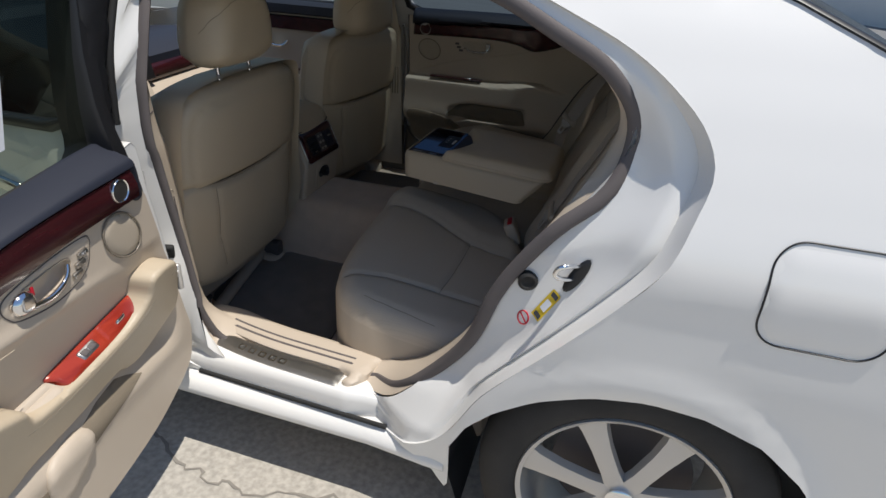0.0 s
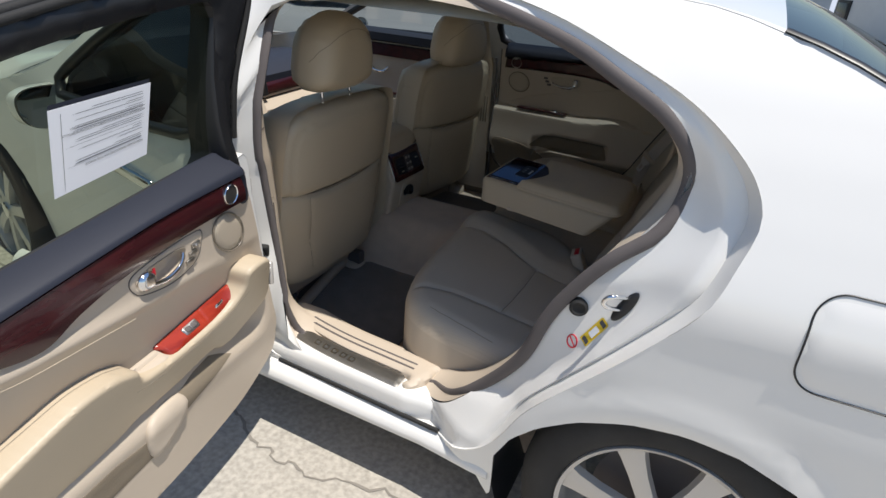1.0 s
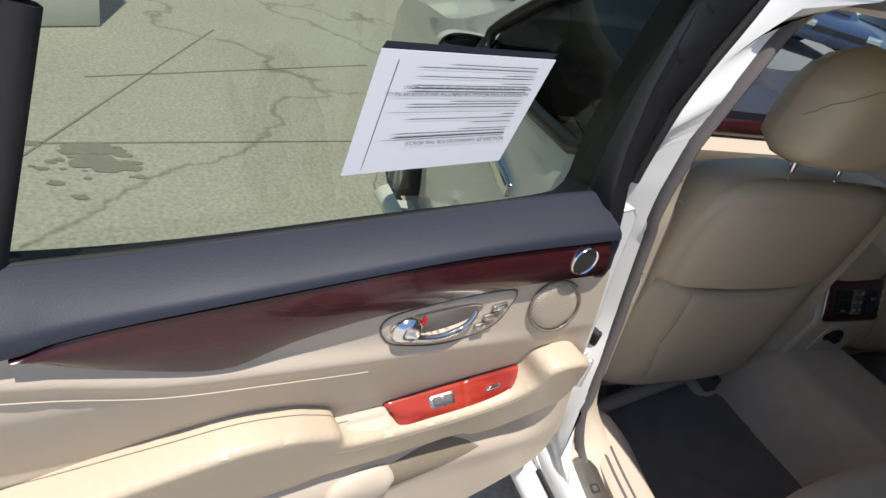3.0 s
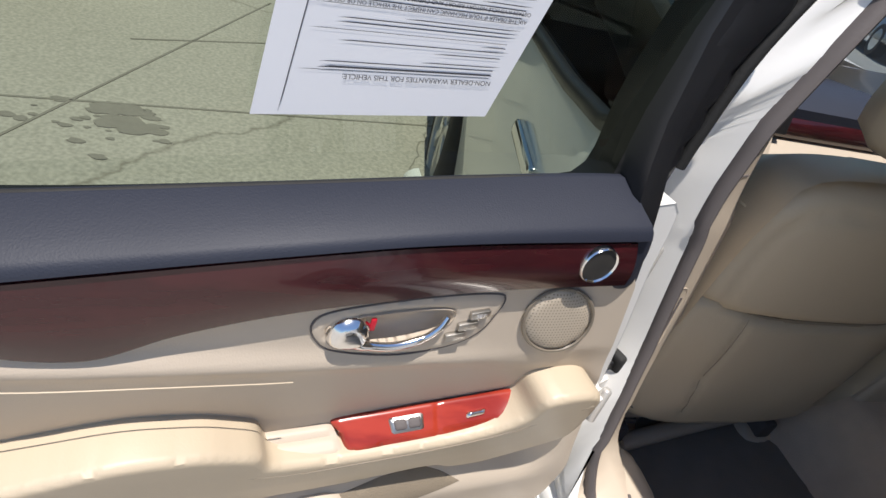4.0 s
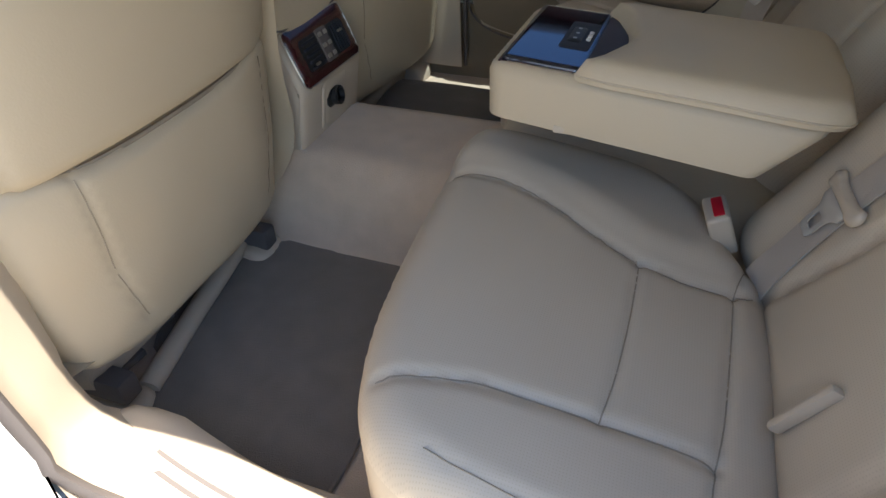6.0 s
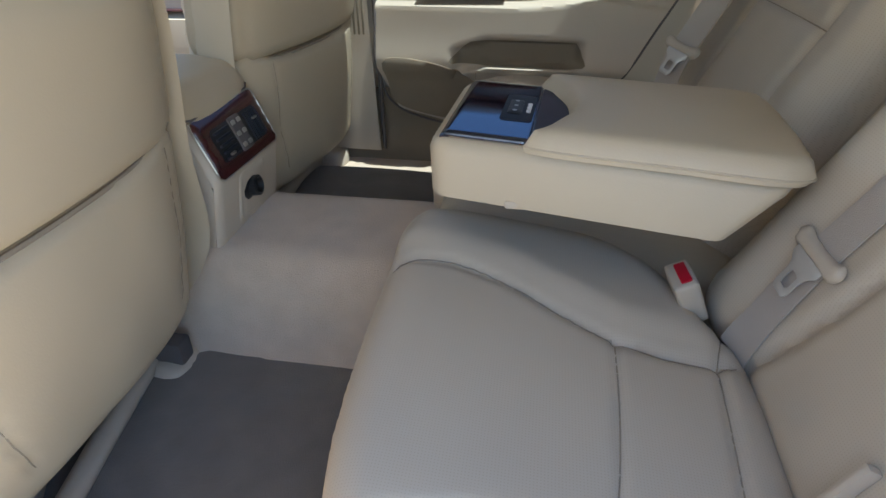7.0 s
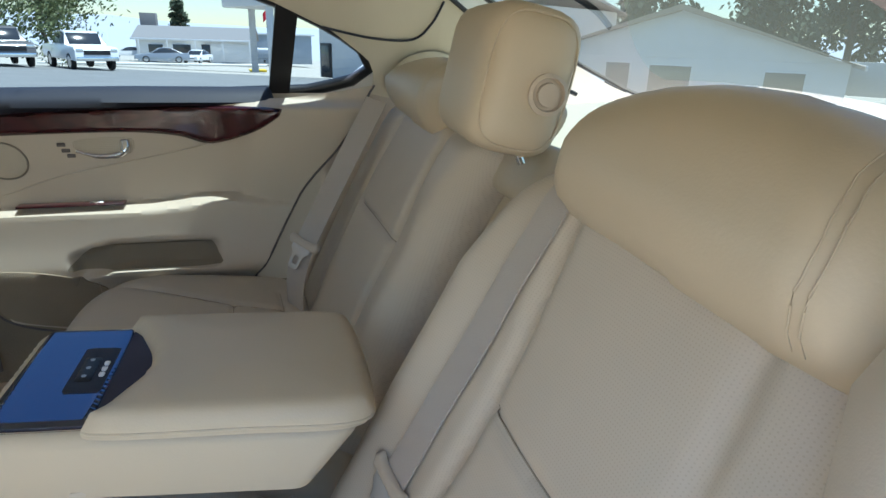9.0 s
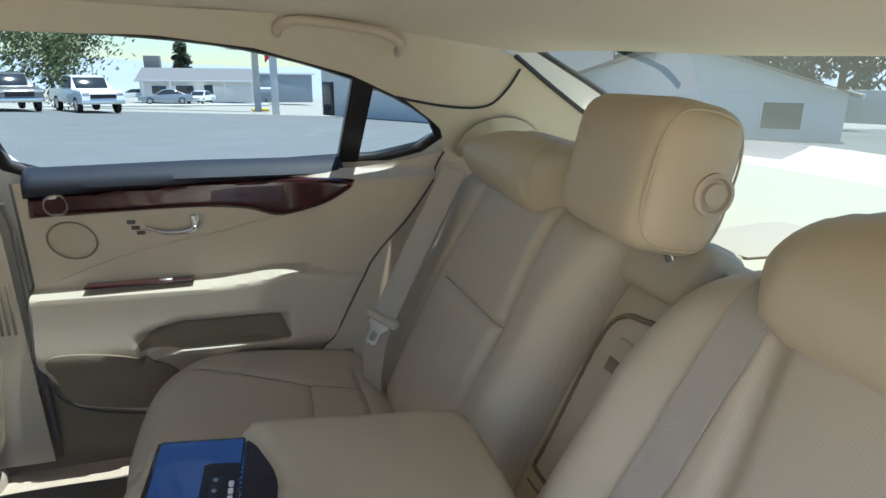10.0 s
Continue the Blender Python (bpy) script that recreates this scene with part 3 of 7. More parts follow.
# fuel door: a rounded gap line with a lid
lid = rect(0.112, 0.842, 0.307, 1.024, 0.045)
part("fuel_lid", pillow(lid, 0.004, 0.004, lambda x, z, w: (x, -body_y(x, z) - w + 0.002, z), step=0.02), PAINT, car, "white fuel filler lid")
part("fuel_gap", tube([(x, -body_y(x, z) - 0.001, z) for x, z in resample(smooth(resample(lid, 0.012), 2), 0.006)], 0.0018, closed=True, sides=6, up=(0, 1, 0)), BLACK, car)


# ---- wheels ----
def wheel(x, s):
    w = new("wheel")
    w.parent = car
    m = Matrix.Translation((x if s > 0 or x > -1 else -2.74, s * (0.80 if s > 0 or x > -1 else 0.485), 0.362 if x > -1 else 0.345)) @ pose(0, 0, 0, 0, 0, 0 if s > 0 or x > -1 else -13) @ pose(0, 0, 0, -90 * s, 0, 0) @ Matrix.Diagonal((0.92, 0.92, 1, 1) if x > -1 else (1, 1, 1, 1))
    part("tyre", lathe([(0.24, -0.10), (0.30, -0.112), (0.335, -0.095), (0.344, -0.06), (0.345, 0.06), (0.335, 0.095), (0.30, 0.112), (0.262, 0.118), (0.24, 0.105)], m, 64, caps=False), TYRE, w, "black tyre with worn sidewall")
    part("rim", lathe([(0.20, -0.05), (0.225, 0.0), (0.228, 0.08), (0.232, 0.108), (0.243, 0.114), (0.246, 0.105), (0.243, 0.10)], m, 64, caps=False), ALLOY, w)
    part("brake_disc", lathe([(0.0, 0.0), (0.165, 0.0), (0.168, 0.01), (0.0, 0.012)], m, 48), SEAL, w)
    bm = bmesh.new()
    for k in range(7):
        a = 2 * math.pi * k / 7 + 0.22
        c, sn = math.cos(a), math.sin(a)
        rows = []
        for r, half, z in ((0.03, 0.028, 0.098), (0.08, 0.024, 0.100), (0.15, 0.026, 0.100), (0.205, 0.033, 0.098), (0.232, 0.042, 0.095)):
            rows.append([m @ Vector((c * r - sn * y, sn * r + c * y, z + dz)) for y, dz in ((-half, -0.02), (-half * 0.85, 0), (0, 0.004), (half * 0.85, 0), (half, -0.02))])
        vs = [[bm.verts.new(p) for p in q] for q in rows]
        for p, q in zip(vs, vs[1:]):
            for i in range(4):
                bm.faces.new((p[i], p[i + 1], q[i + 1], q[i]))
    part("spokes", bm, ALLOY, w, "silver seven-spoke alloy")
    part("hub_cap", lathe([(0.034, 0.09), (0.034, 0.108), (0.028, 0.112), (0, 0.113)], m, 32), CHROME, w)
    return w


for x in (-0.012, -2.99):
    for s in (-1, 1):
        wheel(x, s)
part("front_wheel_well", loft([[(x, -body_y(x, z) + 0.004 + d, z) for x, z in FARCH_L] for d in (0, 0.02, 0.22)], False), BLACK, car)
part("wheel_well", loft([[(x, -0.90 + d, z) for x, z in ARCH] for d in (0, 0.02, 0.32)], False), BLACK, car, "dark wheel arch liner")

# ---- right side shell, roof, glass ----
RISE = 0.05
WIN_R = [(-1.05, 1.11), (-0.36, 1.122), (-0.26, 1.13), (-0.14, 1.16), (-0.11, 1.20), (-0.15, 1.245), (-0.25, 1.30), (-0.40, 1.355), (-0.6, 1.40), (-0.85, 1.42), (-1.06, 1.42), (-1.09, 1.27)]
WIN_F = [(-1.24, 1.43), (-1.43, 1.41), (-1.65, 1.31), (-2.0, 1.13), (-2.05, 1.09), (-1.22, 1.11), (-1.22, 1.25)]
FRONTTOP = [(-1.2, 1.445), (-1.45, 1.405), (-1.68, 1.285), (-2.05, 1.075), (-2.3, 0.985), (-2.5, 0.94), (-3.0, 0.88), (-3.6, 0.78), (-3.85, 0.64)]
FARCH = [(-3.35, 0.2), (-3.37, 0.35), (-3.33, 0.48), (-3.25, 0.58), (-3.12, 0.65), (-2.99, 0.67), (-2.86, 0.65), (-2.73, 0.58), (-2.65, 0.48), (-2.61, 0.35), (-2.63, 0.2)]
low = [(-3.9, 0.3)] + FARCH[::1] + [(-2.3, 0.2), (-0.36, 0.2)] + ARCH[1:] + [(0.6, 0.22), (1.02, 0.26), (1.1, 0.45), (1.1, 0.8), (1.06, 0.98)]
whole = low + [(x, z + RISE) for x, z in smooth(ROOFLINE, 4, False)] + [(x, z + RISE) for x, z in FRONTTOP[1:]] + [(-3.9, 0.5)]
part("body_side", sheet(whole, lambda x, z: (x, body_y(x, z, 1), z), [smooth(WIN_R, 5), WIN_F], 0.045), PAINT, car, "white body side")
front = [(-3.9, 0.3)] + FARCH_L + [(-2.3, 0.2), (-1.165, 0.33), (-1.185, 0.6), (-1.205, 0.9), (-1.225, 1.05), (-1.255, 1.3), (-1.255, 1.43)] + FRONTTOP[1:] + [(-3.9, 0.5)]
WIN_FL = [(-1.30, 1.385), (-1.43, 1.365), (-1.62, 1.265), (-1.80, 1.16), (-1.98, 1.04), (-1.97, 0.99), (-1.5, 1.0), (-1.25, 1.02), (-1.28, 1.2)]
part("front_body_side", sheet(front, lambda x, z: (x, -body_y(x, z), z), [WIN_FL], 0.045), PAINT, car, "white front door and wing")


def edge_y(x, s):
    z = np.interp(x, [p[0] for p in ROOFLINE[::-1]], [p[1] for p in ROOFLINE[::-1]]) + (RISE if s > 0 else 0)
    return half_width(x, float(z), s) + 0.002


def roof_skin(x0, x1, n=16):
    rows = []
    for x in np.linspace(x0, x1, max(4, int(abs(x1 - x0) / 0.06))):
        ze = float(np.interp(x, [p[0] for p in ROOFLINE[::-1]], [p[1] for p in ROOFLINE[::-1]]))
        rows.append([(x, t * edge_y(x, t), ze + 0.035 * (1 - t * t) + RISE * (t + 1) / 2) for t in np.linspace(-1, 1, n)])
    return loft(rows, False)


part("roof", roof_skin(-1.25, -0.04), PAINT, car, "white roof")
back = part("rear_window", roof_skin(-0.04, 0.74), CLEAR, car, "sloping rear window glass")
part("boot_lid", roof_skin(0.74, 1.06), PAINT, car, "white boot lid")
for s in (-1, 1):
    part("window_edge", tube([(x, s * (edge_y(x, s) - 0.012), float(np.interp(x, [p[0] for p in ROOFLINE[::-1]], [p[1] for p in ROOFLINE[::-1]])) + 0.004 + RISE * (s + 1) / 2) for x in np.linspace(-0.04, 0.74, 14)], 0.014, sides=8, flat=0.4), BLACK, car)
rows = []
for x in np.linspace(-1.25, -2.4, 16):
    ze = float(np.interp(-x, [-p[0] for p in FRONTTOP], [p[1] for p in FRONTTOP]))
    rows.append([(x - 0.12 * (1 - t * t), t * half_width(x, ze + (RISE if t > 0 else 0), t), ze + 0.05 * (1 - t * t) + RISE * (t + 1) / 2) for t in np.linspace(-1, 1, 14)])
part("front_roof", loft(rows[:6], False), PAINT, car, "white roof front")
ws = part("windscreen", loft(rows[5:], False), GLASS, car, "raked windscreen glass")
ws.visible_shadow = False
rows = []
for x in np.linspace(-2.4, -3.88, 14):
    ze = float(np.interp(-x, [-p[0] for p in FRONTTOP], [p[1] for p in FRONTTOP]))
    rows.append([(x, t * half_width(x, ze + (RISE if t > 0 else 0), t), ze + 0.06 * (1 - t * t) + RISE * (t + 1) / 2) for t in np.linspace(-1, 1, 12)])
part("bonnet", loft(rows, False), PAINT, car, "white bonnet")
for s, win in ((1, smooth(WIN_R, 5)), (1, WIN_F), (-1, WIN_FL)):
    p = part("side_glass", sheet(win, lambda x, z: (x, s * (half_width(x, z, s) - 0.008), z), step=0.12), NIGHT if s < 0 else FRONTG if win is WIN_F else SHADE, car, "tinted side window glass")
    part("window_frame", tube([(x, s * (half_width(x, z, s) + 0.002), z) for x, z in resample(win, 0.06)], 0.016, closed=True, sides=8, up=(0, 1, 0)), BLACK, car, "black window surround")
# divider between the right rear window and its quarter light
part("window_divider", loft([[(-0.376 + dx, half_width(-0.37, 1.10, 1) - o, 1.10), (-0.345 + dx, half_width(-0.35, 1.385, 1) - o, 1.385)] for dx, o in ((0, 0.0), (0, 0.03), (0.052, 0.03), (0.052, 0.0))], False), BLACK, car, "black divider post")


def mirror(s):
    mir = new("wing_mirror")
    mir.parent = car
    y, z = (0.775, 0.942) if s < 0 else (1.0, 1.06)
    m = pose(-2.05, s * y, z, 0, -4, s * 8)
    shape = smooth([(-0.095, 0.0), (-0.09, 0.04), (-0.05, 0.062), (0.03, 0.066), (0.085, 0.058), (0.095, 0.02), (0.09, -0.03), (0.06, -0.058), (-0.02, -0.066), (-0.075, -0.045)], 6)
    part("shell", pillow(shape, 0.10, 0.055, lambda a, b, w: m @ Vector((0.04 - w, a * -s, b)), step=0.012, crown=0.01), PAINT, mir, "white mirror shell")
    part("mirror_glass", pillow(shape * 0.97, 0.004, 0.003, lambda a, b, w: m @ Vector((0.046 + w, a * -s, b)), step=0.02), DARKMIRROR, mir, "mirror glass, dark reflection put into its colour")
    part("stalk", box((0.06, 0.10, 0.03), pose(-2.07, s * (y - 0.12), z - 0.045), 0.012), PAINT, mir)


mirror(-1)
mirror(1)


# ---- ground ----
GROUND = 0.12


def fall(x, y):
    """The yard is level under the car and falls gently away beyond the lot's edge."""
    k = min(1.0, max(0.0, (y - 4.0) / 14.0))
    return GROUND - k * k * (3 - 2 * k) * (0.034 * x + 0.028 * y)


bm = bmesh.new()
bmesh.ops.create_grid(bm, x_segments=160, y_segments=160, size=800)
for v in bm.verts:
    v.co.z = fall(v.co.x, v.co.y) - (0.3 if v.co.y > 5 else 0.0)
ground = part("ground", bm, PAVING)
tagged(ground, "sunlit pale concrete yard with cracks and stains", "ground", kind="structure")

# ---- cabin shell ----
cabin = thing("cabin_lining", "beige carpet, headliner and side trim of the car cabin", "car interior")


def tilt(y):
    """The cabin leans a little to the open side."""
    return 0.085 * y


def floor_z(x, y):
    hump = 0.185 * math.exp(-((abs(y - 0.10) / 0.185) ** 8))
    return 0.325 + tilt(y) * 0.8 + hump


part("carpet", sheet(rect(-2.4, -0.70, -0.45, 0.78), lambda x, y: (x, y, floor_z(x, y)), step=0.025), CARPET, cabin, "beige carpet over floor and tunnel")


def headliner_z(x, y):
    e = np.interp(x, [-2.0, -1.6, -1.2, -0.6, -0.3, -0.1, 0.05, 0.14], [1.33, 1.42, 1.455, 1.455, 1.437, 1.408, 1.378, 1.362])
    return float(e - 0.05 * (abs(y) / 0.64) ** 5 + 0.045 * y)


part("headliner", sheet([(-1.42, -0.70), (-0.30, -0.70), (0.0, -0.64), (0.09, -0.4), (0.125, 0.0), (0.09, 0.4), (0.03, 0.55), (-0.1, 0.58), (-1.42, 0.62)], lambda x, y: (x, y, headliner_z(x, y)), step=0.05), CLOTH, cabin, "beige cloth headliner")
# right C pillar trim between window, roof and rear shelf
CP = [(-1.1, 1.405), (-0.75, 1.405), (-0.56, 1.385), (-0.36, 1.335), (-0.22, 1.275), (-0.125, 1.21), (-0.105, 1.17), (-0.11, 1.12), (-0.02, 1.10), (0.35, 1.06), (0.36, 1.17), (0.16, 1.29), (0.035, 1.37), (-0.1, 1.425), (-0.5, 1.45), (-1.1, 1.46)]


def pillar_y(x, z):
    return half_width(x, z, 1) - 0.04 - 0.22 * max(0, x + 0.05)


part("pillar_trim", sheet(CP, lambda x, z: (x, pillar_y(x, z), z), step=0.03), CLOTH, cabin, "beige cloth rear pillar trim")
part("pillar_seam", tube(smooth([(x, pillar_y(x, z) - 0.004, z) for x, z in ((-0.25, 1.285), (-0.12, 1.262), (-0.02, 1.262), (0.02, 1.30), (0.04, 1.35))], 6, False), 0.003, sides=6, up=(0, 1, 0)), DARK, cabin)
part("glass_border", tube([(x, pillar_y(x, z) - 0.006, z) for x, z in smooth([(0.02, 1.378), (0.035, 1.37), (0.16, 1.29), (0.36, 1.17), (0.45, 1.13)], 5, False)], 0.006, sides=6, up=(0, 1, 0)), BLACK, cabin, "black border of the rear window")
part("belt_cover", pillow(smooth([(-0.06, 1.13), (-0.04, 1.21), (0.04, 1.235), (0.12, 1.20), (0.16, 1.12)], 5), 0.02, 0.015, lambda x, z, w: (x, pillar_y(x, z) - 0.01 - w, z), step=0.02), CLOTH, cabin, "beige cover of the belt outlet")
part("rear_shelf", sheet(rect(0.0, -0.62, 0.66, 0.62), lambda x, y: (x, y, 1.085 + 0.055 * x), step=0.06, thick=0.02), CLOTH, cabin, "beige parcel shelf in sunlight")
part("shelf_vent", pillow(rect(0.06, -0.12, 0.26, 0.02, 0.02), 0.005, 0.003, lambda x, y, w: (x, y, 1.087 + 0.055 * x + w), step=0.03), TRIM, cabin, "beige shelf cover with speaker grille")
part("front_bulkhead", sheet(rect(-0.60, 0.25, 0.75, 0.9), lambda y, z: (-2.42, y, z), step=0.1), DARK, cabin)
part("rear_bulkhead", sheet(rect(-0.72, 0.3, 0.72, 1.07), lambda y, z: (0.06 + 0.25 * (z - 0.9), y, z), step=0.1), TRIM, cabin)

# carpet brown puts the deep footwell's dimness into the sill's colour
part("side_sill", sheet(rect(-2.4, 0.25, -0.35, 0.60), lambda x, z: (x, 0.795 - 0.10 * max(0, 0.42 - z), z), step=0.08), BROWNCARPET, cabin, "sill side in carpet brown, darkened for the dim footwell")
part("rear_quarter_lining", sheet(rect(-0.5, 0.3, 0.3, 1.12), lambda x, z: (x, 0.80, z), step=0.1), TRIM, cabin)

# grab handle
gh = thing("grab_handle", "beige ceiling grab handle above the rear window", "handle")
part("grip", tube(smooth([(-0.515, 0.60, 1.415), (-0.51, 0.565, 1.43), (-0.47, 0.55, 1.438), (-0.39, 0.535, 1.43), (-0.32, 0.515, 1.418), (-0.275, 0.53, 1.40), (-0.265, 0.58, 1.38)], 6, False), 0.010, sides=10), TRIM, gh)

# right B pillar trim with air vent
bp = thing("pillar_vent_trim", "beige centre pillar trim with a slatted air vent", "trim")
part("pillar", loft([[(x, y, 0.42), (x - 0.01, y, 0.7), (x - 0.02, y * 1.0, 1.0), (x - 0.06, y - 0.10, 1.38)] for x, y in ((-1.120, 0.80), (-1.095, 0.746), (-1.15, 0.746), (-1.26, 0.752), (-1.30, 0.8))], False), TRIM, bp)
part("pillar_seal", tube([(-1.088, 0.764, 0.42), (-1.092, 0.764, 0.7), (-1.098, 0.762, 1.0), (-1.105, 0.75, 1.06)], 0.006, sides=8), SEAL, bp, "taupe rubber seal beside the shut door")
# bars in recess brown paint the shade of the vent slots
for k in range(3):
    part("slat", box((0.006, 0.006, 0.120), pose(-1.150 + 0.013 * k, 0.7455, 0.818, 0, 0, 0), 0.002), POCKET, bp)


# ---- right rear door lining (shut) ----
def rd_bulge(x, z):
    """How far the lining stands inward at a place."""
    b = 0.02 / (1 + math.exp((z - 0.70) / 0.03))
    arm = 0.062 / (1 + math.exp((z - 0.845 - 0.02 * math.exp(-((x + 0.50) / 0.12) ** 2)) / 0.0025)) * (1 / (1 + math.exp(-(z - 0.66) / 0.012)))
    hollow = 0.034 / ((1 + math.exp((abs(x + 0.70) - 0.168) / 0.005)) * (1 + math.exp((abs(z - 0.722 + 0.03 * max(0, -0.78 - x) / 0.1) - 0.033) / 0.003)))
    reach = 1 / (1 + math.exp(-(x + 0.45) / 0.022)) / (1 + math.exp((z - 1.098) / 0.004)) / (1 + math.exp(-(z - 0.66) / 0.012))
    return b + max(arm, 0.050 * reach) * (0.72 + 0.28 * max(0, min(1, (x + 1.05) / 0.5))) - hollow


def rd(x, z, w=0.0):
    base = 0.775 - 0.006 * max(0, (z - 0.86) / 0.1) - 0.02 * (x + 0.7)
    return (x, base - rd_bulge(x, z) - w, z)


rdoor = thing("rear_door", "closed rear door with beige lining and dark red wood strip", "car door")
RD = [(-1.088, 1.10), (-1.085, 0.86), (-1.09, 0.66), (-1.035, 0.55), (-0.82, 0.50), (-0.55, 0.50), (-0.436, 0.642), (-0.311, 0.869), (-0.204, 0.995), (-0.105, 1.145), (-0.2, 1.128), (-0.33, 1.112), (-0.7, 1.10)]
part("lining", sheet(RD, lambda x, z: rd(x, z), step=0.007), TRIM, rdoor, "beige moulded door lining")
part("door_edge", tube([rd(x, z, 0.0) for x, z in smooth(RD[:10], 6, False)], 0.003, sides=6, up=(0, 1, 0)), SEAL, rdoor)
rw = smooth([(-1.06, 1.068), (-0.89, 1.078), (-0.648, 1.090), (-0.435, 1.093), (-0.347, 1.089)], 5, False).tolist() + smooth([(-0.355, 1.07), (-0.42, 1.03), (-0.522, 0.998), (-0.60, 1.018), (-0.70, 1.028), (-0.85, 1.027), (-1.065, 1.020)], 5, False).tolist()
part("wood_strip", pillow(rw, 0.013, 0.010, lambda x, z, w: (x, 0.775 - 0.006 * max(0, (z - 0.86) / 0.1) - 0.02 * (x + 0.7) - 0.050 * (0.72 + 0.28 * max(0, min(1, (x + 1.05) / 0.5))) / (1 + math.exp(-(x + 0.45) / 0.026)) - w, z), step=0.007, base=-0.02), WOOD, rdoor, "polished dark red wood strip")
cap = [(-1.07, 1.065), (-0.89, 1.075), (-0.648, 1.087), (-0.42, 1.091), (-0.36, 1.096), (-0.37, 1.135), (-0.7, 1.135), (-1.07, 1.128)]
part("belt_cap", pillow(cap, 0.03, 0.02, lambda x, z, w: (x, 0.772 - w - 0.02 * (x + 0.7) + 1.0 * max(0, z - 1.098), z), step=0.012), DARK, rdoor, "dark slate belt line pad")
part("tweeter", lathe([(0.026, 0), (0.026, 0.012), (0.022, 0.015), (0.021, 0.011), (0, 0.012)], Matrix.Translation(rd(-1.006, 1.05)) @ pose(0, 0, 0, 90, 0, 0)), STEEL, rdoor)
part("speaker", pillow(oval(-0.988, 0.964, 0.05, 0.042, -20), 0.006, 0.004, lambda x, z, w: rd(x, z, w), step=0.012), MESHM, rdoor, "beige speaker grille")
part("speaker_ring", tube([rd(x, z, 0.004) for x, z in oval(-0.988, 0.964, 0.051, 0.043, -20)], 0.0022, closed=True, sides=6, up=(0, 1, 0)), MESHM, rdoor)
part("handle_cup", pillow(smooth([(-0.835, 1.008), (-0.715, 1.016), (-0.705, 0.985), (-0.74, 0.968), (-0.81, 0.970)], 5), 0.003, 0.002, lambda x, z, w: rd(x, z, w), step=0.012), MESHM, rdoor)
part("door_handle", tube(smooth([rd(-0.83, 0.985, 0.006), rd(-0.79, 0.973, 0.014), rd(-0.745, 0.974, 0.018), rd(-0.722, 0.985, 0.02), rd(-0.722, 1.008, 0.012)], 5, False), [0.004] * 5 + [0.006] * 5 + [0.008] * 5 + [0.012] * 6, sides=8), CHROME, rdoor, "chrome door handle")
for bx, bz in ((-0.862, 1.0), (-0.854, 0.986), (-0.844, 0.973)):
    part("memory_button", box((0.018, 0.006, 0.009), Matrix.Translation(rd(bx, bz, 0.002)), 0.002), SEAL, rdoor)
part("crease", tube([rd(x, z, 0.0) for x, z in smooth([(-1.03, 0.868), (-0.907, 0.913), (-0.78, 0.944), (-0.656, 0.968), (-0.535, 0.996)], 6, False)], 0.0022, sides=6, up=(0, 1, 0)), TRIM, rdoor)
part("pull_insert", box((0.235, 0.034, 0.006), pose(-0.855, 0.752, 0.857, 0, 0, -1.2), 0.002), WOOD, rdoor, "dark wood window switch panel")
part("window_switch", box((0.03, 0.016, 0.008), pose(-0.80, 0.750, 0.860), 0.002), CHROME, rdoor, "chrome window switch")
part("handle_knob", box((0.022, 0.020, 0.036), Matrix.Translation(rd(-0.722, 0.995, 0.008)), 0.008, seg=3), CHROME, rdoor, "chrome handle root")
# the hollow's shade is painted on as a browner sheet
part("door_pocket", sheet(smooth([(-0.875, 0.690), (-0.858, 0.722), (-0.828, 0.748), (-0.79, 0.754), (-0.57, 0.754), (-0.542, 0.746), (-0.530, 0.725), (-0.532, 0.69), (-0.70, 0.688)], 6), lambda x, z: rd(x, z, 0.002), step=0.012), POCKET, rdoor, "inside of the door pocket, its shade put into the colour")
part("lower_panel", pillow(smooth([(-1.06, 0.70), (-0.9, 0.685), (-0.80, 0.62), (-0.79, 0.55), (-0.86, 0.525), (-1.03, 0.56), (-1.065, 0.63)], 5), 0.012, 0.006, lambda x, z, w: rd(x, z, w), step=0.02), BROWNCARPET, rdoor, "brown carpeted lower door panel")

def seams(lines, h, fn, parent, r=0.0016, mat=None):
    """Sewn seams: thin cords lying in the pressed grooves of the parent's skin."""
    skin = BVHTree.FromPolygons([v.co for v in parent.data.vertices], [tuple(f.vertices) for f in parent.data.polygons])
    for line in lines:
        pts = []
        for c, d in smooth([tuple(p) for p in line], 8, False):
            top, low = Vector(fn(c, d, h + 0.04)), Vector(fn(c, d, h - 0.06))
            hit = skin.ray_cast(top, (low - top).normalized())[0]
            pts.append(tuple(hit + (top - low).normalized() * 0.0009) if hit else fn(c, d, h))
        part("seam", tube(pts, r, sides=5), mat or SEAMC, parent)


# ---- rear bench ----
bench = thing("rear_bench_seat", "beige perforated leather rear bench seat", "car seat")


def cush(x, y, w):
    """A place on the cushion: it falls to the back, and its inner side swells towards the armrest."""
    if y < 0.1:
        k = (y - float(np.interp(x, [-0.80, -0.65, -0.50, -0.30], [-0.188, -0.215, -0.298, -0.305]))) / 0.07
    else:
        k = (float(np.interp(x, [-0.80, -0.65, -0.50, -0.30], [0.28, 0.31, 0.37, 0.39])) - y) / 0.07
    k = max(0.0, min(1.0, k))
    rise = 0.016 * k * k * (3 - 2 * k)
    return (x, y, 0.425 + w - 0.12 * (x + 0.8) + tilt(y + 0.45) * 0.8 + rise * min(1, max(0, (w - 0.05) / 0.1)))


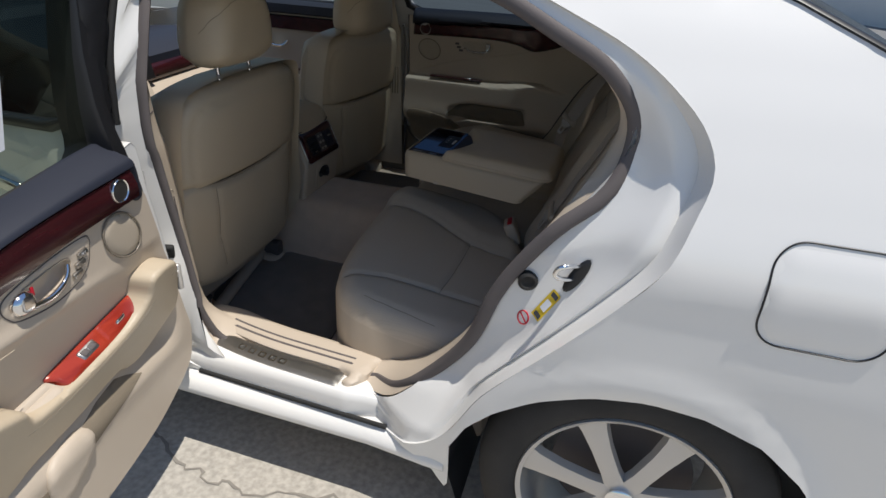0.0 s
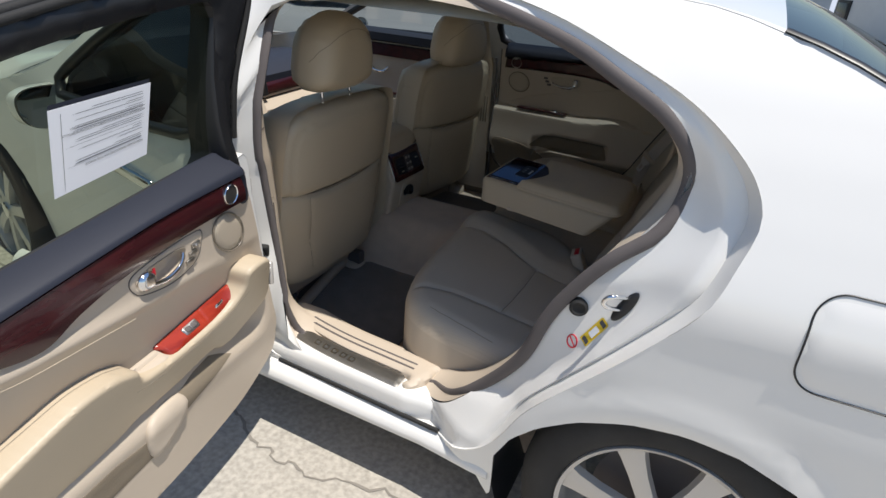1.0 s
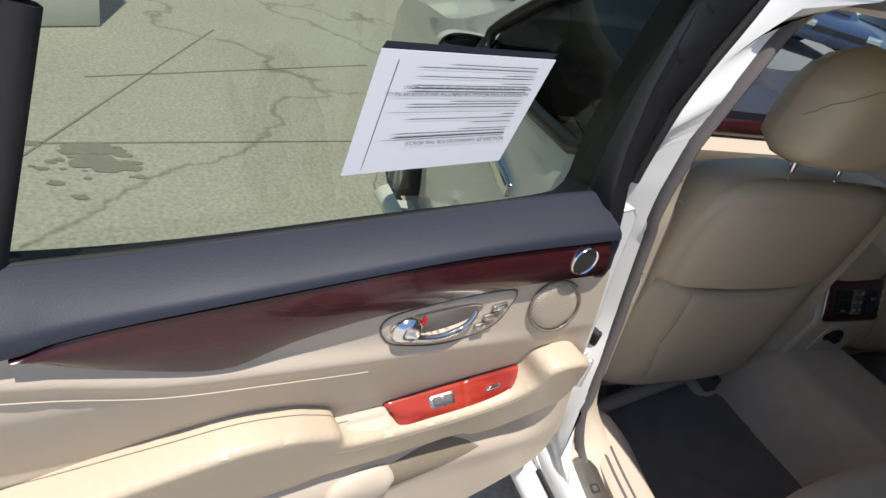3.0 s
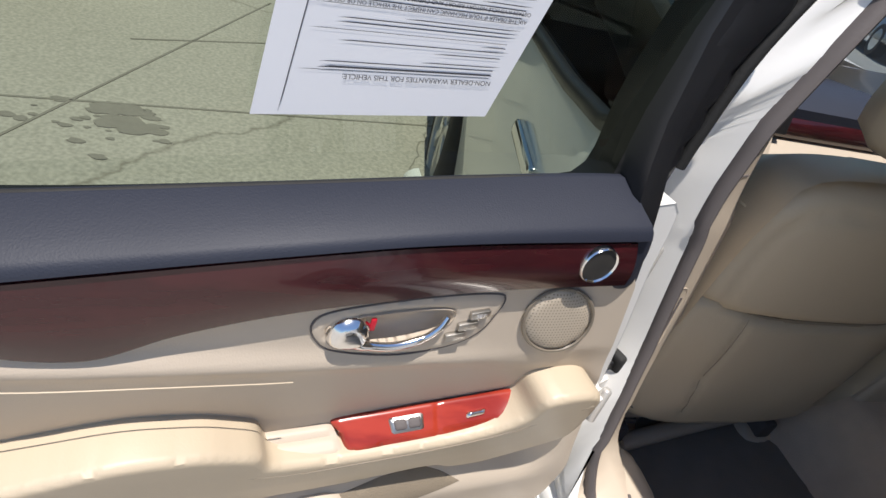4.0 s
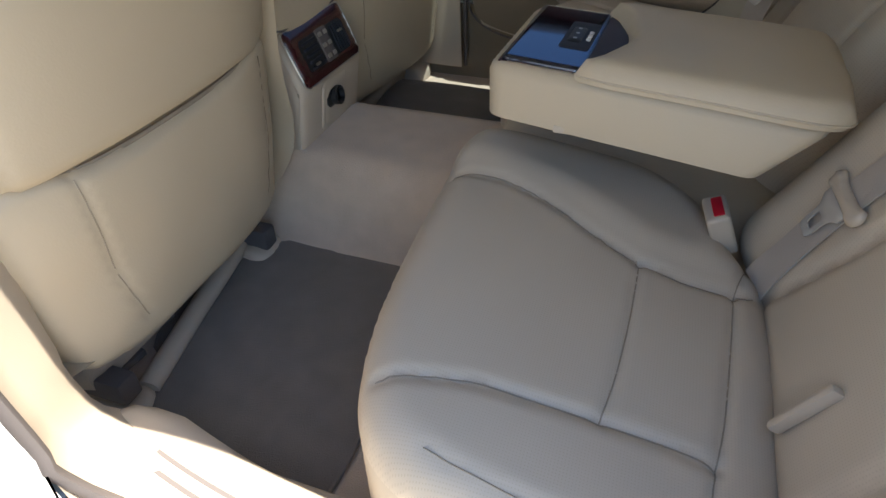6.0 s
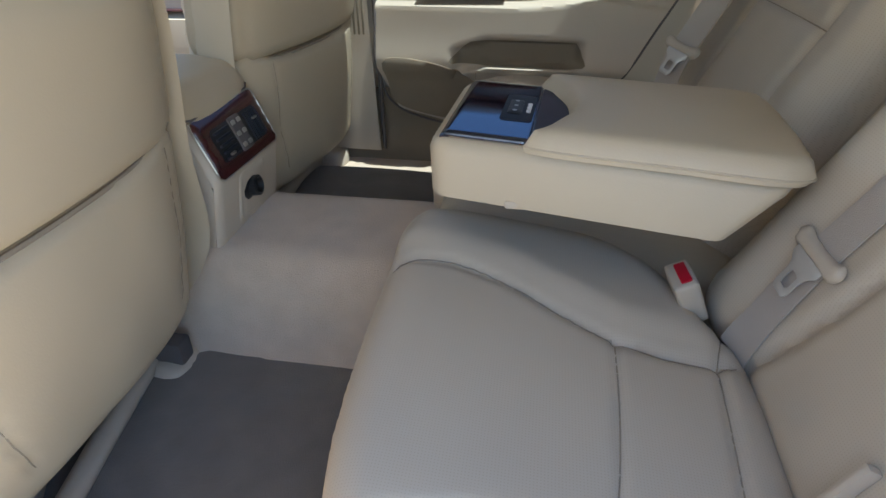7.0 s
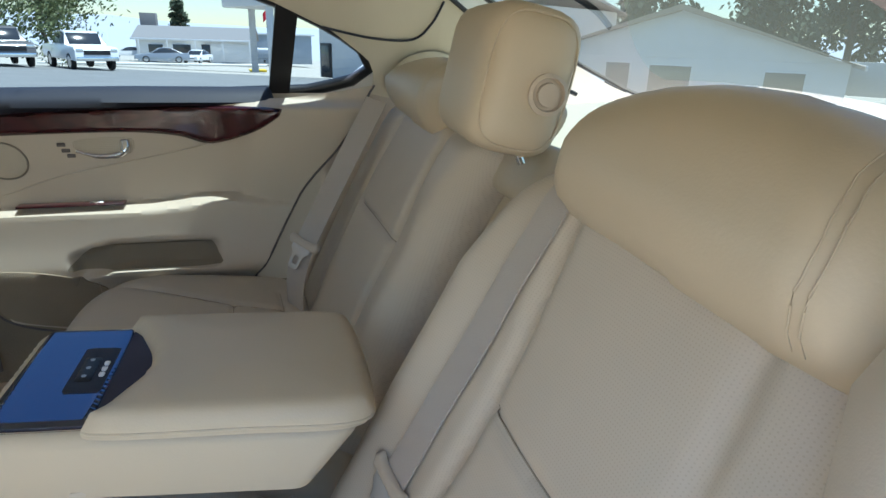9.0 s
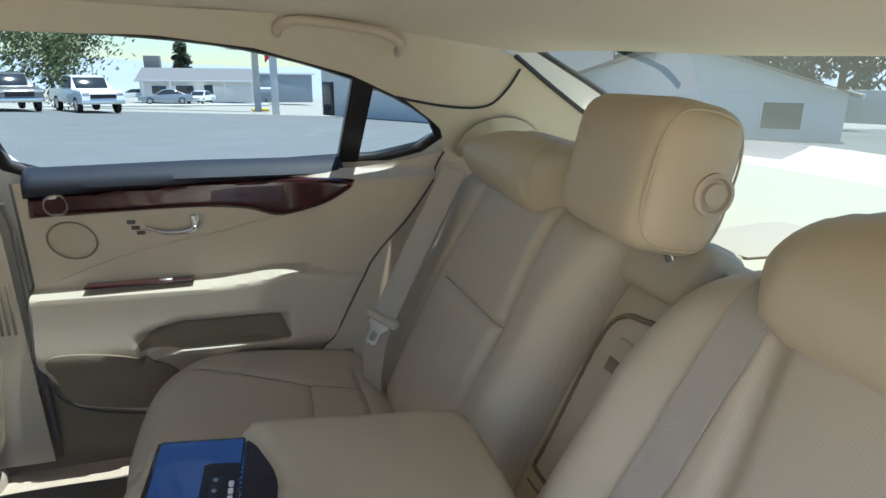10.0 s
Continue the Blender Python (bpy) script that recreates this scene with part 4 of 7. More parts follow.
def cushion(loop, grooves, threads):
    c = part("cushion", pillow(smooth(loop, 6), 0.190, 0.060, cush, grooves, 0.006, 0.008, lumps=0.003, base=-0.04), PUNCHED, bench, "perforated beige leather seat cushion with stitched seams")
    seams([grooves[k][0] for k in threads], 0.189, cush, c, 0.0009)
    return c


cushion([(-0.815, -0.045), (-0.836, -0.10), (-0.840, -0.22), (-0.838, -0.40), (-0.826, -0.53), (-0.795, -0.632), (-0.735, -0.690), (-0.62, -0.716), (-0.45, -0.715), (-0.33, -0.69), (-0.305, -0.50), (-0.315, -0.30), (-0.365, -0.205), (-0.40, -0.13), (-0.45, -0.07), (-0.53, -0.03), (-0.66, -0.02), (-0.77, -0.025)],
        [([(-0.825, -0.20), (-0.797, -0.188), (-0.735, -0.186), (-0.652, -0.216), (-0.575, -0.262), (-0.508, -0.294), (-0.44, -0.303), (-0.38, -0.303), (-0.35, -0.29)], 0.008, 0.007),
         ([(-0.508, -0.294), (-0.510, -0.40), (-0.517, -0.50), (-0.527, -0.567)], 0.006, 0.005),
         ([(-0.782, -0.603), (-0.75, -0.588), (-0.674, -0.570), (-0.595, -0.568), (-0.527, -0.567), (-0.45, -0.568), (-0.40, -0.574)], 0.008, 0.007),
         ([(-0.36, -0.24), (-0.377, -0.303), (-0.383, -0.40), (-0.391, -0.51), (-0.40, -0.574), (-0.41, -0.66)], 0.007, 0.006),
         ([(-0.70, -0.664), (-0.66, -0.672), (-0.58, -0.682), (-0.50, -0.690)], 0.003, 0.005)], (0, 1, 2, 3, 4))
cushion([(-0.80, 0.18), (-0.84, 0.27), (-0.845, 0.42), (-0.825, 0.58), (-0.76, 0.69), (-0.66, 0.735), (-0.50, 0.745), (-0.36, 0.73), (-0.31, 0.64), (-0.30, 0.5), (-0.31, 0.20), (-0.5, 0.18)],
        [([(-0.82, 0.28), (-0.70, 0.30), (-0.60, 0.33), (-0.503, 0.37), (-0.38, 0.385)], 0.008, 0.007), ([(-0.503, 0.37), (-0.497, 0.45), (-0.495, 0.53)], 0.006, 0.005),
         ([(-0.80, 0.645), (-0.74, 0.62), (-0.60, 0.57), (-0.495, 0.53), (-0.38, 0.51)], 0.008, 0.007), ([(-0.375, 0.33), (-0.378, 0.42), (-0.38, 0.51), (-0.385, 0.60)], 0.007, 0.006)], (0, 1, 2, 3))
part("centre_cushion", pillow(rect(-0.80, -0.09, -0.26, 0.24, 0.04), 0.160, 0.04, lambda x, y, w: (x, y, 0.425 + w - 0.12 * (x + 0.8) + tilt(y + 0.45) * 0.8), (), 0.006, 0.02), LEATHER, bench, "beige leather centre cushion under the armrest")
part("bench_skirt", pillow(rect(-0.80, -0.70, -0.35, 0.74, 0.05), 0.16, 0.02, lambda x, y, w: (x, y, 0.28 + w + tilt(y)), step=0.05), CARPET, bench, "beige carpeted seat base")
BU, BN, BO = Vector((0.42, 0, 0.907)), Vector((-0.907, 0, 0.42)), Vector((-0.215, 0, 0.50))


def back_at(y, s, w):
    """A place on the reclined backrest: across, up the back, out of it."""
    p = BO + BU * s + BN * w
    return (p.x, y, p.z)


def bolstered(y, s, w):
    """The backrest skin with its inner bolster swelling forward beside the armrest."""
    mid = -0.160 - 0.06 * s if y < -0.03 else 0.095 - 0.05 * s
    swell = (0.034 if y < -0.03 else 0.012) * math.exp(-((y - mid) / 0.062) ** 2) * min(1.0, max(0.0, (w - 0.05) / 0.08)) * min(1.0, max(0.0, (0.66 - s) / 0.20))
    return back_at(y, s, w + swell)


def backrest(loop, grooves, threads):
    b = part("backrest", pillow(smooth(loop, 7), 0.135, 0.07, bolstered, grooves, 0.014, 0.009, lumps=0.003), PUNCHED, bench, "perforated beige leather backrest with side bolsters")
    seams([grooves[k][0] for k in threads], 0.1435, bolstered, b, 0.0011)
    return b


near_back = backrest([(-0.055, -0.02), (-0.072, 0.11), (-0.10, 0.27), (-0.118, 0.40), (-0.135, 0.50), (-0.165, 0.59), (-0.22, 0.64), (-0.29, 0.66), (-0.45, 0.665), (-0.65, 0.63), (-0.72, 0.4), (-0.71, 0.0), (-0.4, -0.04)],
         [([(-0.28, 0.0), (-0.33, 0.15), (-0.352, 0.30), (-0.350, 0.45), (-0.33, 0.58)], 0.014, 0.012), ([(-0.35, 0.357), (-0.45, 0.354), (-0.60, 0.344)], 0.008, 0.006), ([(-0.62, 0.0), (-0.62, 0.33), (-0.60, 0.56)], 0.010, 0.012)], (1,))
far_back = backrest([(0.035, -0.02), (0.03, 0.2), (0.02, 0.365), (0.005, 0.52), (-0.015, 0.61), (0.05, 0.65), (0.30, 0.66), (0.5, 0.655), (0.66, 0.62), (0.73, 0.4), (0.72, 0.0), (0.4, -0.04)],
         [([(0.20, 0.0), (0.185, 0.12), (0.172, 0.30), (0.167, 0.38), (0.165, 0.53), (0.16, 0.61)], 0.014, 0.014), ([(0.17, 0.376), (0.30, 0.377), (0.47, 0.376)], 0.008, 0.006), ([(0.54, 0.0), (0.52, 0.37), (0.49, 0.58)], 0.012, 0.012)], (1,))
part("bolster_piping", tube([back_at(y, s, 0.112) for y, s in smooth([(0.052, 0.12), (0.047, 0.25), (0.037, 0.365), (0.022, 0.52), (0.004, 0.61)], 6, False)], 0.0013, sides=6), CLOTH, bench, "pale stitched bolster edge")
part("centre_backrest", pillow(rect(-0.13, 0.0, 0.19, 0.655, 0.03), 0.062, 0.03, back_at, [([(-0.035, 0.20), (-0.02, 0.28), (-0.005, 0.40), (0.0, 0.46)], 0.008, 0.006)], 0.0, 0.018), LEATHER, bench, "recessed beige centre backrest with hatch")
hatch = smooth([(0.010, 0.215), (0.008, 0.23), (0.006, 0.30), (0.004, 0.44), (-0.012, 0.495), (-0.06, 0.512), (-0.115, 0.495), (-0.12, 0.30), (-0.12, 0.23), (-0.118, 0.215), (-0.05, 0.213)], 5)
part("hatch_panel", pillow(hatch, 0.066, 0.004, back_at, (), 0.0, 0.012, base=0.05), TRIM, bench, "beige pass-through hatch")
# brown cords and a slot block stand for shade round the hatch
part("hatch_gap", tube([back_at(y, s, 0.063) for y, s in resample(hatch, 0.012)], 0.0045, closed=True, sides=6), POCKET, bench, "brown cord painting the shade in the gap round the hatch")
part("hatch_ledge", tube([back_at(y, 0.190, 0.061) for y in (0.012, -0.03, -0.08, -0.12)], 0.0028, sides=6), POCKET, bench)
part("hatch_latch", box((0.008, 0.040, 0.050), Matrix.Translation(back_at(-0.062, 0.450, 0.067)) @ pose(0, 0, 0, 0, 25, 0), 0.004), LEATHER, bench, "beige latch plate")
part("latch_slot", box((0.008, 0.034, 0.022), Matrix.Translation(back_at(-0.060, 0.432, 0.0685)) @ pose(0, 0, 0, 0, 25, 0), 0.002), POCKET, bench)
part("side_bolster", pillow(smooth([(-0.635, 0.30), (-0.655, 0.42), (-0.672, 0.52), (-0.70, 0.56), (-0.75, 0.54), (-0.78, 0.40), (-0.78, 0.0), (-0.70, -0.03), (-0.63, 0.0), (-0.625, 0.15)], 6), 0.150, 0.045, back_at, (), 0.006, 0.012), LEATHER, bench, "smooth beige leather side bolster beside the door")
part("anchor_cover", box((0.016, 0.012, 0.090), Matrix.Translation(back_at(-0.518, 0.058, 0.152)) @ pose(0, 0, 0, 0, 25, 0), 0.005), TRIM, bench, "beige anchor cover tab")


def head_pad(loop, grooves, h):
    return part("headrest", pillow(smooth(loop, 7), h, 0.065, back_at, grooves, 0.012, 0.011, base=0.03), LEATHER, bench, "rounded beige leather headrest pad")


near_pad = head_pad([(-0.295, 0.605), (-0.32, 0.577), (-0.43, 0.570), (-0.55, 0.562), (-0.64, 0.560), (-0.675, 0.58), (-0.688, 0.64), (-0.655, 0.705), (-0.57, 0.735), (-0.47, 0.742), (-0.385, 0.732), (-0.315, 0.705), (-0.283, 0.655)], [([(-0.638, 0.565), (-0.642, 0.63), (-0.630, 0.71)], 0.004, 0.004)], 0.190)
seams([[(-0.634, 0.572), (-0.638, 0.63), (-0.627, 0.70)], [(-0.642, 0.572), (-0.646, 0.63), (-0.635, 0.70)]], 0.19, back_at, near_pad, 0.0008, LEATHER)
head_pad([(0.622, 0.66), (0.60, 0.618), (0.54, 0.600), (0.40, 0.590), (0.25, 0.581), (0.205, 0.592), (0.165, 0.620), (0.125, 0.642), (0.07, 0.655), (0.0, 0.66), (-0.01, 0.71), (0.06, 0.732), (0.14, 0.733), (0.25, 0.738), (0.38, 0.740), (0.53, 0.722), (0.605, 0.695)],
         [([(0.218, 0.575), (0.225, 0.64), (0.21, 0.73)], 0.005, 0.007)], 0.185)

# centre headrest, raised
ch = thing("centre_headrest", "raised beige leather centre headrest with release button", "headrest")
hm = Matrix.Translation((-0.080, -0.058, 1.213)) @ pose(0, 0, 0, 0, 12, -6)
part("pad", box((0.130, 0.245, 0.19), hm, 0.052, seg=6), LEATHER, ch)
part("side_seam", tube([tuple(hm @ Vector((0.056 * math.copysign(abs(math.cos(a)) ** 0.6, math.cos(a)), -0.112, 0.084 * math.copysign(abs(math.sin(a)) ** 0.6, math.sin(a))))) for a in np.arange(40) * math.pi / 20], 0.0016, closed=True, sides=6, up=(0, 1, 0)), LEATHER, ch)
part("release_button", lathe([(0.026, -0.004), (0.026, 0.004), (0.021, 0.006), (0.019, 0.001), (0.015, 0.001), (0.014, 0.006), (0, 0.007)], hm @ Matrix.Translation((0.025, -0.1225, -0.008)) @ pose(0, 0, 0, 90, 0, 0), 32), TRIM, ch)
for dy in (-0.06, 0.06):
    part("post", tube([tuple(hm @ Vector((0.02, dy, -0.08))), tuple(hm @ Vector((0.04, dy, -0.105)))], 0.006), CHROME, ch)
part("neck", box((0.10, 0.21, 0.10), Matrix.Translation((-0.005, -0.04, 1.065)) @ pose(0, 0, 0, 0, 24, 0), 0.035, seg=4), LEATHER, bench, "beige leather top of the centre backrest")

# ---- fold-down armrest, hinged to the bench ----
arm = new("armrest")
arm.parent = bench
arm["label"] = "folded-down beige leather armrest with glossy control panel"


def arm_at(x, y, w):
    """A place on the armrest, which points a little to the open side; its end leans like the backrest."""
    low = max(0.0, 1 - w / 0.10)
    run = (x + 0.75) / 0.44
    return (x + 0.05 * y - 0.075 * low * run, -0.03 + 0.86 * y - 0.15 * (x + 0.75), 0.716 + w - 0.02 * (x + 0.75) + 0.01 * y + 0.012 * low)


part("armrest_body", pillow(rect(-0.768, -0.168, -0.30, 0.168, 0.030), 0.098, 0.020, arm_at, (), 0, 0.010, base=0.004), LEATHER, arm, "beige leather armrest body")
lidp = smooth([(-0.626, -0.164), (-0.613, -0.115), (-0.590, -0.05), (-0.584, 0.0), (-0.590, 0.05), (-0.613, 0.115), (-0.626, 0.164), (-0.45, 0.168), (-0.33, 0.165), (-0.296, 0.12), (-0.290, -0.1), (-0.315, -0.165), (-0.45, -0.168)], 6)
part("armrest_lid", pillow(lidp, 0.124, 0.022, arm_at, (), 0.008, 0.011, base=0.092), LEATHER, arm, "padded beige leather armrest lid")
part("lid_piping", tube([arm_at(x, y, 0.100) for x, y in resample(lidp, 0.012)], 0.002, closed=True, sides=6), LEATHER, arm)
well = smooth([(-0.640, -0.150), (-0.640, 0.150), (-0.605, 0.135), (-0.575, 0.07), (-0.565, 0.0), (-0.575, -0.07), (-0.605, -0.135)], 6)
part("wood_panel", pillow([(-0.752, -0.150), (-0.752, 0.150)] + [tuple(c) for c in smooth([(-0.605, 0.150), (-0.582, 0.105), (-0.563, 0.05), (-0.558, 0.0), (-0.563, -0.05), (-0.582, -0.105), (-0.605, -0.150)], 5, False)], 0.1005, 0.003, arm_at, (), 0, 0.015, base=0.085), WOOD, arm, "glossy dark wood control panel")
# blue of the mirrored sky comes from the lacquer's tint
part("control_cover", pillow(rect(-0.748, -0.146, -0.630, 0.146, 0.004), 0.1045, 0.0025, arm_at, (), 0, 0.006, base=0.098), LACQUER, arm, "mirror-glossy dark wood cover, sky blue put into its gloss")
part("button_plate", pillow(rect(-0.680, -0.068, -0.634, 0.072, 0.003), 0.106, 0.001, arm_at, (), 0, 0.01, base=0.103), DARK, arm, "dark button plate")
# flat crescent; the well's shade is put into its colour
part("cup_well", pillow([(-0.6285, -0.148), (-0.6285, 0.148)] + [tuple(c) for c in smooth([(-0.607, 0.148), (-0.584, 0.104), (-0.565, 0.05), (-0.560, 0.0), (-0.565, -0.05), (-0.584, -0.104), (-0.607, -0.148)], 5, False)], 0.1025, 0.001, arm_at, (), 0, 0.015, base=0.095), MAROON, arm, "flat darkened wood crescent standing for the well before the lid")
part("button_block", pillow(rect(-0.672, -0.038, -0.651, 0.036, 0.003), 0.109, 0.002, arm_at, (), 0, 0.006, base=0.104), BLACK, arm, "black rocker block")
for cy in (-0.026, -0.001, 0.024):
    part("control_mark", pillow(rect(-0.6645, cy - 0.004, -0.6585, cy + 0.004, 0.001), 0.1096, 0.0004, arm_at, (), 0, 0.004, base=0.108), STEEL, arm)
for cy in (-0.018, -0.001, 0.016):
    part("control_button", pillow(rect(-0.6450, cy - 0.0065, -0.6385, cy + 0.0065, 0.001), 0.1085, 0.001, arm_at, (), 0, 0.004, base=0.104), PAPERM, arm, "small pale button")
part("pull_tab", box((0.05, 0.02, 0.012), Matrix.Translation(arm_at(-0.61, -0.155, 0.008)), 0.004), TRIM, arm)


# ---- belts ----
def belt(line, at_tongue, name_label, skin, twist=0.0):
    """Webbing along (across, up, out) places, laid over the skin of the backrest, with a sliding tongue; twist lifts its far edge."""
    b = thing("seat_belt", name_label, "seat belt", group="rear seat belts")
    tree = BVHTree.FromPolygons([v.co for v in skin.data.vertices], [tuple(f.vertices) for f in skin.data.polygons])

    def out_of(y, s, w):
        p = Vector(back_at(y, s, 0.4))
        hit = tree.ray_cast(p, -BN)[0]
        return max(w, 0.4 - (p - hit).length + 0.003) if hit else w

    mids, rows = smooth(line, 8, False), []
    lift = [[out_of(y + 0.025 * k, s, w) for k in (-1, 0, 1)] for y, s, w in mids]
    lift = [[max(c[0], 2 * c[1] - c[2]), max(c[1], (c[0] + c[2]) / 2), max(c[2], 2 * c[1] - c[0])] for c in lift]
    lift = [[c[0] - 0.3 * twist, c[1] + 0.35 * twist, c[2] + twist] for c in lift]
    near = lambda i, k: sum(lift[min(max(i + d, 0), len(lift) - 1)][k] * q for d, q in ((-2, 0.15), (-1, 0.2), (0, 0.3), (1, 0.2), (2, 0.15))) + 0.002
    pts = [Vector(back_at(y, s, near(i, 1))) for i, (y, s, w) in enumerate(mids)]
    for i, p in enumerate(pts):
        run = (pts[min(i + 1, len(pts) - 1)] - pts[max(i - 1, 0)]).normalized()
        side = run.cross(BN).normalized()
        sign = 1 if side.y > 0 else -1
        rows.append([tuple(p + side * 0.025 * k + BN * ((near(i, 1 + int(math.copysign(1, k * sign))) - near(i, 1)) * abs(k) if k else 0.0)) for k in (-1, -0.5, 0, 0.5, 1)])
    bm = loft(rows, False)
    bmesh.ops.recalc_face_normals(bm, faces=bm.faces)
    bmesh.ops.solidify(bm, geom=bm.faces[:], thickness=0.002)
    part("webbing", bm, GREYBELT, b, "taupe webbing")
    i = at_tongue
    run = (pts[i + 1] - pts[i - 1]).normalized()
    side = (Vector(rows[i][4]) - Vector(rows[i][0])).normalized()
    rise = run.cross(side) * (1 if run.cross(side).dot(BN) > 0 else -1)
    t = Matrix.Translation(pts[i] + rise * 0.004) @ Matrix((run, side, run.cross(side))).transposed().to_4x4() @ Matrix.Scale(1.35, 4)
    part("tongue_grip", pillow(smooth([(-0.009, -0.030), (-0.006, -0.018), (-0.005, 0.0), (-0.006, 0.018), (-0.009, 0.030), (-0.001, 0.036), (0.009, 0.031), (0.010, 0.020), (0.009, 0.0), (0.010, -0.020), (0.009, -0.031), (-0.001, -0.036)], 5), 0.0045, 0.004, lambda a, c, w: t @ Vector((a, c, w if run.cross(side).dot(BN) > 0 else -w)), step=0.0035, base=-0.002), TRIM, b, "beige plastic tongue grip")
    up = 1 if run.cross(side).dot(BN) > 0 else -1
    blade = [(0.008, -0.022), (0.016, -0.0215), (0.022, -0.014), (0.030, -0.0115), (0.046, -0.0115), (0.050, -0.008), (0.050, 0.008), (0.046, 0.0115), (0.030, 0.0115), (0.022, 0.014), (0.016, 0.0215), (0.008, 0.022)]
    part("tongue", pillow(blade, 0.004, 0.0012, lambda a, c, w: t @ Vector((a, c, w * up)), step=0.004, holes=[rect(0.0265, -0.0062, 0.042, 0.0062, 0.002)], base=0.0015), ALLOY, b, "bright metal tongue")
    return b


belt([(-0.285, 0.66, 0.06), (-0.288, 0.62, 0.10), (-0.290, 0.56, 0.1), (-0.286, 0.46, 0.1), (-0.282, 0.40, 0.1), (-0.270, 0.28, 0.1), (-0.262, 0.20, 0.1), (-0.257, 0.10, 0.1), (-0.255, 0.0, 0.1)], 50, "taupe seat belt with bright metal tongue over the backrest", near_back)
belt([(0.575, 0.60, 0.176), (0.562, 0.48, 0.186), (0.545, 0.36, 0.196), (0.526, 0.24, 0.205), (0.522, 0.18, 0.205), (0.52, 0.10, 0.185), (0.53, 0.01, 0.14)], 26, "taupe seat belt with bright metal tongue over the far backrest", far_back, 0.03)
bk = thing("belt_buckle", "beige belt buckle with red release button", "seat belt buckle")
bm_ = Matrix.Translation((-0.402, -0.183, 0.606)) @ pose(0, 0, 0, 4, -24, 6)
part("housing", box((0.034, 0.060, 0.072), bm_, 0.007, seg=3), TRIM, bk)
part("release_button", box((0.016, 0.044, 0.008), bm_ @ Matrix.Translation((0.003, 0, 0.034)), 0.003), RED, bk, "red release button")


# ---- front seats ----
def front_seat(cy, dz, label, hx, hy, hz):
    st = thing("front_seat", label, "car seat", group="front seats")

    def at(y, z, w):
        """Across the seat, up, and back out of it; the back leans."""
        t = (z - 0.45) / 0.6
        return (-1.285 + w + 0.06 * t - 0.045 * abs(y / 0.30) ** 4 - 0.30 * max(0, t - 0.85) ** 2 * 4, cy + y, z + dz)

    upper = smooth([(-0.285, 0.785), (-0.30, 0.90), (-0.288, 0.985), (-0.22, 1.035), (0.0, 1.045), (0.22, 1.035), (0.288, 0.985), (0.30, 0.90), (0.285, 0.785), (0.14, 0.772), (0.0, 0.768), (-0.14, 0.772)], 6)
    welt = [(-0.252, 0.78), (-0.262, 0.90), (-0.24, 0.975), (-0.16, 1.0), (0.0, 1.006), (0.16, 1.0), (0.24, 0.975), (0.262, 0.90), (0.252, 0.78)]
    up = part("back_shell", pillow(upper, 0.085, 0.028, at, [(smooth(welt, 4, False), 0.005, 0.005)], 0.006, 0.011), LEATHER, st, "beige leather upper seatback")
    lower = smooth([(-0.285, 0.784), (-0.14, 0.771), (0.0, 0.767), (0.14, 0.771), (0.285, 0.784), (0.285, 0.62), (0.265, 0.50), (0.22, 0.455), (0.0, 0.445), (-0.22, 0.455), (-0.265, 0.50), (-0.285, 0.62)], 6)
    pk = [[(-0.185, 0.765), (-0.175, 0.60), (-0.15, 0.50)], [(0.235, 0.765), (0.225, 0.60), (0.205, 0.50)]]
    low_part = part("map_pocket", pillow(lower, 0.078, 0.02, at, [(pk[0], 0.005, 0.004), (pk[1], 0.005, 0.004)], 0.010, 0.011, lumps=0.004), LEATHER, st, "beige leather map pocket")
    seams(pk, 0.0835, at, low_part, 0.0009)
    # a darker cord paints the shade inside the pocket's mouth
    part("pocket_mouth", tube([at(y, z, 0.066) for y, z in smooth([(-0.28, 0.779), (-0.14, 0.766), (0.0, 0.762), (0.14, 0.766), (0.28, 0.779)], 6, False)], 0.004, sides=6), SEAMC, st, "cord in shade brown along the mouth of the map pocket")
    bol = smooth([(-0.29, 0.50), (-0.305, 0.75), (-0.295, 0.97), (-0.22, 1.045), (0.22, 1.045), (0.295, 0.97), (0.305, 0.75), (0.29, 0.50)], 6)
    part("backrest", pillow(bol, 0.14, 0.06, lambda y, z, w: (-1.225 - w + 0.06 * (z - 0.45) / 0.6, cy + y, z + dz), (), 0.0, 0.03), LEATHER, st)
    part("seat_cushion", pillow(rect(-1.85, cy - 0.29, -1.28, cy + 0.29, 0.08), 0.16, 0.07, lambda x, y, w: (x, y, 0.44 + dz + w), (), 0, 0.04), LEATHER, st)
    part("seat_base", box((0.45, 0.46, 0.10), pose(-1.52, cy, 0.40 + dz), 0.03), TRIM, st)
    for dy in (-0.20, 0.23):
        part("seat_rail", box((0.5, 0.04, 0.05), pose(-1.50, cy + dy, 0.36 + dz), 0.008), SEAL, st)
        part("rail_cover", pillow(smooth([(-1.345, cy + dy - 0.035), (-1.30, cy + dy - 0.045), (-1.262, cy + dy - 0.048), (-1.240, cy + dy - 0.03), (-1.238, cy + dy + 0.015), (-1.262, cy + dy + 0.045), (-1.31, cy + dy + 0.04), (-1.345, cy + dy + 0.035)], 5), 0.042, 0.016, lambda x, y, w: (x, y, 0.312 + dz + tilt(y) * 0.8 + w - 0.25 * max(0.0, x + 1.28)), (), 0.0, 0.009), TRIM, st, "beige plastic foot of the seat rail")
        part("rail_slot", box((0.03, 0.045, 0.03), pose(-1.330, cy + dy + 0.02, 0.375 + dz), 0.006), BLACK, st)
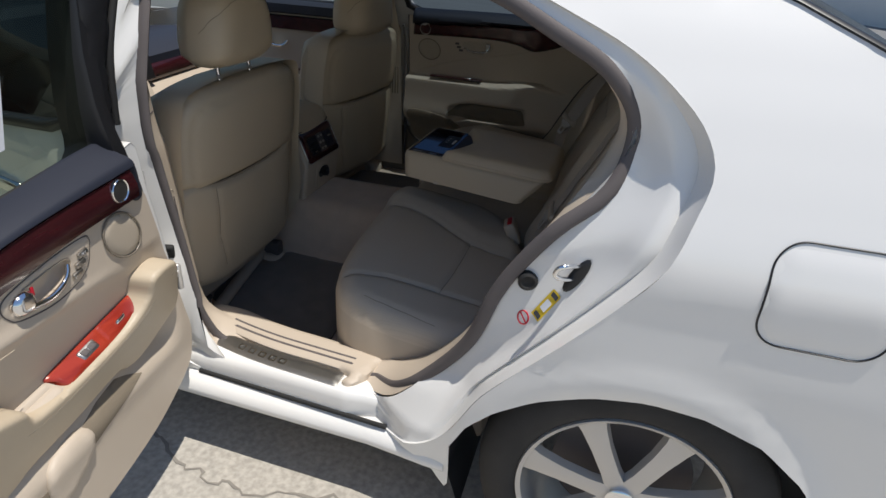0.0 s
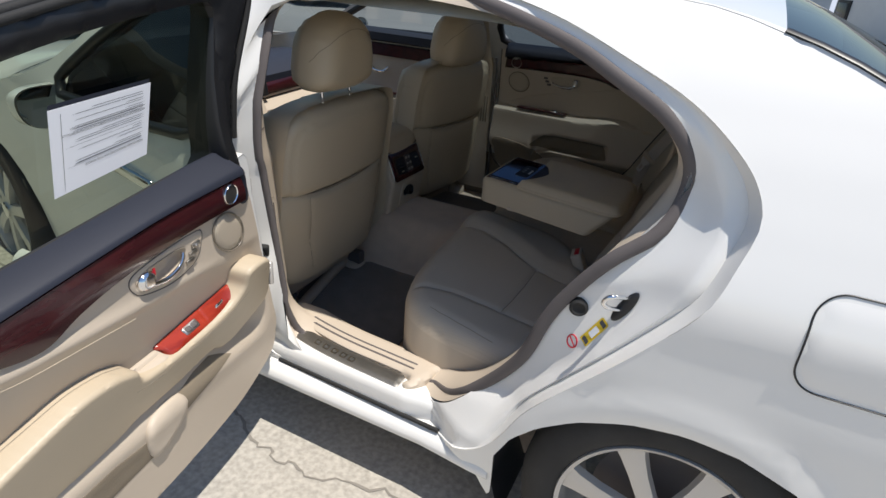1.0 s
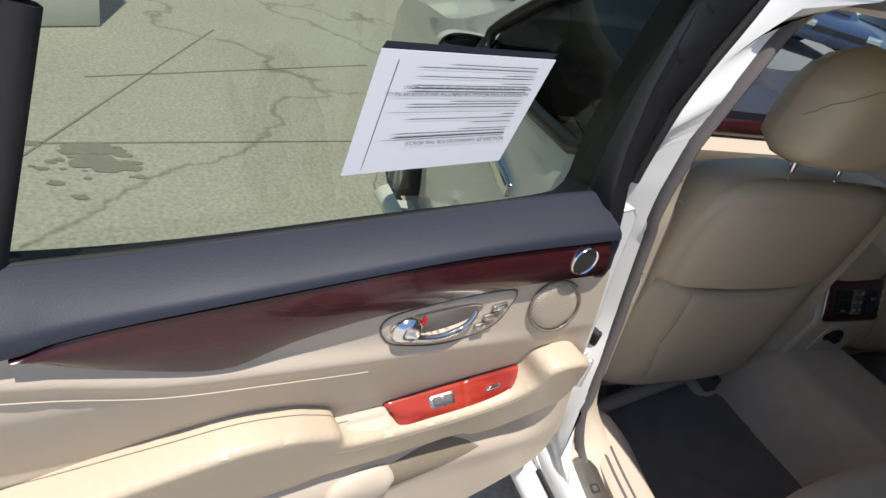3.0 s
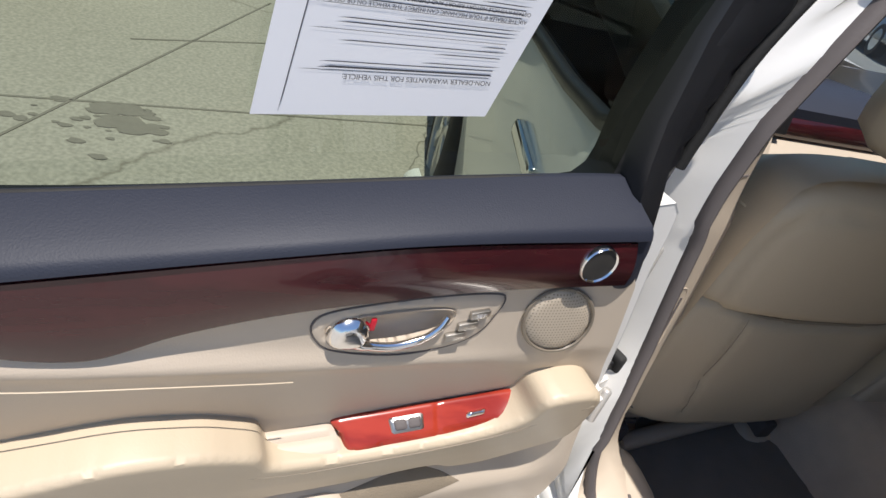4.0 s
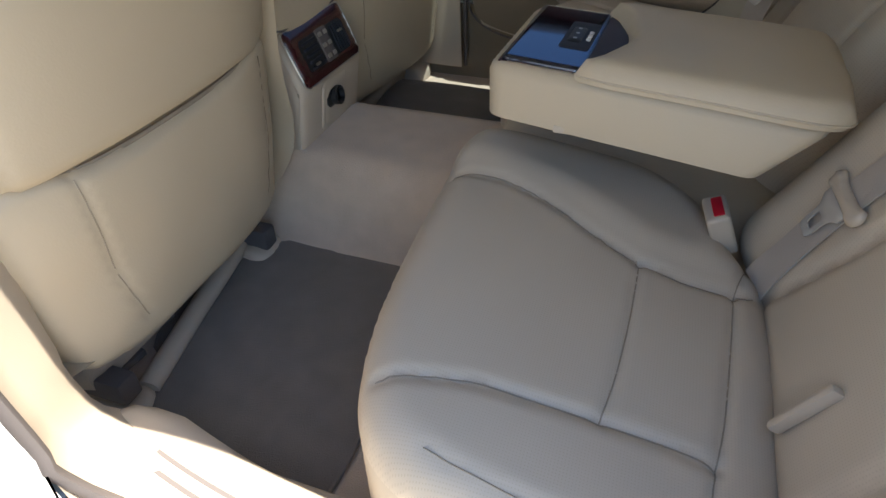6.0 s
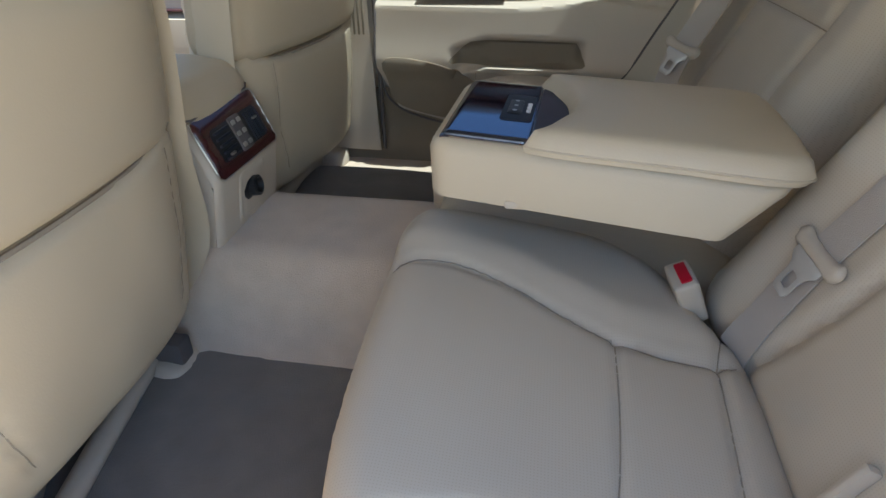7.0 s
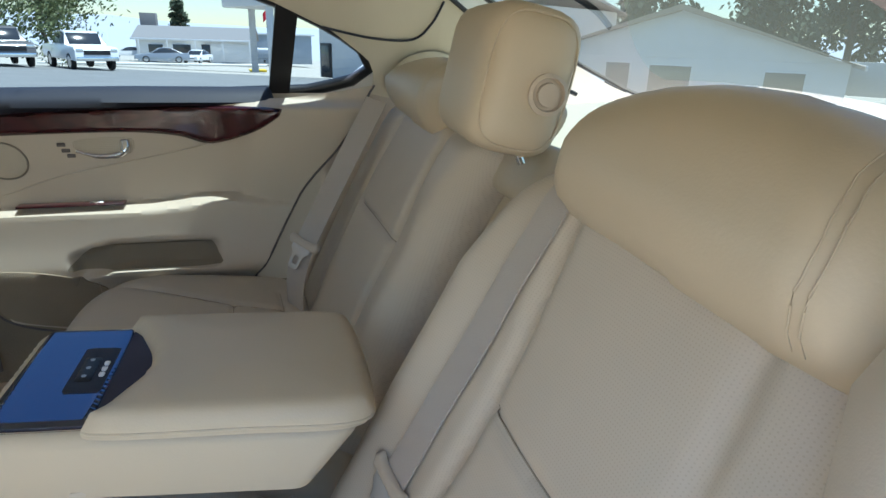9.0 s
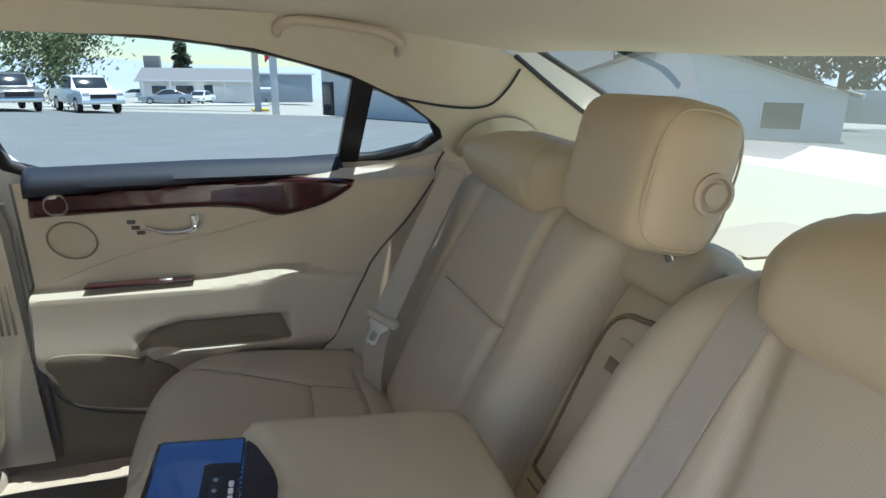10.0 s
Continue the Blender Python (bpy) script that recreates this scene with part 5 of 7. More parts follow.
    part("floor_crossbar", tube([(-1.270, cy - 0.16, 0.345 + dz + tilt(cy - 0.16) * 0.8), (-1.296, cy + 0.02, 0.350 + dz + tilt(cy) * 0.8), (-1.322, cy + 0.22, 0.350 + dz + tilt(cy + 0.22) * 0.8)], 0.021, sides=12, flat=0.8), TRIM, st, "beige cover across the seat rails")
    for k in range(4):
        part("rail_gap", box((0.026, 0.060, 0.014), pose(-1.318 - 0.010 * k, cy - 0.14 + 0.092 * k, 0.366 + dz + tilt(cy) * 0.8 + 0.006 * k, 0, 0, -8), 0.003), SEAL, st, "dark slot behind the rail cover")
    hr = smooth([(-0.135, 1.14), (-0.145, 1.21), (-0.12, 1.295), (-0.05, 1.34), (0.05, 1.34), (0.12, 1.295), (0.145, 1.21), (0.135, 1.14), (0.06, 1.118), (-0.06, 1.118)], 6)
    head = part("headrest", pillow(hr, 0.085, 0.06, lambda y, z, w: (-1.20 + hx + w + 0.03 * (z - 1.2), cy + hy + y, z + dz + hz), [([(-0.142, 1.215), (-0.122, 1.252), (-0.07, 1.288), (0.0, 1.302), (0.07, 1.288), (0.122, 1.252), (0.142, 1.215)], 0.004, 0.005)], 0.012, 0.014), LEATHER, st, "rounded beige leather headrest")
    seams([[(-0.142, 1.215), (-0.122, 1.252), (-0.07, 1.288), (0.0, 1.302), (0.07, 1.288), (0.122, 1.252), (0.142, 1.215)]], 0.09, lambda y, z, w: (-1.20 + hx + w + 0.03 * (z - 1.2), cy + hy + y, z + dz + hz), head, 0.0009)
    part("headrest_face", pillow(hr, 0.05, 0.045, lambda y, z, w: (-1.199 + hx - w + 0.03 * (z - 1.2), cy + hy + y, z + dz + hz), (), 0.01, 0.02), LEATHER, head)
    for dy in (-0.075, 0.07):
        part("post", tube([(-1.17 + hx, cy + hy + dy, 1.01 + dz), (-1.18 + hx, cy + hy + dy, 1.16 + dz)], 0.0065), CHROME, head, "chrome post")
    return st


front_seat(-0.375, 0.0, "beige leather driver seat back with map pocket", -0.018, -0.028, -0.05)
fps = front_seat(0.51, 0.02, "beige leather front passenger seat back with map pocket", 0.0, -0.01, -0.10)
askew = Matrix.Translation((-1.22, 0.51, 0)) @ pose(0, 0, 0, 0, 0, -8) @ Matrix.Translation((1.22, -0.51, 0))
for piece in fps.children_recursive:
    piece.data.transform(askew)
plate = part("switch_plate", pillow(rect(0.80, -0.028, 0.885, 0.028, 0.008), 0.004, 0.002, lambda z, v, w: (-1.312 + v * 0.55, 0.262 + v * 0.55 - w * 0.5, z), step=0.012), TRIM, fps, "beige switch plate on the seat shoulder")
for bz in (0.862, 0.828):
    part("seat_button", box((0.034, 0.010, 0.020), pose(-1.312, 0.258, bz, 0, 0, 42), 0.003), SEAL, plate, "dark seat adjusting button")

# ---- rear end of the centre console ----
con = thing("centre_console", "beige centre console end with dark wood air vent panel", "console")


CY = 0.112
PU, PN, PO = Vector((-0.046, 0, 0.108)).normalized(), Vector((0.108, 0, 0.046)).normalized(), Vector((-1.186, CY, 0.648))


def pan(v, s, w):
    """A place on the sloping vent panel: across, up it, out of it."""
    p = PO + PU * s + PN * w
    return (p.x + 0.06 * v, p.y + v, p.z + 0.02 * v)


con_prof = [(-1.68, 0.40), (-1.225, 0.43), (-1.206, 0.52), (-1.194, 0.60), (-1.187, 0.640), (-1.190, 0.652), (-1.230, 0.748), (-1.246, 0.760), (-1.68, 0.775)]
rows = []
for dy in (-0.122, -0.1215, -0.119, -0.113, -0.104, -0.05, 0, 0.05, 0.104, 0.113, 0.119, 0.1215, 0.122):
    k = max(0.0, abs(dy) - 0.104) / 0.018
    k = 0.014 * (1 - math.sqrt(max(0.0, 1 - k * k)))
    rows.append([(x - k * 0.9 + 0.06 * dy, CY + dy, z - k * 0.4 + 0.02 * dy) for x, z in con_prof])
part("body", loft(rows, False), TRIM, con, "beige plastic console end")
for s_ in (-1, 1):
    part("side_cover", sheet([(x + 0.06 * s_ * 0.122 - 0.012, z) for x, z in con_prof], lambda x, z: (x, CY + s_ * 0.1218, z), step=0.05), TRIM, con)
part("lid", pillow(smooth([(-1.236, CY - 0.10), (-1.228, CY - 0.05), (-1.225, CY + 0.03), (-1.226, CY + 0.09), (-1.245, CY + 0.122), (-1.32, CY + 0.130), (-1.75, CY + 0.130), (-1.75, CY - 0.128), (-1.32, CY - 0.128), (-1.262, CY - 0.124)], 5), 0.058, 0.034, lambda x, y, w: (x, y, 0.760 + w + 0.03 * min(0.0, -x - 1.30) - 0.10 * max(0.0, x + 1.33)), (), 0.008, 0.012), LEATHER, con, "padded beige console lid")
part("lid_joint", tube([(x, CY + y, z) for x, y, z in ((-1.60, -0.1235, 0.772), (-1.30, -0.1235, 0.764), (-1.250, -0.120, 0.757), (-1.234, -0.10, 0.754), (-1.230, 0.0, 0.755), (-1.226, 0.10, 0.757), (-1.236, 0.1235, 0.760))], 0.0022, sides=6), SEAL, con, "dark joint under the lid")
part("wood_panel", pillow(rect(-0.112, -0.002, 0.108, 0.112, 0.008), 0.007, 0.005, pan, (), 0, 0.010), WOOD, con, "dark red wood vent surround")
part("panel_edge", tube([pan(v, s_, 0.002) for v, s_ in resample(rect(-0.1135, -0.0035, 0.1095, 0.1135, 0.009), 0.012)], 0.0016, closed=True, sides=6), STEEL, con, "thin bright edge")
part("vent_well", pillow(rect(-0.086, 0.016, 0.086, 0.088, 0.008), 0.0085, 0.002, pan, (), 0, 0.015), BLACK, con, "black vent insert")
for k in range(5):
    part("vent_slat", box((0.005, 0.050, 0.005), Matrix.Translation(pan(-0.053, 0.026 + 0.0125 * k, 0.0105)), 0.001), DARK, con)
for k in range(5):
    part("vent_slat", box((0.004, 0.004, 0.056), Matrix.Translation(pan(0.034 + 0.0105 * k, 0.052, 0.010)) @ pose(0, 0, 0, 0, -23, 0), 0.001), DARK, con)
for v, s_, w_ in ((-0.058, 0.030, 0.016), (0.056, 0.062, 0.016)):
    part("vent_tab", box((0.005, w_, 0.004), Matrix.Translation(pan(v, s_, 0.0135)), 0.001), STEEL, con, "bright vent tab")
part("climate_keys", pillow(rect(-0.020, 0.018, 0.020, 0.087, 0.004), 0.0115, 0.002, pan, [([(-0.022, 0.040), (0.022, 0.040)], 0.002, 0.002), ([(-0.022, 0.064), (0.022, 0.064)], 0.002, 0.002)], 0, 0.004), SEAL, con, "grey climate keys")
for s_ in (0.025, 0.048, 0.071):
    for v in (-0.010, 0.010):
        part("climate_key", pillow(rect(v - 0.0065, s_, v + 0.0065, s_ + 0.009, 0.001), 0.0135, 0.001, pan, (), 0, 0.004), STEEL, con)
REAR = lambda v, z, w: (float(np.interp(z, [0.43, 0.52, 0.60, 0.64], [-1.225, -1.206, -1.194, -1.187])) + w + 0.06 * v, CY + v, z + 0.02 * v)
part("outlet_recess", pillow(rect(-0.052, 0.520, 0.052, 0.632, 0.014), 0.0035, 0.003, REAR, [(resample(rect(-0.040, 0.530, 0.040, 0.622, 0.010), 0.01), 0.003, 0.003)], 0, 0.007), TRIM, con, "beige outlet plate")
part("outlet_hood", pillow(oval(-0.012, 0.586, 0.024, 0.024), 0.006, 0.003, REAR, (), 0, 0.006), BLACK, con)
part("outlet", lathe([(0.021, 0), (0.021, 0.014), (0.016, 0.016), (0.013, 0.004), (0, 0.004)], Matrix.Translation(REAR(-0.004, 0.588, 0.004)) @ pose(0, 0, 0, 0, 80, 0), 28), BLACK, con, "black power outlet")


# ---- floor mats ----
def mat_thing(loop, label):
    m = thing("floor_mat", label, "floor mat", group="floor mats")
    loop = smooth(loop, 6)
    part("mat_top", pillow(loop, 0.012, 0.006, lambda x, y, w: (x, y, floor_z(x, -0.3 if y < 0 else 0.5) + tilt(y - (-0.3 if y < 0 else 0.5)) * 0.8 + 0.003 + w), step=0.02, lumps=0.004), MAT, m)
    part("binding", tube([(x, y, floor_z(x, -0.3 if y < 0 else 0.5) + tilt(y - (-0.3 if y < 0 else 0.5)) * 0.8 + 0.006) for x, y in resample(loop, 0.03)], 0.005, closed=True, sides=6), MAT, m)


mat_thing([(-1.22, -0.60), (-1.262, -0.560), (-1.272, -0.51), (-1.275, -0.475), (-1.33, -0.445), (-1.345, -0.40), (-1.345, -0.20), (-1.33, -0.155), (-1.275, -0.130), (-1.250, -0.105), (-1.215, -0.092), (-1.10, -0.100), (-0.93, -0.112), (-0.885, -0.15), (-0.880, -0.40), (-0.885, -0.60), (-0.93, -0.66), (-1.10, -0.665), (-1.19, -0.65)], "charcoal carpet floor mat on beige carpet")
mat_thing([(-1.30, 0.36), (-1.31, 0.64), (-1.25, 0.69), (-0.95, 0.685), (-0.90, 0.64), (-0.90, 0.36), (-1.0, 0.33), (-1.2, 0.33)], "charcoal carpet floor mat behind the passenger seat")


# ---- dashboard and front passenger side ----
dash = thing("dashboard", "dark slate dashboard with red wood strip and beige lower half", "dashboard")
dash_rows = [[(x, y, z + 0.03 * y) for y in np.linspace(-0.68, 0.72, 15)] for x, z in ((-2.38, 0.93), (-2.2, 0.945), (-2.08, 0.93), (-2.03, 0.90), (-2.03, 0.87))]
part("dash_top", loft(dash_rows, False), DARK, dash)
part("dash_wood", loft([[(x, y, z + 0.03 * y) for y in np.linspace(-0.68, 0.72, 15)] for x, z in ((-2.03, 0.87), (-2.015, 0.85), (-2.02, 0.81), (-2.03, 0.80))], False), WOOD, dash, "dark red wood strip")
part("dash_lower", loft([[(x, y, z + 0.03 * y) for y in np.linspace(-0.68, 0.72, 15)] for x, z in ((-2.03, 0.80), (-1.98, 0.76), (-1.99, 0.62), (-2.1, 0.5))], False), TRIM, dash, "beige lower dashboard")
part("screen", box((0.012, 0.22, 0.12), pose(-2.018, 0.12, 0.885, 0, -12, 0), 0.006), BLACK, dash, "black navigation screen")
part("centre_stack", box((0.12, 0.26, 0.30), pose(-1.98, 0.04, 0.68, 0, -25, 0), 0.02), TRIM, dash)
wheel_at = Matrix.Translation((-1.86, -0.36, 0.86)) @ pose(0, 0, 0, 0, 62, 0)
sw_thing = thing("steering_wheel", "beige leather and wood steering wheel before the driver seat", "steering wheel")
part("rim", tube([tuple(wheel_at @ Vector((0.185 * math.cos(a), 0.185 * math.sin(a), 0))) for a in np.arange(48) * math.pi / 24], 0.014, closed=True, sides=10), WOOD, sw_thing)
part("hub", lathe([(0.075, -0.02), (0.075, 0.01), (0.06, 0.03), (0, 0.035)], wheel_at, 32), TRIM, sw_thing)
for a in (0, math.pi, -math.pi / 2):
    part("spoke", tube([tuple(wheel_at @ Vector((0.06 * math.sin(a), 0.06 * math.cos(a), 0))), tuple(wheel_at @ Vector((0.18 * math.sin(a), 0.18 * math.cos(a), 0)))], 0.015, sides=8, flat=0.5), TRIM, sw_thing)
fd = thing("front_passenger_door", "front door lining in beige with wood strip and chrome handle", "car door")


def fdoor(x, z, w=0.0):
    return (x, 0.80 - 0.045 / ((1 + math.exp((z - 0.80) / 0.004)) * (1 + math.exp(-(z - 0.62) / 0.02))) - w, z)


part("lining", sheet(rect(-2.15, 0.36, -1.31, 1.05), fdoor, step=0.025), TRIM, fd)
part("belt_pad", loft([[(x, y, z) for x in np.linspace(-2.15, -1.31, 12)] for y, z in ((0.86, 1.11), (0.80, 1.11), (0.775, 1.095), (0.775, 1.06), (0.80, 1.05))], False), DARK, fd, "dark slate pad under the window")
part("wood_strip", loft([[(x, y, z) for x in np.linspace(-2.12, -1.33, 12)] for y, z in ((0.80, 1.045), (0.785, 1.04), (0.785, 0.985), (0.80, 0.98))], False), WOOD, fd, "dark red wood strip")
part("door_handle", tube(smooth([fdoor(-1.80, 0.925, 0.01), fdoor(-1.77, 0.91, 0.025), fdoor(-1.72, 0.91, 0.025), fdoor(-1.70, 0.93, 0.01)], 5, False), 0.007, sides=8), CHROME, fd, "chrome door handle")
part("switch_panel", box((0.26, 0.035, 0.006), pose(-1.72, 0.775, 0.808, 0, 0, 0), 0.002), WOOD, fd)


# ---- open rear door ----
DO, DE, DN = Vector((-1.075, -0.90, 0)), Vector((0.11, -0.994, 0)), Vector((0.994, 0.11, 0))


def dr(u, z, w=0.0):
    """A place on the open door: along it from the hinge, up, and inward out of its lining."""
    p = DO + DE * u + DN * w
    return (p.x, p.y, z)


door = thing("open_rear_door", "open rear car door with beige leather lining and red wood trim", "car door")


def along(pairs):
    """A smooth curve z(u) through the pairs."""
    q = smooth(pairs, 8, False)
    return lambda u: float(np.interp(u, q[:, 0], q[:, 1]))


glass_line = along([(0.0, 1.024), (0.1, 1.022), (0.25, 1.009), (0.4, 0.992), (0.54, 0.976), (0.67, 0.962), (0.80, 0.952), (1.03, 0.94)])
wood_top = along([(0.0, 0.980), (0.05, 0.978), (0.15, 0.974), (0.25, 0.970), (0.34, 0.964), (0.42, 0.955), (0.54, 0.940), (0.66, 0.924), (0.72, 0.915), (0.77, 0.904), (0.80, 0.893), (0.88, 0.885), (1.03, 0.885)])
wood_low = along([(0.0, 0.916), (0.1, 0.914), (0.2, 0.911), (0.27, 0.907), (0.34, 0.899), (0.42, 0.889), (0.48, 0.878), (0.54, 0.862), (0.58, 0.845), (0.605, 0.838), (0.64, 0.840), (0.69, 0.853), (0.745, 0.870), (0.80, 0.893)])
ridge_z = along([(-0.05, 0.71), (0.03, 0.748), (0.16, 0.782), (0.26, 0.798), (0.4, 0.806), (0.54, 0.816), (0.67, 0.826), (0.78, 0.850), (0.90, 0.865), (1.05, 0.865)])


def dw(u, z):
    """Relief of the lining: a leather fold below the wood, an inner face set back under it, a swell over the sill."""
    d = z - ridge_z(u)
    size = float(np.interp(u, [0.0, 0.2, 0.38, 0.55, 1.0], [0.002, 0.003, 0.006, 0.010, 0.011]))
    fold = size * (math.exp(-(d / 0.016) ** 2) if d > 0 else math.exp(-(d / 0.012) ** 2))
    ease = lambda t: min(1.0, max(0.0, t)) ** 2 * (3 - 2 * min(1.0, max(0.0, t)))
    sink = 0.030 * min(1.0, max(0.0, (0.800 - z) / 0.115)) * ease((z - 0.50) / 0.07) * ease((u + 0.02) / 0.08)
    return fold - sink - 0.008 * ease((0.55 - z) / 0.1)


def lean(u, z):
    """The strips end askew beside the window's front post."""
    return u + 0.35 * (z - 0.965) * max(0.0, (0.3 - u) / 0.3)


def strip(u0, u1, rows, step=0.012):
    """A skin along the door; each row is a function u -> (z, w)."""
    us = np.linspace(u0, u1, int((u1 - u0) / step))
    return loft([[dr(lean(u, r(u)[0]), *r(u)) for u in us] for r in rows], False)


LIN = np.vstack([np.array([(u, wood_low(u) + 0.004) for u in np.arange(0.045, 0.80, 0.012)]), smooth([(0.80, 0.897), (0.9, 0.89), (1.02, 0.89), (0.99, 0.80), (0.92, 0.70), (0.80, 0.52), (0.68, 0.335), (0.45, 0.315), (0.18, 0.342), (0.05, 0.382), (-0.03, 0.43), (-0.046, 0.50), (-0.030, 0.58), (-0.014, 0.66), (0.006, 0.76), (0.020, 0.83), (0.036, 0.905)], 5, False)])
hole = smooth([(0.402, 0.846), (0.402, 0.862), (0.375, 0.873), (0.32, 0.880), (0.278, 0.880), (0.269, 0.868), (0.288, 0.845), (0.33, 0.832), (0.385, 0.833)], 6)
part("lining", sheet(LIN, lambda u, z: dr(u, z, dw(u, z)), [hole], step=0.007), TRIM, door, "beige moulded door lining")
ROUND = 0.085


def end(u):
    """The strips curl back at the hinge end."""
    return -0.16 * max(0.0, ROUND - u - 0.012) ** 2 / ROUND - 0.10 * max(0.0, ROUND - u - 0.018)


part("belt_pad", strip(0.062, 1.03, [lambda u: (glass_line(u) - 0.012, -0.075), lambda u: (glass_line(u) - 0.001 + 0.5 * end(u), -0.058 + end(u)), lambda u: (glass_line(u) + 0.0 + 0.6 * end(u), -0.048 + end(u)),
                                     lambda u: (wood_top(u) + 0.60 * (glass_line(u) - wood_top(u)) + 0.4 * end(u), -0.012 + end(u)), lambda u: (wood_top(u) + 0.44 * (glass_line(u) - wood_top(u)) + 0.2 * end(u), 0.006 + end(u)),
                                     lambda u: (wood_top(u) + 0.30 * (glass_line(u) - wood_top(u)), 0.012 + end(u)), lambda u: (wood_top(u) + 0.004, 0.014 + end(u)), lambda u: (wood_top(u) + 0.001, 0.010 + end(u)), lambda u: (wood_top(u) - 0.004, -0.02 + end(u))]), DARK, door, "dark slate soft pad under the window")
part("belt_pad_end", pillow(smooth([(0.076, 0.914), (0.079, 0.940), (0.086, 0.968), (0.10, 0.985), (0.075, 0.992), (0.056, 0.978), (0.042, 0.945), (0.026, 0.900), (0.050, 0.902), (0.072, 0.905)], 4), 0.012, 0.006, lambda u, z, w: dr(u, z, w - 0.004 - 0.5 * max(0.0, 0.06 - u)), step=0.006, base=-0.05), DARK, door, "slate pad wrapped round the end of the wood")
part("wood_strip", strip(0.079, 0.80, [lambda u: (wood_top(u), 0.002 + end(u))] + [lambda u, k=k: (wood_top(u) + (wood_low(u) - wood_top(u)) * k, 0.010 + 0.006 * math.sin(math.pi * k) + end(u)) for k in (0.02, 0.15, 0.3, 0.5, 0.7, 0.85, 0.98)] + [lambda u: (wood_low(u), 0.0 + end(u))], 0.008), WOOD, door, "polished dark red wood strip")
TW = Matrix.Translation(dr(0.126, 0.950, 0.006)) @ pose(0, 0, 0, 0, 90, 6)
part("tweeter_ring", lathe([(0.0232, 0), (0.0232, 0.011), (0.0220, 0.013), (0.0205, 0.011)], TW, 40, caps=False), CHROME, door, "chrome tweeter ring")
part("tweeter", lathe([(0.021, 0), (0.021, 0.0105), (0.013, 0.0115), (0, 0.012)], TW, 36), MESHDARK, door, "round dark metal tweeter grille")
spk = oval(0.127, 0.855, 0.056, 0.041, 42)
part("speaker", pillow(spk, 0.005, 0.004, lambda u, z, w: dr(u, z, w + dw(u, z)), step=0.009, crown=0.002), MESHM, door, "beige woven speaker grille")
part("speaker_ring", tube([dr(u, z, 0.003 + dw(u, z)) for u, z in oval(0.127, 0.855, 0.058, 0.043, 42)], 0.0022, closed=True, sides=6, up=(1, 0, 0)), MESHM, door)
bez = smooth([(0.412, 0.843), (0.418, 0.862), (0.405, 0.876), (0.36, 0.886), (0.29, 0.895), (0.228, 0.897), (0.214, 0.889), (0.218, 0.868), (0.23, 0.842), (0.26, 0.824), (0.32, 0.816), (0.39, 0.826)], 6)
part("handle_bezel", pillow(bez, 0.0035, 0.002, lambda u, z, w: dr(u, z, w), step=0.0045, holes=[hole], base=-0.012), TRIM, door, "beige handle surround")
part("handle_cup", pillow(hole, 0.024, 0.014, lambda u, z, w: dr(u, z, 0.002 - w), step=0.005, base=-0.003), TRIM, door, "hollow beige handle cup")
part("bezel_joint", tube([dr(u, z, 0.0005 + dw(u, z)) for u, z in (bez - np.array((0.318, 0.856))) * 1.012 + np.array((0.318, 0.856))], 0.0012, closed=True, sides=5, up=(1, 0, 0)), SEAL, door)
part("door_handle", tube(smooth([dr(0.388, 0.846, 0.007), dr(0.36, 0.838, 0.009), dr(0.33, 0.836, 0.010), dr(0.30, 0.844, 0.009), dr(0.284, 0.856, 0.007), dr(0.276, 0.868, 0.003)], 6, False), [0.0055] * 6 + [0.0045] * 12 + [0.0038] * 13, sides=10, flat=1.2), CHROME, door, "chrome inner door handle")
part("handle_knob", pillow(smooth([(0.402, 0.840), (0.400, 0.866), (0.378, 0.874), (0.362, 0.864), (0.360, 0.842), (0.378, 0.832)], 5), 0.014, 0.012, lambda u, z, w: dr(u, z, w + 0.001), step=0.005), CHROME, door, "rounded chrome handle root")
part("lock_lever", box((0.004, 0.006, 0.016), Matrix.Translation(dr(0.358, 0.862, 0.003)) @ pose(0, 0, 0, 0, 0, 6), 0.002), RED, door, "red lock marker")
for bu, bz in ((0.241, 0.874), (0.251, 0.858), (0.262, 0.843)):
    part("memory_button", box((0.006, 0.023, 0.010), Matrix.Translation(dr(bu, bz, 0.0065)) @ pose(0, 0, 0, 10, 0, 6), 0.002), STEEL, door, "small grey memory button")
part("stitching", tube([dr(u, ridge_z(u) - 0.010, 0.012 + dw(u, ridge_z(u) - 0.010)) for u in np.linspace(0.43, 1.0, 60)], 0.0008, sides=5, up=(1, 0, 0)), LEATHER, door)
arm_loop = smooth([(0.022, 0.738), (0.042, 0.758), (0.080, 0.762), (0.116, 0.750), (0.124, 0.712), (0.155, 0.684), (0.207, 0.667), (0.27, 0.658), (0.342, 0.652), (0.40, 0.653), (0.434, 0.660), (0.450, 0.688), (0.48, 0.704), (0.515, 0.716), (0.58, 0.722), (0.65, 0.708), (0.75, 0.68), (0.95, 0.62),
                   (0.95, 0.51), (0.70, 0.51), (0.50, 0.53), (0.44, 0.546), (0.327, 0.556), (0.216, 0.574), (0.176, 0.557), (0.124, 0.556), (0.055, 0.585), (0.002, 0.618), (0.006, 0.68)], 5)
part("armrest", pillow(arm_loop, 0.062, 0.011, lambda u, z, w: dr(u, z, w - 0.040 + 0.03 * max(0.0, u - 0.45) + 0.28 * (z - 0.675) * min(1.0, w / 0.05)), step=0.0045, crown=0.003), LEATHER, door, "padded beige leather door armrest")
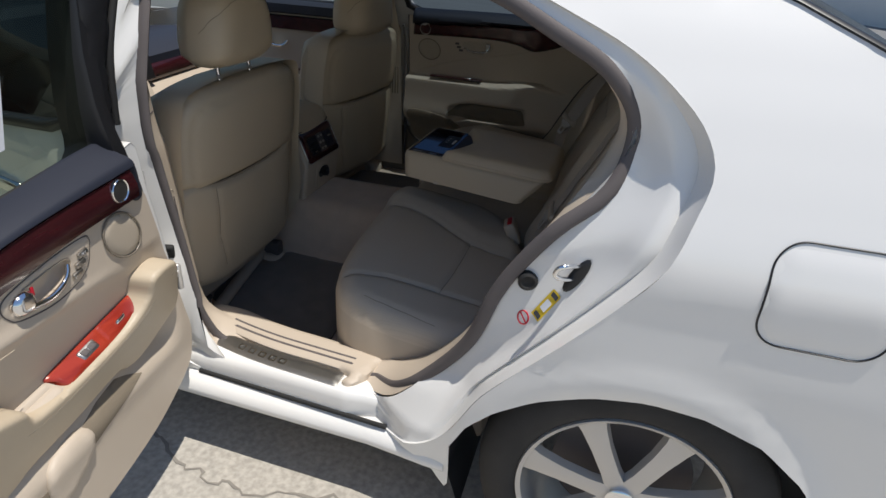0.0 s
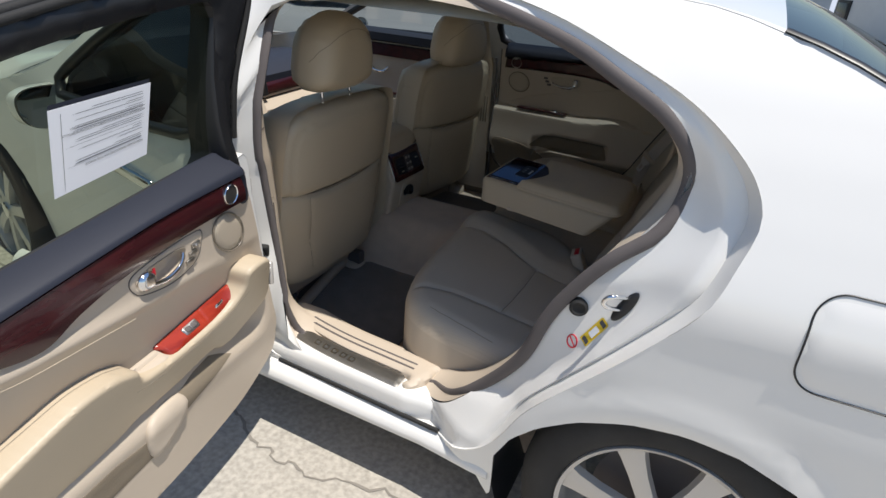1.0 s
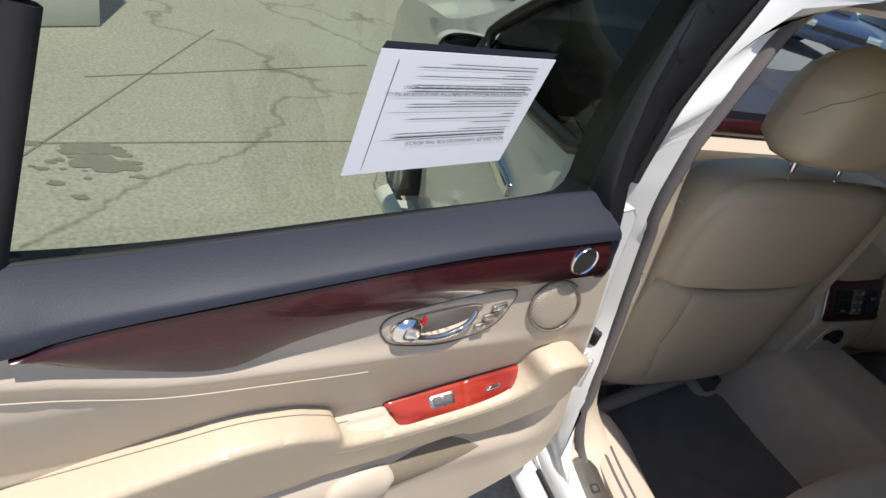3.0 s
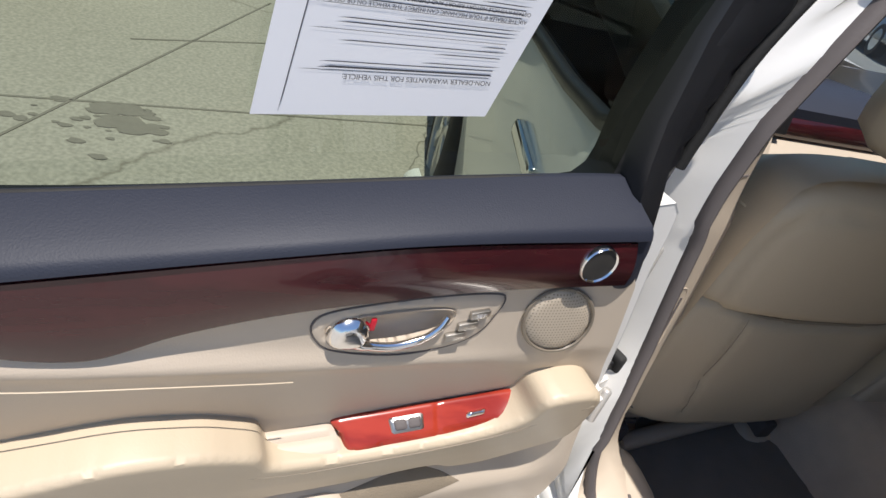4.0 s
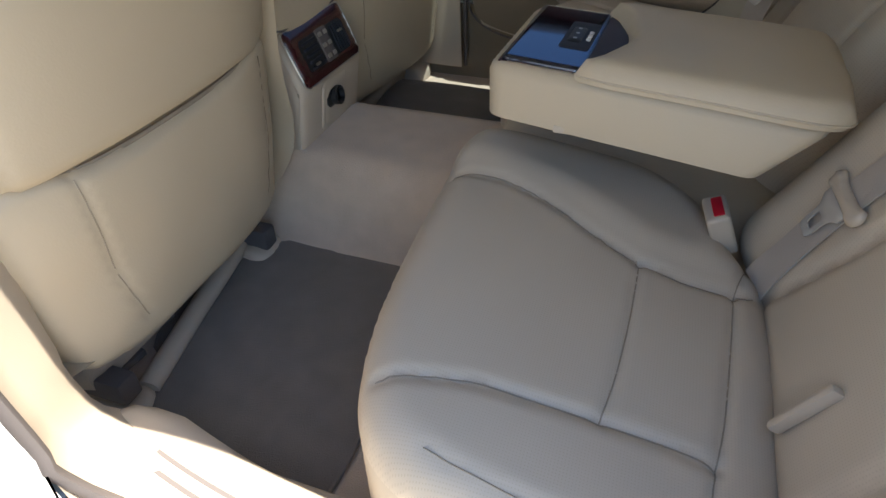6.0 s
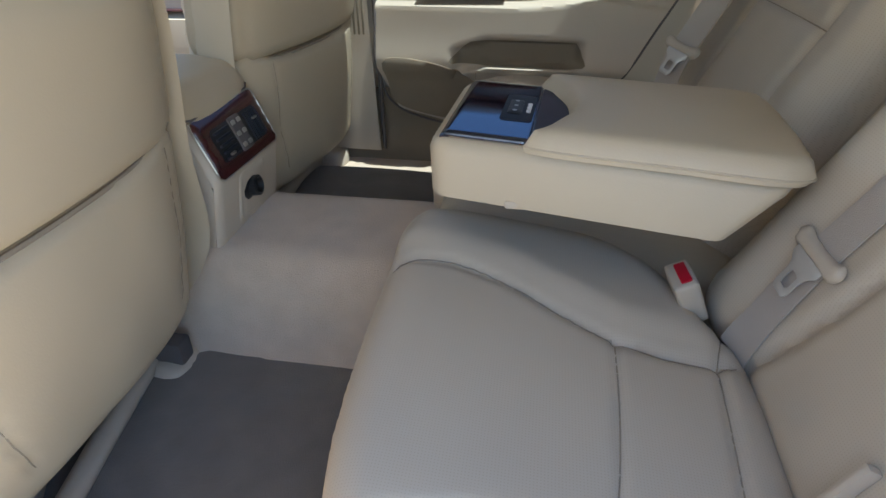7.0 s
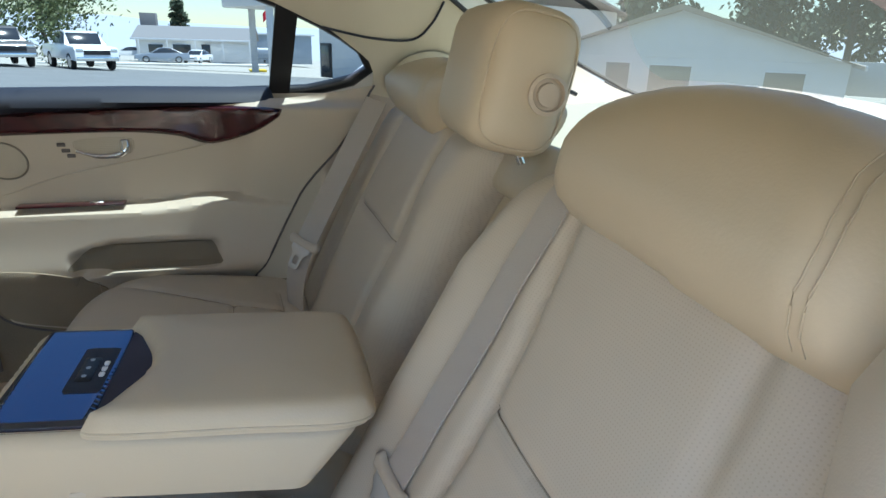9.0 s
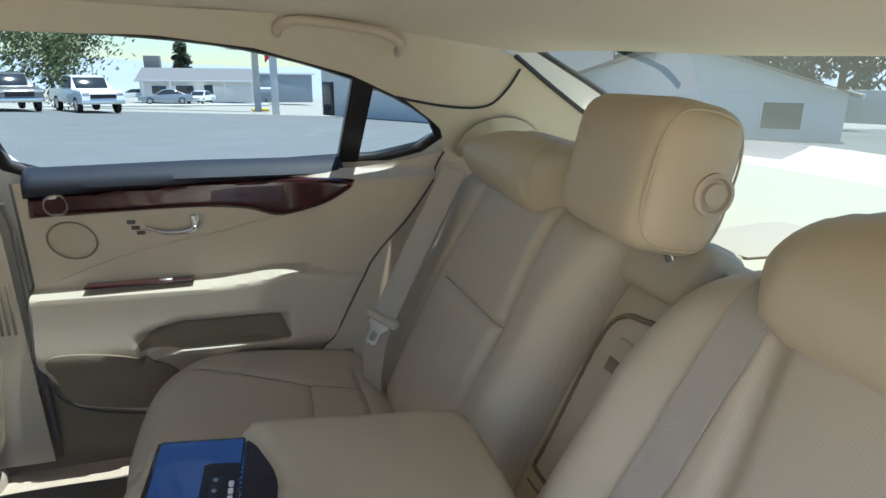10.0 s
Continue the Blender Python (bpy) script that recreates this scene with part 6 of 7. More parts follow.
part("rim_stitching", tube([dr(u, z, 0.0228 + 0.03 * max(0.0, u - 0.45) + 0.28 * (z - 0.675)) for u, z in smooth([(0.034, 0.732), (0.08, 0.704), (0.15, 0.668), (0.23, 0.648), (0.309, 0.638), (0.40, 0.630), (0.461, 0.640), (0.55, 0.668), (0.65, 0.660), (0.80, 0.62)], 8, False)], 0.0009, sides=5, up=(1, 0, 0)), SEAMC, door)


def sw_at(p, q, lift):
    """A place on the switch panel: p along it from its free end, q from the door towards the rim, both in metres."""
    t, k = p / 0.25, q / 0.045
    u0, z0, w0 = 0.358 - 0.256 * t, 0.672 + 0.040 * t, -0.032 + 0.012 * t
    u1, z1, w1 = 0.338 - 0.215 * t, 0.650 + 0.022 * t + 0.024 * t ** 4, 0.003 + 0.004 * t
    return dr(u0 + (u1 - u0) * k, z0 + (z1 - z0) * k + lift * 0.8, w0 + (w1 - w0) * k + lift * 0.6)


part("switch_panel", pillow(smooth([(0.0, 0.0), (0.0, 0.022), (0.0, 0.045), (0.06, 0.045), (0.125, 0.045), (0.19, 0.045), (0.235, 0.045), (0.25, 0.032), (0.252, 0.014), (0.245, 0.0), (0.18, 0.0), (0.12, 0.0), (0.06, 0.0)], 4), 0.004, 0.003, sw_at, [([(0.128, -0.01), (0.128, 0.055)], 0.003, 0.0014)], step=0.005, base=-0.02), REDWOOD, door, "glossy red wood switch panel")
part("window_switch", pillow(rect(0.062, 0.012, 0.108, 0.033, 0.003), 0.0065, 0.002, sw_at, step=0.004), STEEL, door, "steel framed window switch")
part("switch_rocker", pillow(rect(0.067, 0.0155, 0.103, 0.0295, 0.002), 0.0085, 0.002, sw_at, [([(0.085, 0.01), (0.085, 0.04)], 0.003, 0.002)], step=0.003), SEAL, door)
part("seat_switch", pillow(rect(0.168, 0.022, 0.196, 0.031, 0.003), 0.009, 0.003, sw_at, step=0.003), CHROME, door, "small chrome lever")
part("pull_cup", pillow(rect(0.0, 0.0, 0.092, 0.045, 0.006), 0.004, 0.003, lambda p, q, w: dr(0.455 - p * 1.05 + q * -0.3, 0.660 - 0.4 * q + 0.06 * p + w, -0.030 + 0.75 * q + w * 0.4), [([(-0.01, 0.018), (0.1, 0.018)], 0.003, 0.002)], step=0.006, base=-0.02), TRIM, door, "beige pull cup")
part("cup_wall", pillow(rect(0.0, 0.0, 0.07, 0.03, 0.006), 0.003, 0.002, lambda p, q, w: dr(0.452 - p, 0.668 + q * 0.9 + 0.1 * p, -0.034 + w), step=0.008), TRIM, door)
# thin brown pads paint the shade in the pocket slots
for loop in ([(0.145, 0.523), (0.175, 0.540), (0.208, 0.552), (0.27, 0.545), (0.332, 0.530), (0.326, 0.474), (0.25, 0.494)], [(0.43, 0.482), (0.52, 0.492), (0.85, 0.475), (0.83, 0.41), (0.52, 0.425), (0.42, 0.432)]):
    part("map_pocket", pillow(loop, 0.003, 0.002, lambda u, z, w: dr(u, z, w + dw(u, z)), step=0.010), POCKET, door, "map pocket slot painted in shade brown")
part("pocket_divider", pillow(smooth([(0.328, 0.533), (0.43, 0.52), (0.425, 0.43), (0.33, 0.47)], 4), 0.012, 0.006, lambda u, z, w: dr(u, z, w + dw(u, z)), step=0.010), TRIM, door)
cu = bpy.data.curves.new("button_text", "FONT")
cu.body, cu.size, cu.align_x, cu.align_y = "SET", 0.0075, "CENTER", "CENTER"
cu.materials.append(PAPERM)
tx = new("button_text", cu)
tx.matrix_world = Matrix.Translation(dr(0.241, 0.874, 0.0100)) @ Matrix((-DE, Vector((0, 0, 1)), DN)).transposed().to_4x4()
tx.parent = door
# painted outer shell and window frame
SHELL = smooth([(0.04, 1.0), (0.0, 0.998), (-0.012, 0.90), (-0.034, 0.78), (-0.055, 0.62), (-0.072, 0.50), (-0.05, 0.40), (0.13, 0.35), (0.45, 0.32), (0.70, 0.335), (0.83, 0.50), (0.95, 0.68), (1.05, 0.85), (1.08, 0.93), (0.8, 0.92), (0.4, 0.93)], 5)
part("shell", pillow(SHELL, 0.10, 0.03, lambda u, z, w: dr(u, z, -0.03 - w), step=0.03), PAINT, door, "white painted door shell")
part("shell_rim", sheet(SHELL, lambda u, z: dr(u, z, -0.031), [LIN * 0.985 + np.array((0.45, 0.65)) * 0.015], 0.03), PAINT, door)
part("door_seal", tube([dr(u, z, -0.022) for u, z in resample(LIN * 1.02 - np.array((0.45, 0.65)) * 0.02, 0.04)], 0.006, closed=True, sides=8, up=(1, 0, 0)), RUBBER, door, "black rubber door seal")


def gl(u, z):
    """The window plane leans inward towards its top."""
    return -0.065 + 0.06 * max(0, z - 1.05)


PANE = smooth([(0.088, 1.005), (0.089, 1.10), (0.078, 1.20), (0.060, 1.30), (0.062, 1.335), (0.08, 1.342), (0.135, 1.338), (0.342, 1.312), (0.5, 1.283), (0.63, 1.25), (0.73, 1.212), (0.84, 1.15), (0.93, 1.06), (0.94, 0.95), (0.85, 0.925), (0.66, 0.928), (0.39, 0.955), (0.15, 0.98)], 5)
FRAME = smooth([(0.022, 0.985), (0.012, 1.06), (0.002, 1.18), (-0.040, 1.30), (-0.055, 1.37), (-0.02, 1.395), (0.135, 1.395), (0.342, 1.368), (0.5, 1.338), (0.64, 1.305), (0.76, 1.262), (0.89, 1.19), (1.02, 1.08), (1.05, 0.97), (0.9, 0.90), (0.66, 0.905), (0.39, 0.935), (0.15, 0.955)], 5)
pane = part("window_pane", sheet(PANE, lambda u, z: dr(u, z, gl(u, z)), step=0.06), TINT, door, "green tinted window glass")
pane.visible_shadow = False
part("window_frame", pillow(FRAME, 0.03, 0.012, lambda u, z, w: dr(u, z, gl(u, z) - 0.012 + w), holes=[PANE], step=0.022, base=-0.04), BLACK, door, "black window frame")
for k, (grow, w, r, mt) in enumerate(((1.0, 0.012, 0.008, RUBBER), (1.02, -0.012, 0.010, RUBBER), (1.035, -0.035, 0.008, SEAL))):
    c = np.array((0.45, 1.15))
    line = [p for p in resample(FRAME, 0.03) if p[1] > 1.02]
    line.sort(key=lambda p: math.atan2(p[1] - 1.0, p[0] - 0.45))
    part("frame_seal", tube([dr(*(c + (p - c) * grow), gl(*p) + w) for p in line], r, sides=8, up=(1, 0, 0)), mt, door, "rubber frame seal")
part("window_post", loft([[dr(a, z, w) for a, w in ((u1, -0.08), (u1, w1 - 0.008), (u1 - 0.006, w1), (u0 + 0.005, w1), (u0, w1 - 0.006), (u0, -0.08))] for u0, u1, z, w1 in ((0.016, 0.026, 0.918, -0.022), (0.032, 0.060, 0.972, -0.018), (0.040, 0.082, 1.006, -0.020), (0.050, 0.088, 1.055, -0.026), (0.050, 0.090, 1.10, -0.032), (0.040, 0.084, 1.19, -0.040), (0.0, 0.064, 1.31, -0.044))], False), BLACK, door, "black front post of the door window")
part("frame_flange", loft([[dr(u + a, z, w) for a, w in ((0.0, -0.062), (-0.020, -0.066), (-0.024, -0.090), (0.01, -0.094))] for u, z in smooth([(0.022, 1.004), (0.018, 1.08), (0.012, 1.18), (-0.030, 1.31)], 5, False)], False), BLACK, door, "black flange of the window frame")
part("glass_channel", tube([dr(u, z, gl(u, z) + 0.012) for u, z in smooth([(0.085, 1.019), (0.25, 1.006), (0.39, 0.990), (0.54, 0.973), (0.66, 0.960), (0.9, 0.943)], 6, False)], 0.004, sides=8, up=(1, 0, 0)), RUBBER, door)
part("quarter_post", tube([dr(0.815, 0.95, -0.055), dr(0.77, 1.195, -0.05)], 0.018, sides=8, flat=0.6, up=(1, 0, 0)), BLACK, door, "black post before the quarter light")
# hinges and check strap
for hx, hy, hz in ((-1.150, -0.880, 0.890), (-1.105, -0.868, 0.66)):
    hinge = part("hinge", box((0.034, 0.050, 0.012), pose(hx + 0.008, hy - 0.008, hz + 0.016, 0, 0, 30), 0.004), PAINT, door, "white door hinge")
    part("hinge_leaf", box((0.010, 0.046, 0.052), pose(hx - 0.012, hy + 0.012, hz, 0, 0, 24), 0.003), PAINT, hinge)
    part("hinge_pin", lathe([(0.0, -0.032), (0.008, -0.031), (0.008, 0.030), (0.005, 0.034), (0, 0.035)], pose(hx + 0.012, hy + 0.012, hz), 14), ALLOY, hinge, "grey hinge pin")
part("check_strap", box((0.010, 0.10, 0.018), pose(-1.150, -0.828, 0.682, 12, 0, 10), 0.003), BLACK, door, "black steel check strap")
part("check_bracket", box((0.030, 0.042, 0.036), pose(-1.158, -0.796, 0.694, 12, 0, 20), 0.008, seg=3), RUBBER, door, "black rubber check stop")
part("wire_boot", tube(smooth([(-1.180, -0.830, 0.800), (-1.165, -0.852, 0.802), (-1.158, -0.872, 0.775), (-1.160, -0.892, 0.73)], 8, False), [0.013, 0.0095] * 12 + [0.012], sides=12), RUBBER, door, "ribbed rubber cable boot")

# ---- printed sheet behind the window ----
paper = thing("printed_sheet", "white printed sheet hung upside down inside the door window", "paper")
PC = [(0.490, 1.050), (0.284, 1.074), (0.258, 1.208), (0.477, 1.196)]


def sheet_at(a, b, lift=0.0):
    """a along the sheet from its far edge, b up it, both 0 to 1."""
    p = [Vector(q) for q in PC]
    q = (p[0] * (1 - a) + p[1] * a) * (1 - b) + (p[3] * (1 - a) + p[2] * a) * b
    return dr(q.x, q.y, gl(q.x, q.y) + 0.016 + lift)


part("page", sheet(rect(0, 0, 1, 1), lambda a, b: sheet_at(a, b), step=0.2, thick=0.0006), PAPERM, paper)
random.seed(5)
lines = [(0.30, 0.9, 0.012), (0.335, 0.9, 0.006), (0.36, 0.45, 0.006), (0.42, 0.40, 0.006), (0.46, 0.85, 0.006), (0.49, 0.2, 0.006), (0.56, 0.88, 0.006), (0.585, 0.88, 0.006), (0.61, 0.6, 0.006),
         (0.69, 0.9, 0.006), (0.715, 0.9, 0.007), (0.74, 0.9, 0.006), (0.765, 0.3, 0.006), (0.81, 0.88, 0.006), (0.835, 0.3, 0.006), (0.88, 0.9, 0.006), (0.91, 0.7, 0.006)]
for b, wide, thick in lines:
    part("text_line", sheet(rect(0.97 - wide * 0.86, b, 0.94, b + thick), lambda a, b: sheet_at(a, b, 0.0012), step=0.06), INK, paper)
for b in (0.285, 0.52, 0.655):
    part("rule_line", sheet(rect(0.12, b, 0.94, b + 0.003), lambda a, b: sheet_at(a, b, 0.0012), step=0.06), INK, paper)
part("margin_line", sheet(rect(0.10, 0.02, 0.104, 0.98), lambda a, b: sheet_at(a, b, 0.0012), step=0.1), INK, paper)


def words(text, a0, b0, size, name):
    cu = bpy.data.curves.new(name, "FONT")
    cu.body, cu.size, cu.extrude = text, size, 0.0
    o = sheet_at(a0, b0, 0.0016)
    ex = (Vector(sheet_at(a0 - 0.5, b0)) - Vector(sheet_at(a0, b0))).normalized()
    ey = (Vector(sheet_at(a0, b0 - 0.3)) - Vector(sheet_at(a0, b0))).normalized()
    ez = ex.cross(ey).normalized()
    ob = new(name, cu)
    ob.matrix_world = Matrix.Translation(o) @ Matrix((ex, ez.cross(ex), ez)).transposed().to_4x4()
    cu.materials.append(INK)
    ob.parent = paper
    return ob


words("NON-DEALER WARRANTIES FOR THIS VEHICLE:", 0.93, 0.265, 0.0062, "heading")
words("ASK THE DEALER IF YOUR MECHANIC CAN INSPECT THE VEHICLE ON OR OFF THE LOT.", 0.94, 0.685, 0.0046, "heading")
words("OBTAIN A VEHICLE HISTORY REPORT AND CHECK FOR OPEN SAFETY RECALLS.", 0.94, 0.735, 0.0046, "heading")
part("header_tape", sheet(rect(0.0, 0.97, 1.0, 1.05), lambda a, b: sheet_at(a, b, -0.002), step=0.1), DARK, paper)


# ---- yard, neighbours and distance ----
indoors = set(bpy.data.objects)
STUCCO = material("white_stucco", (0.72, 0.72, 0.70), 0.9, vary=0.1, scale=2, grain=0.5, grain_scale=60)
ROOFING = material("grey_shingle", (0.25, 0.24, 0.24), 0.9, vary=0.25, scale=8, grain=0.5, grain_scale=40)
TANROOF = material("tan_shingle", (0.42, 0.34, 0.25), 0.9, vary=0.2, scale=8, grain=0.5, grain_scale=40)
BLUEWALL = material("blue_grey_metal_wall", (0.32, 0.37, 0.42), 0.6, vary=0.1, scale=2)
PANEGLASS = material("dark_window_glass", (0.03, 0.035, 0.04), 0.08, vary=0.1, spec=0.8)
LEAF = material("olive_leaves", (0.19, 0.22, 0.095), 0.7, vary=0.4, scale=3)
PINE = material("dark_pine_needles", (0.035, 0.055, 0.025), 0.8, vary=0.4, scale=3)
BARK = material("grey_brown_bark", (0.11, 0.085, 0.065), 0.9, vary=0.3, scale=9, grain=0.8, grain_scale=60)
LATTICE = material("brown_lattice", (0.13, 0.10, 0.075), 0.85, vary=0.3, scale=30, grain=0.6, grain_scale=90)
BLOCK = material("white_painted_block", (0.66, 0.65, 0.60), 0.85, vary=0.12, scale=6, grain=0.5, grain_scale=80)
# distance haze is put into the hills' pale blue-grey
HILL = material("haze_coloured_desert_hill", (0.42, 0.45, 0.50), 1.0, vary=0.12, scale=0.01)
CARWHITE = material("white_vehicle_paint", (0.75, 0.75, 0.74), 0.35, vary=0.05, coat=0.6)
CARSILVER = material("silver_vehicle_paint", (0.36, 0.38, 0.40), 0.3, metal=0.5, vary=0.05, coat=0.6)
CARBLUE = material("dark_blue_vehicle_paint", (0.02, 0.03, 0.07), 0.3, vary=0.1, coat=0.8)
CARGREY = material("grey_vehicle_paint", (0.13, 0.12, 0.115), 0.35, vary=0.1, coat=0.6)


def vehicle(name, label, at, yaw, paint, length=4.7, width=1.82, kind="sedan"):
    """A parked vehicle; its length runs along x, nose at -x."""
    v = thing(name, label, "car" if kind != "pickup" else "truck", group="parked vehicles")
    m = pose(at[0], at[1], at[2] if len(at) > 2 else 0, 0, 0, yaw)
    hl, hw = length / 2, width / 2
    if kind == "sedan":
        lower = [(-hl, 0.35), (-hl + 0.02, 0.62), (-hl * 0.9, 0.74), (-hl * 0.42, 0.88), (hl * 0.55, 0.95), (hl * 0.95, 0.93), (hl, 0.70), (hl * 0.98, 0.32)]
        top = [(-hl * 0.42, 0.88), (-hl * 0.12, 1.36), (hl * 0.1, 1.44), (hl * 0.35, 1.40), (hl * 0.72, 0.95)]
        axles, r = (-hl * 0.60, hl * 0.58), 0.33
    else:
        lower = [(-hl, 0.5), (-hl, 0.95), (-hl * 0.93, 1.12), (-hl * 0.45, 1.2), (hl * 0.2, 1.22), (hl * 0.22, 1.18), (hl, 1.18), (hl, 0.55)]
        top = [(-hl * 0.45, 1.2), (-hl * 0.27, 1.80), (-hl * 0.05, 1.88), (hl * 0.15, 1.86), (hl * 0.2, 1.2)]
        axles, r = (-hl * 0.62, hl * 0.58), 0.42

    def solid(prof, w0, w1):
        z0, z1 = min(p[1] for p in prof), max(p[1] for p in prof)
        bm = bmesh.new()
        rings = []
        for s, ins in ((-1, 0.06), (-1, 0.0), (1, 0.0), (1, 0.06)):
            rings.append([bm.verts.new(m @ Vector((x * (1 - ins * 0.3), s * ((w0 + (w1 - w0) * (z - z0) / (z1 - z0)) - (0 if ins == 0 else -0.0) - (0.0 if ins == 0.0 else 0.0)) * (1.0 if ins == 0.0 else 1.02), z - ins * 0.4 * (z > (z0 + z1) / 2)))) for x, z in prof])
        for a, b in zip(rings, rings[1:]):
            n = len(a)
            for k in range(n):
                bm.faces.new((a[k], a[(k + 1) % n], b[(k + 1) % n], b[k]))
        bm.faces.new(rings[0])
        bm.faces.new(rings[-1])
        return bm

    part("body", solid(lower, hw, hw * 0.97), paint, v)
    part("cabin", solid(top, hw * 0.95, hw * 0.72), paint, v)
    tz0, tz1 = top[0][1], max(p[1] for p in top)
    c = np.array(top).mean(0)
    win = [(c[0] + (x - c[0]) * 0.88, tz0 + 0.06 + (z - tz0) * 0.82) for x, z in top]
    part("side_window", solid(win, hw * 0.965, hw * 0.76), PANEGLASS, v)
    ws0, ws1 = top[0], top[1]
    d = Vector((ws1[0] - ws0[0], 0, ws1[1] - ws0[1]))
    part("windscreen", box((0.02, hw * 1.5, d.length * 0.86), m @ Matrix.Translation(((ws0[0] + ws1[0]) / 2 - 0.02, 0, (ws0[1] + ws1[1]) / 2)) @ pose(0, 0, 0, 0, math.degrees(math.atan2(d.x, d.z)), 0), 0.005), PANEGLASS, v)
    for ax in axles:
        for s in (-1, 1):
            wm = m @ Matrix.Translation((ax, s * (hw - 0.09), r)) @ pose(0, 0, 0, -90 * s, 0, 0)
            wh = part("wheel", lathe([(r * 0.62, -0.1), (r * 0.95, -0.11), (r, -0.07), (r, 0.08), (r * 0.95, 0.105), (r * 0.66, 0.11)], wm, 28, caps=False), RUBBER, v)
            part("rim", lathe([(r * 0.68, 0.05), (r * 0.66, 0.10), (r * 0.6, 0.095), (r * 0.3, 0.085), (0, 0.095)], wm, 20, caps=False), ALLOY, wh)
    part("grille", box((0.03, hw * 1.2, 0.2), m @ Matrix.Translation((-hl - 0.005, 0, lower[1][1] - 0.08)), 0.01), BLACK, v)
    for s in (-1, 1):
        part("headlight", box((0.06, 0.32, 0.13), m @ Matrix.Translation((-hl + 0.02, s * hw * 0.78, lower[1][1] + 0.03)), 0.02), CHROME, v)
    part("bumper", box((0.14, width * 0.96, 0.2), m @ Matrix.Translation((-hl + 0.02, 0, 0.42 if kind == "sedan" else 0.58)), 0.04), CHROME if kind == "pickup" else paint, v)
    return v


vehicle("pickup_truck", "white pickup truck parked across the yard", (-8.6, 36.0), 118, CARWHITE, 5.6, 1.98, "pickup")
vehicle("pickup_truck", "dark grey pickup truck parked beside a white one", (-12.0, 35.5), 118, CARGREY, 5.5, 1.95, "pickup")
vehicle("parked_car", "silver sedan parked before a low building", (-8.3, 67.5), 8, CARSILVER, 5.0)
vehicle("parked_car", "white sedan parked by the roadside", (-14.5, 88), 5, CARWHITE, 4.9)
vehicle("parked_car", "small white car parked nose out", (-5.6, 76), 70, CARWHITE, 4.3)
vehicle("parked_car", "white van parked in the distance", (4.5, 112), 60, CARWHITE, 4.6)
vehicle("parked_car", "dark blue sedan parked beyond the driveway", (-10.0, 3.6), 155, CARBLUE, 4.8)
vehicle("parked_car", "white car parked beside a dark one", (-12.2, 1.0), 150, CARWHITE, 4.6)
vehicle("parked_car", "dark car parked across the aisle", (-11.2, 12.3), 150, CARBLUE, 4.7)
vehicle("parked_car", "silver car parked across the aisle", (-10.4, 15.6), 150, CARSILVER, 4.6)


def house(name, label, x0, y0, wide, deep, high, ridge, yaw, wall, roof, windows, door=None, gable_front=False):
    """A low building: its front runs along x from the corner, its depth along y."""
    h = thing(name, label, "building", kind="")
    m = pose(x0, y0, 0, 0, 0, yaw)
    part("wall", box((wide, deep, high), m @ Matrix.Translation((wide / 2, deep / 2, high / 2)), 0.02), wall, h)
    e = 0.5
    bm = bmesh.new()
    if gable_front:
        pr = [(-e, high - 0.1), (wide / 2, ridge), (wide + e, high - 0.1), (wide / 2, ridge - 0.25)]
        rows = [[bm.verts.new(m @ Vector((a, y, b))) for a, b in pr] for y in (-e, deep + e)]
        tri = bmesh.new()
        for y in (0.0, 0.02):
            tri.faces.new([tri.verts.new(m @ Vector(p)) for p in ((0, y, high), (wide, y, high), (wide / 2, y, ridge - 0.2))])
        part("gable", tri, wall, h, smooth=False)
    else:
        pr = [(-e, high - 0.15), (deep / 2, ridge), (deep + e, high - 0.15), (deep / 2, ridge - 0.3)]
        rows = [[bm.verts.new(m @ Vector((x, a, b))) for a, b in pr] for x in (-e, wide + e)]
    a, b = rows
    for k in range(4):
        bm.faces.new((a[k], a[(k + 1) % 4], b[(k + 1) % 4], b[k]))
    bm.faces.new(a)
    bm.faces.new(b)
    part("roof", bm, roof, h, smooth=False)
    part("fascia", box((wide + 2 * e, 0.08, 0.22), m @ Matrix.Translation((wide / 2, -e, high - 0.12)), 0.01) if not gable_front else box((0.1, deep, 0.2), m @ Matrix.Translation((wide + e, deep / 2, high - 0.12)), 0.01), CARWHITE, h)
    for wx, wz, ww, wh in windows:
        w = part("window", box((ww, 0.08, wh), m @ Matrix.Translation((wx, -0.02, wz)), 0.01), CARWHITE, h)
        part("pane", box((ww - 0.14, 0.06, wh - 0.14), m @ Matrix.Translation((wx, -0.05, wz)), 0.005), PANEGLASS, w)
    if door:
        w = part("door", box((door[1], 0.08, 2.1), m @ Matrix.Translation((door[0], -0.03, 1.05)), 0.01), BLACK, h)
        part("pane", box((door[1] - 0.25, 0.06, 1.6), m @ Matrix.Translation((door[0], -0.06, 1.15)), 0.005), PANEGLASS, w)
    return h


hs = house("low_building", "low white building with a grey shingle roof", -13.0, 84, 13.5, 9, 2.7, 4.2, -4, STUCCO, ROOFING, [(2.2, 1.5, 1.8, 1.1), (5.2, 1.5, 2.2, 1.2)], (8.0, 1.0))
part("cooler_box", box((1.9, 1.9, 2.2), pose(-12.0, 90, 4.6), 0.05), ROOFING, hs, "dark rooftop cooler box")
for k in range(5):
    part("porch_post", box((0.12, 0.12, 2.5), pose(-12.6 + 3.2 * k, 83.2 - 0.2 * k, 1.25), 0.01), CARWHITE, hs)
house("blue_building", "blue-grey flat metal building behind the low house", -4.0, 104, 14, 10, 4.6, 4.7, 0, BLUEWALL, BLUEWALL, [(3, 2.4, 1.5, 1)])
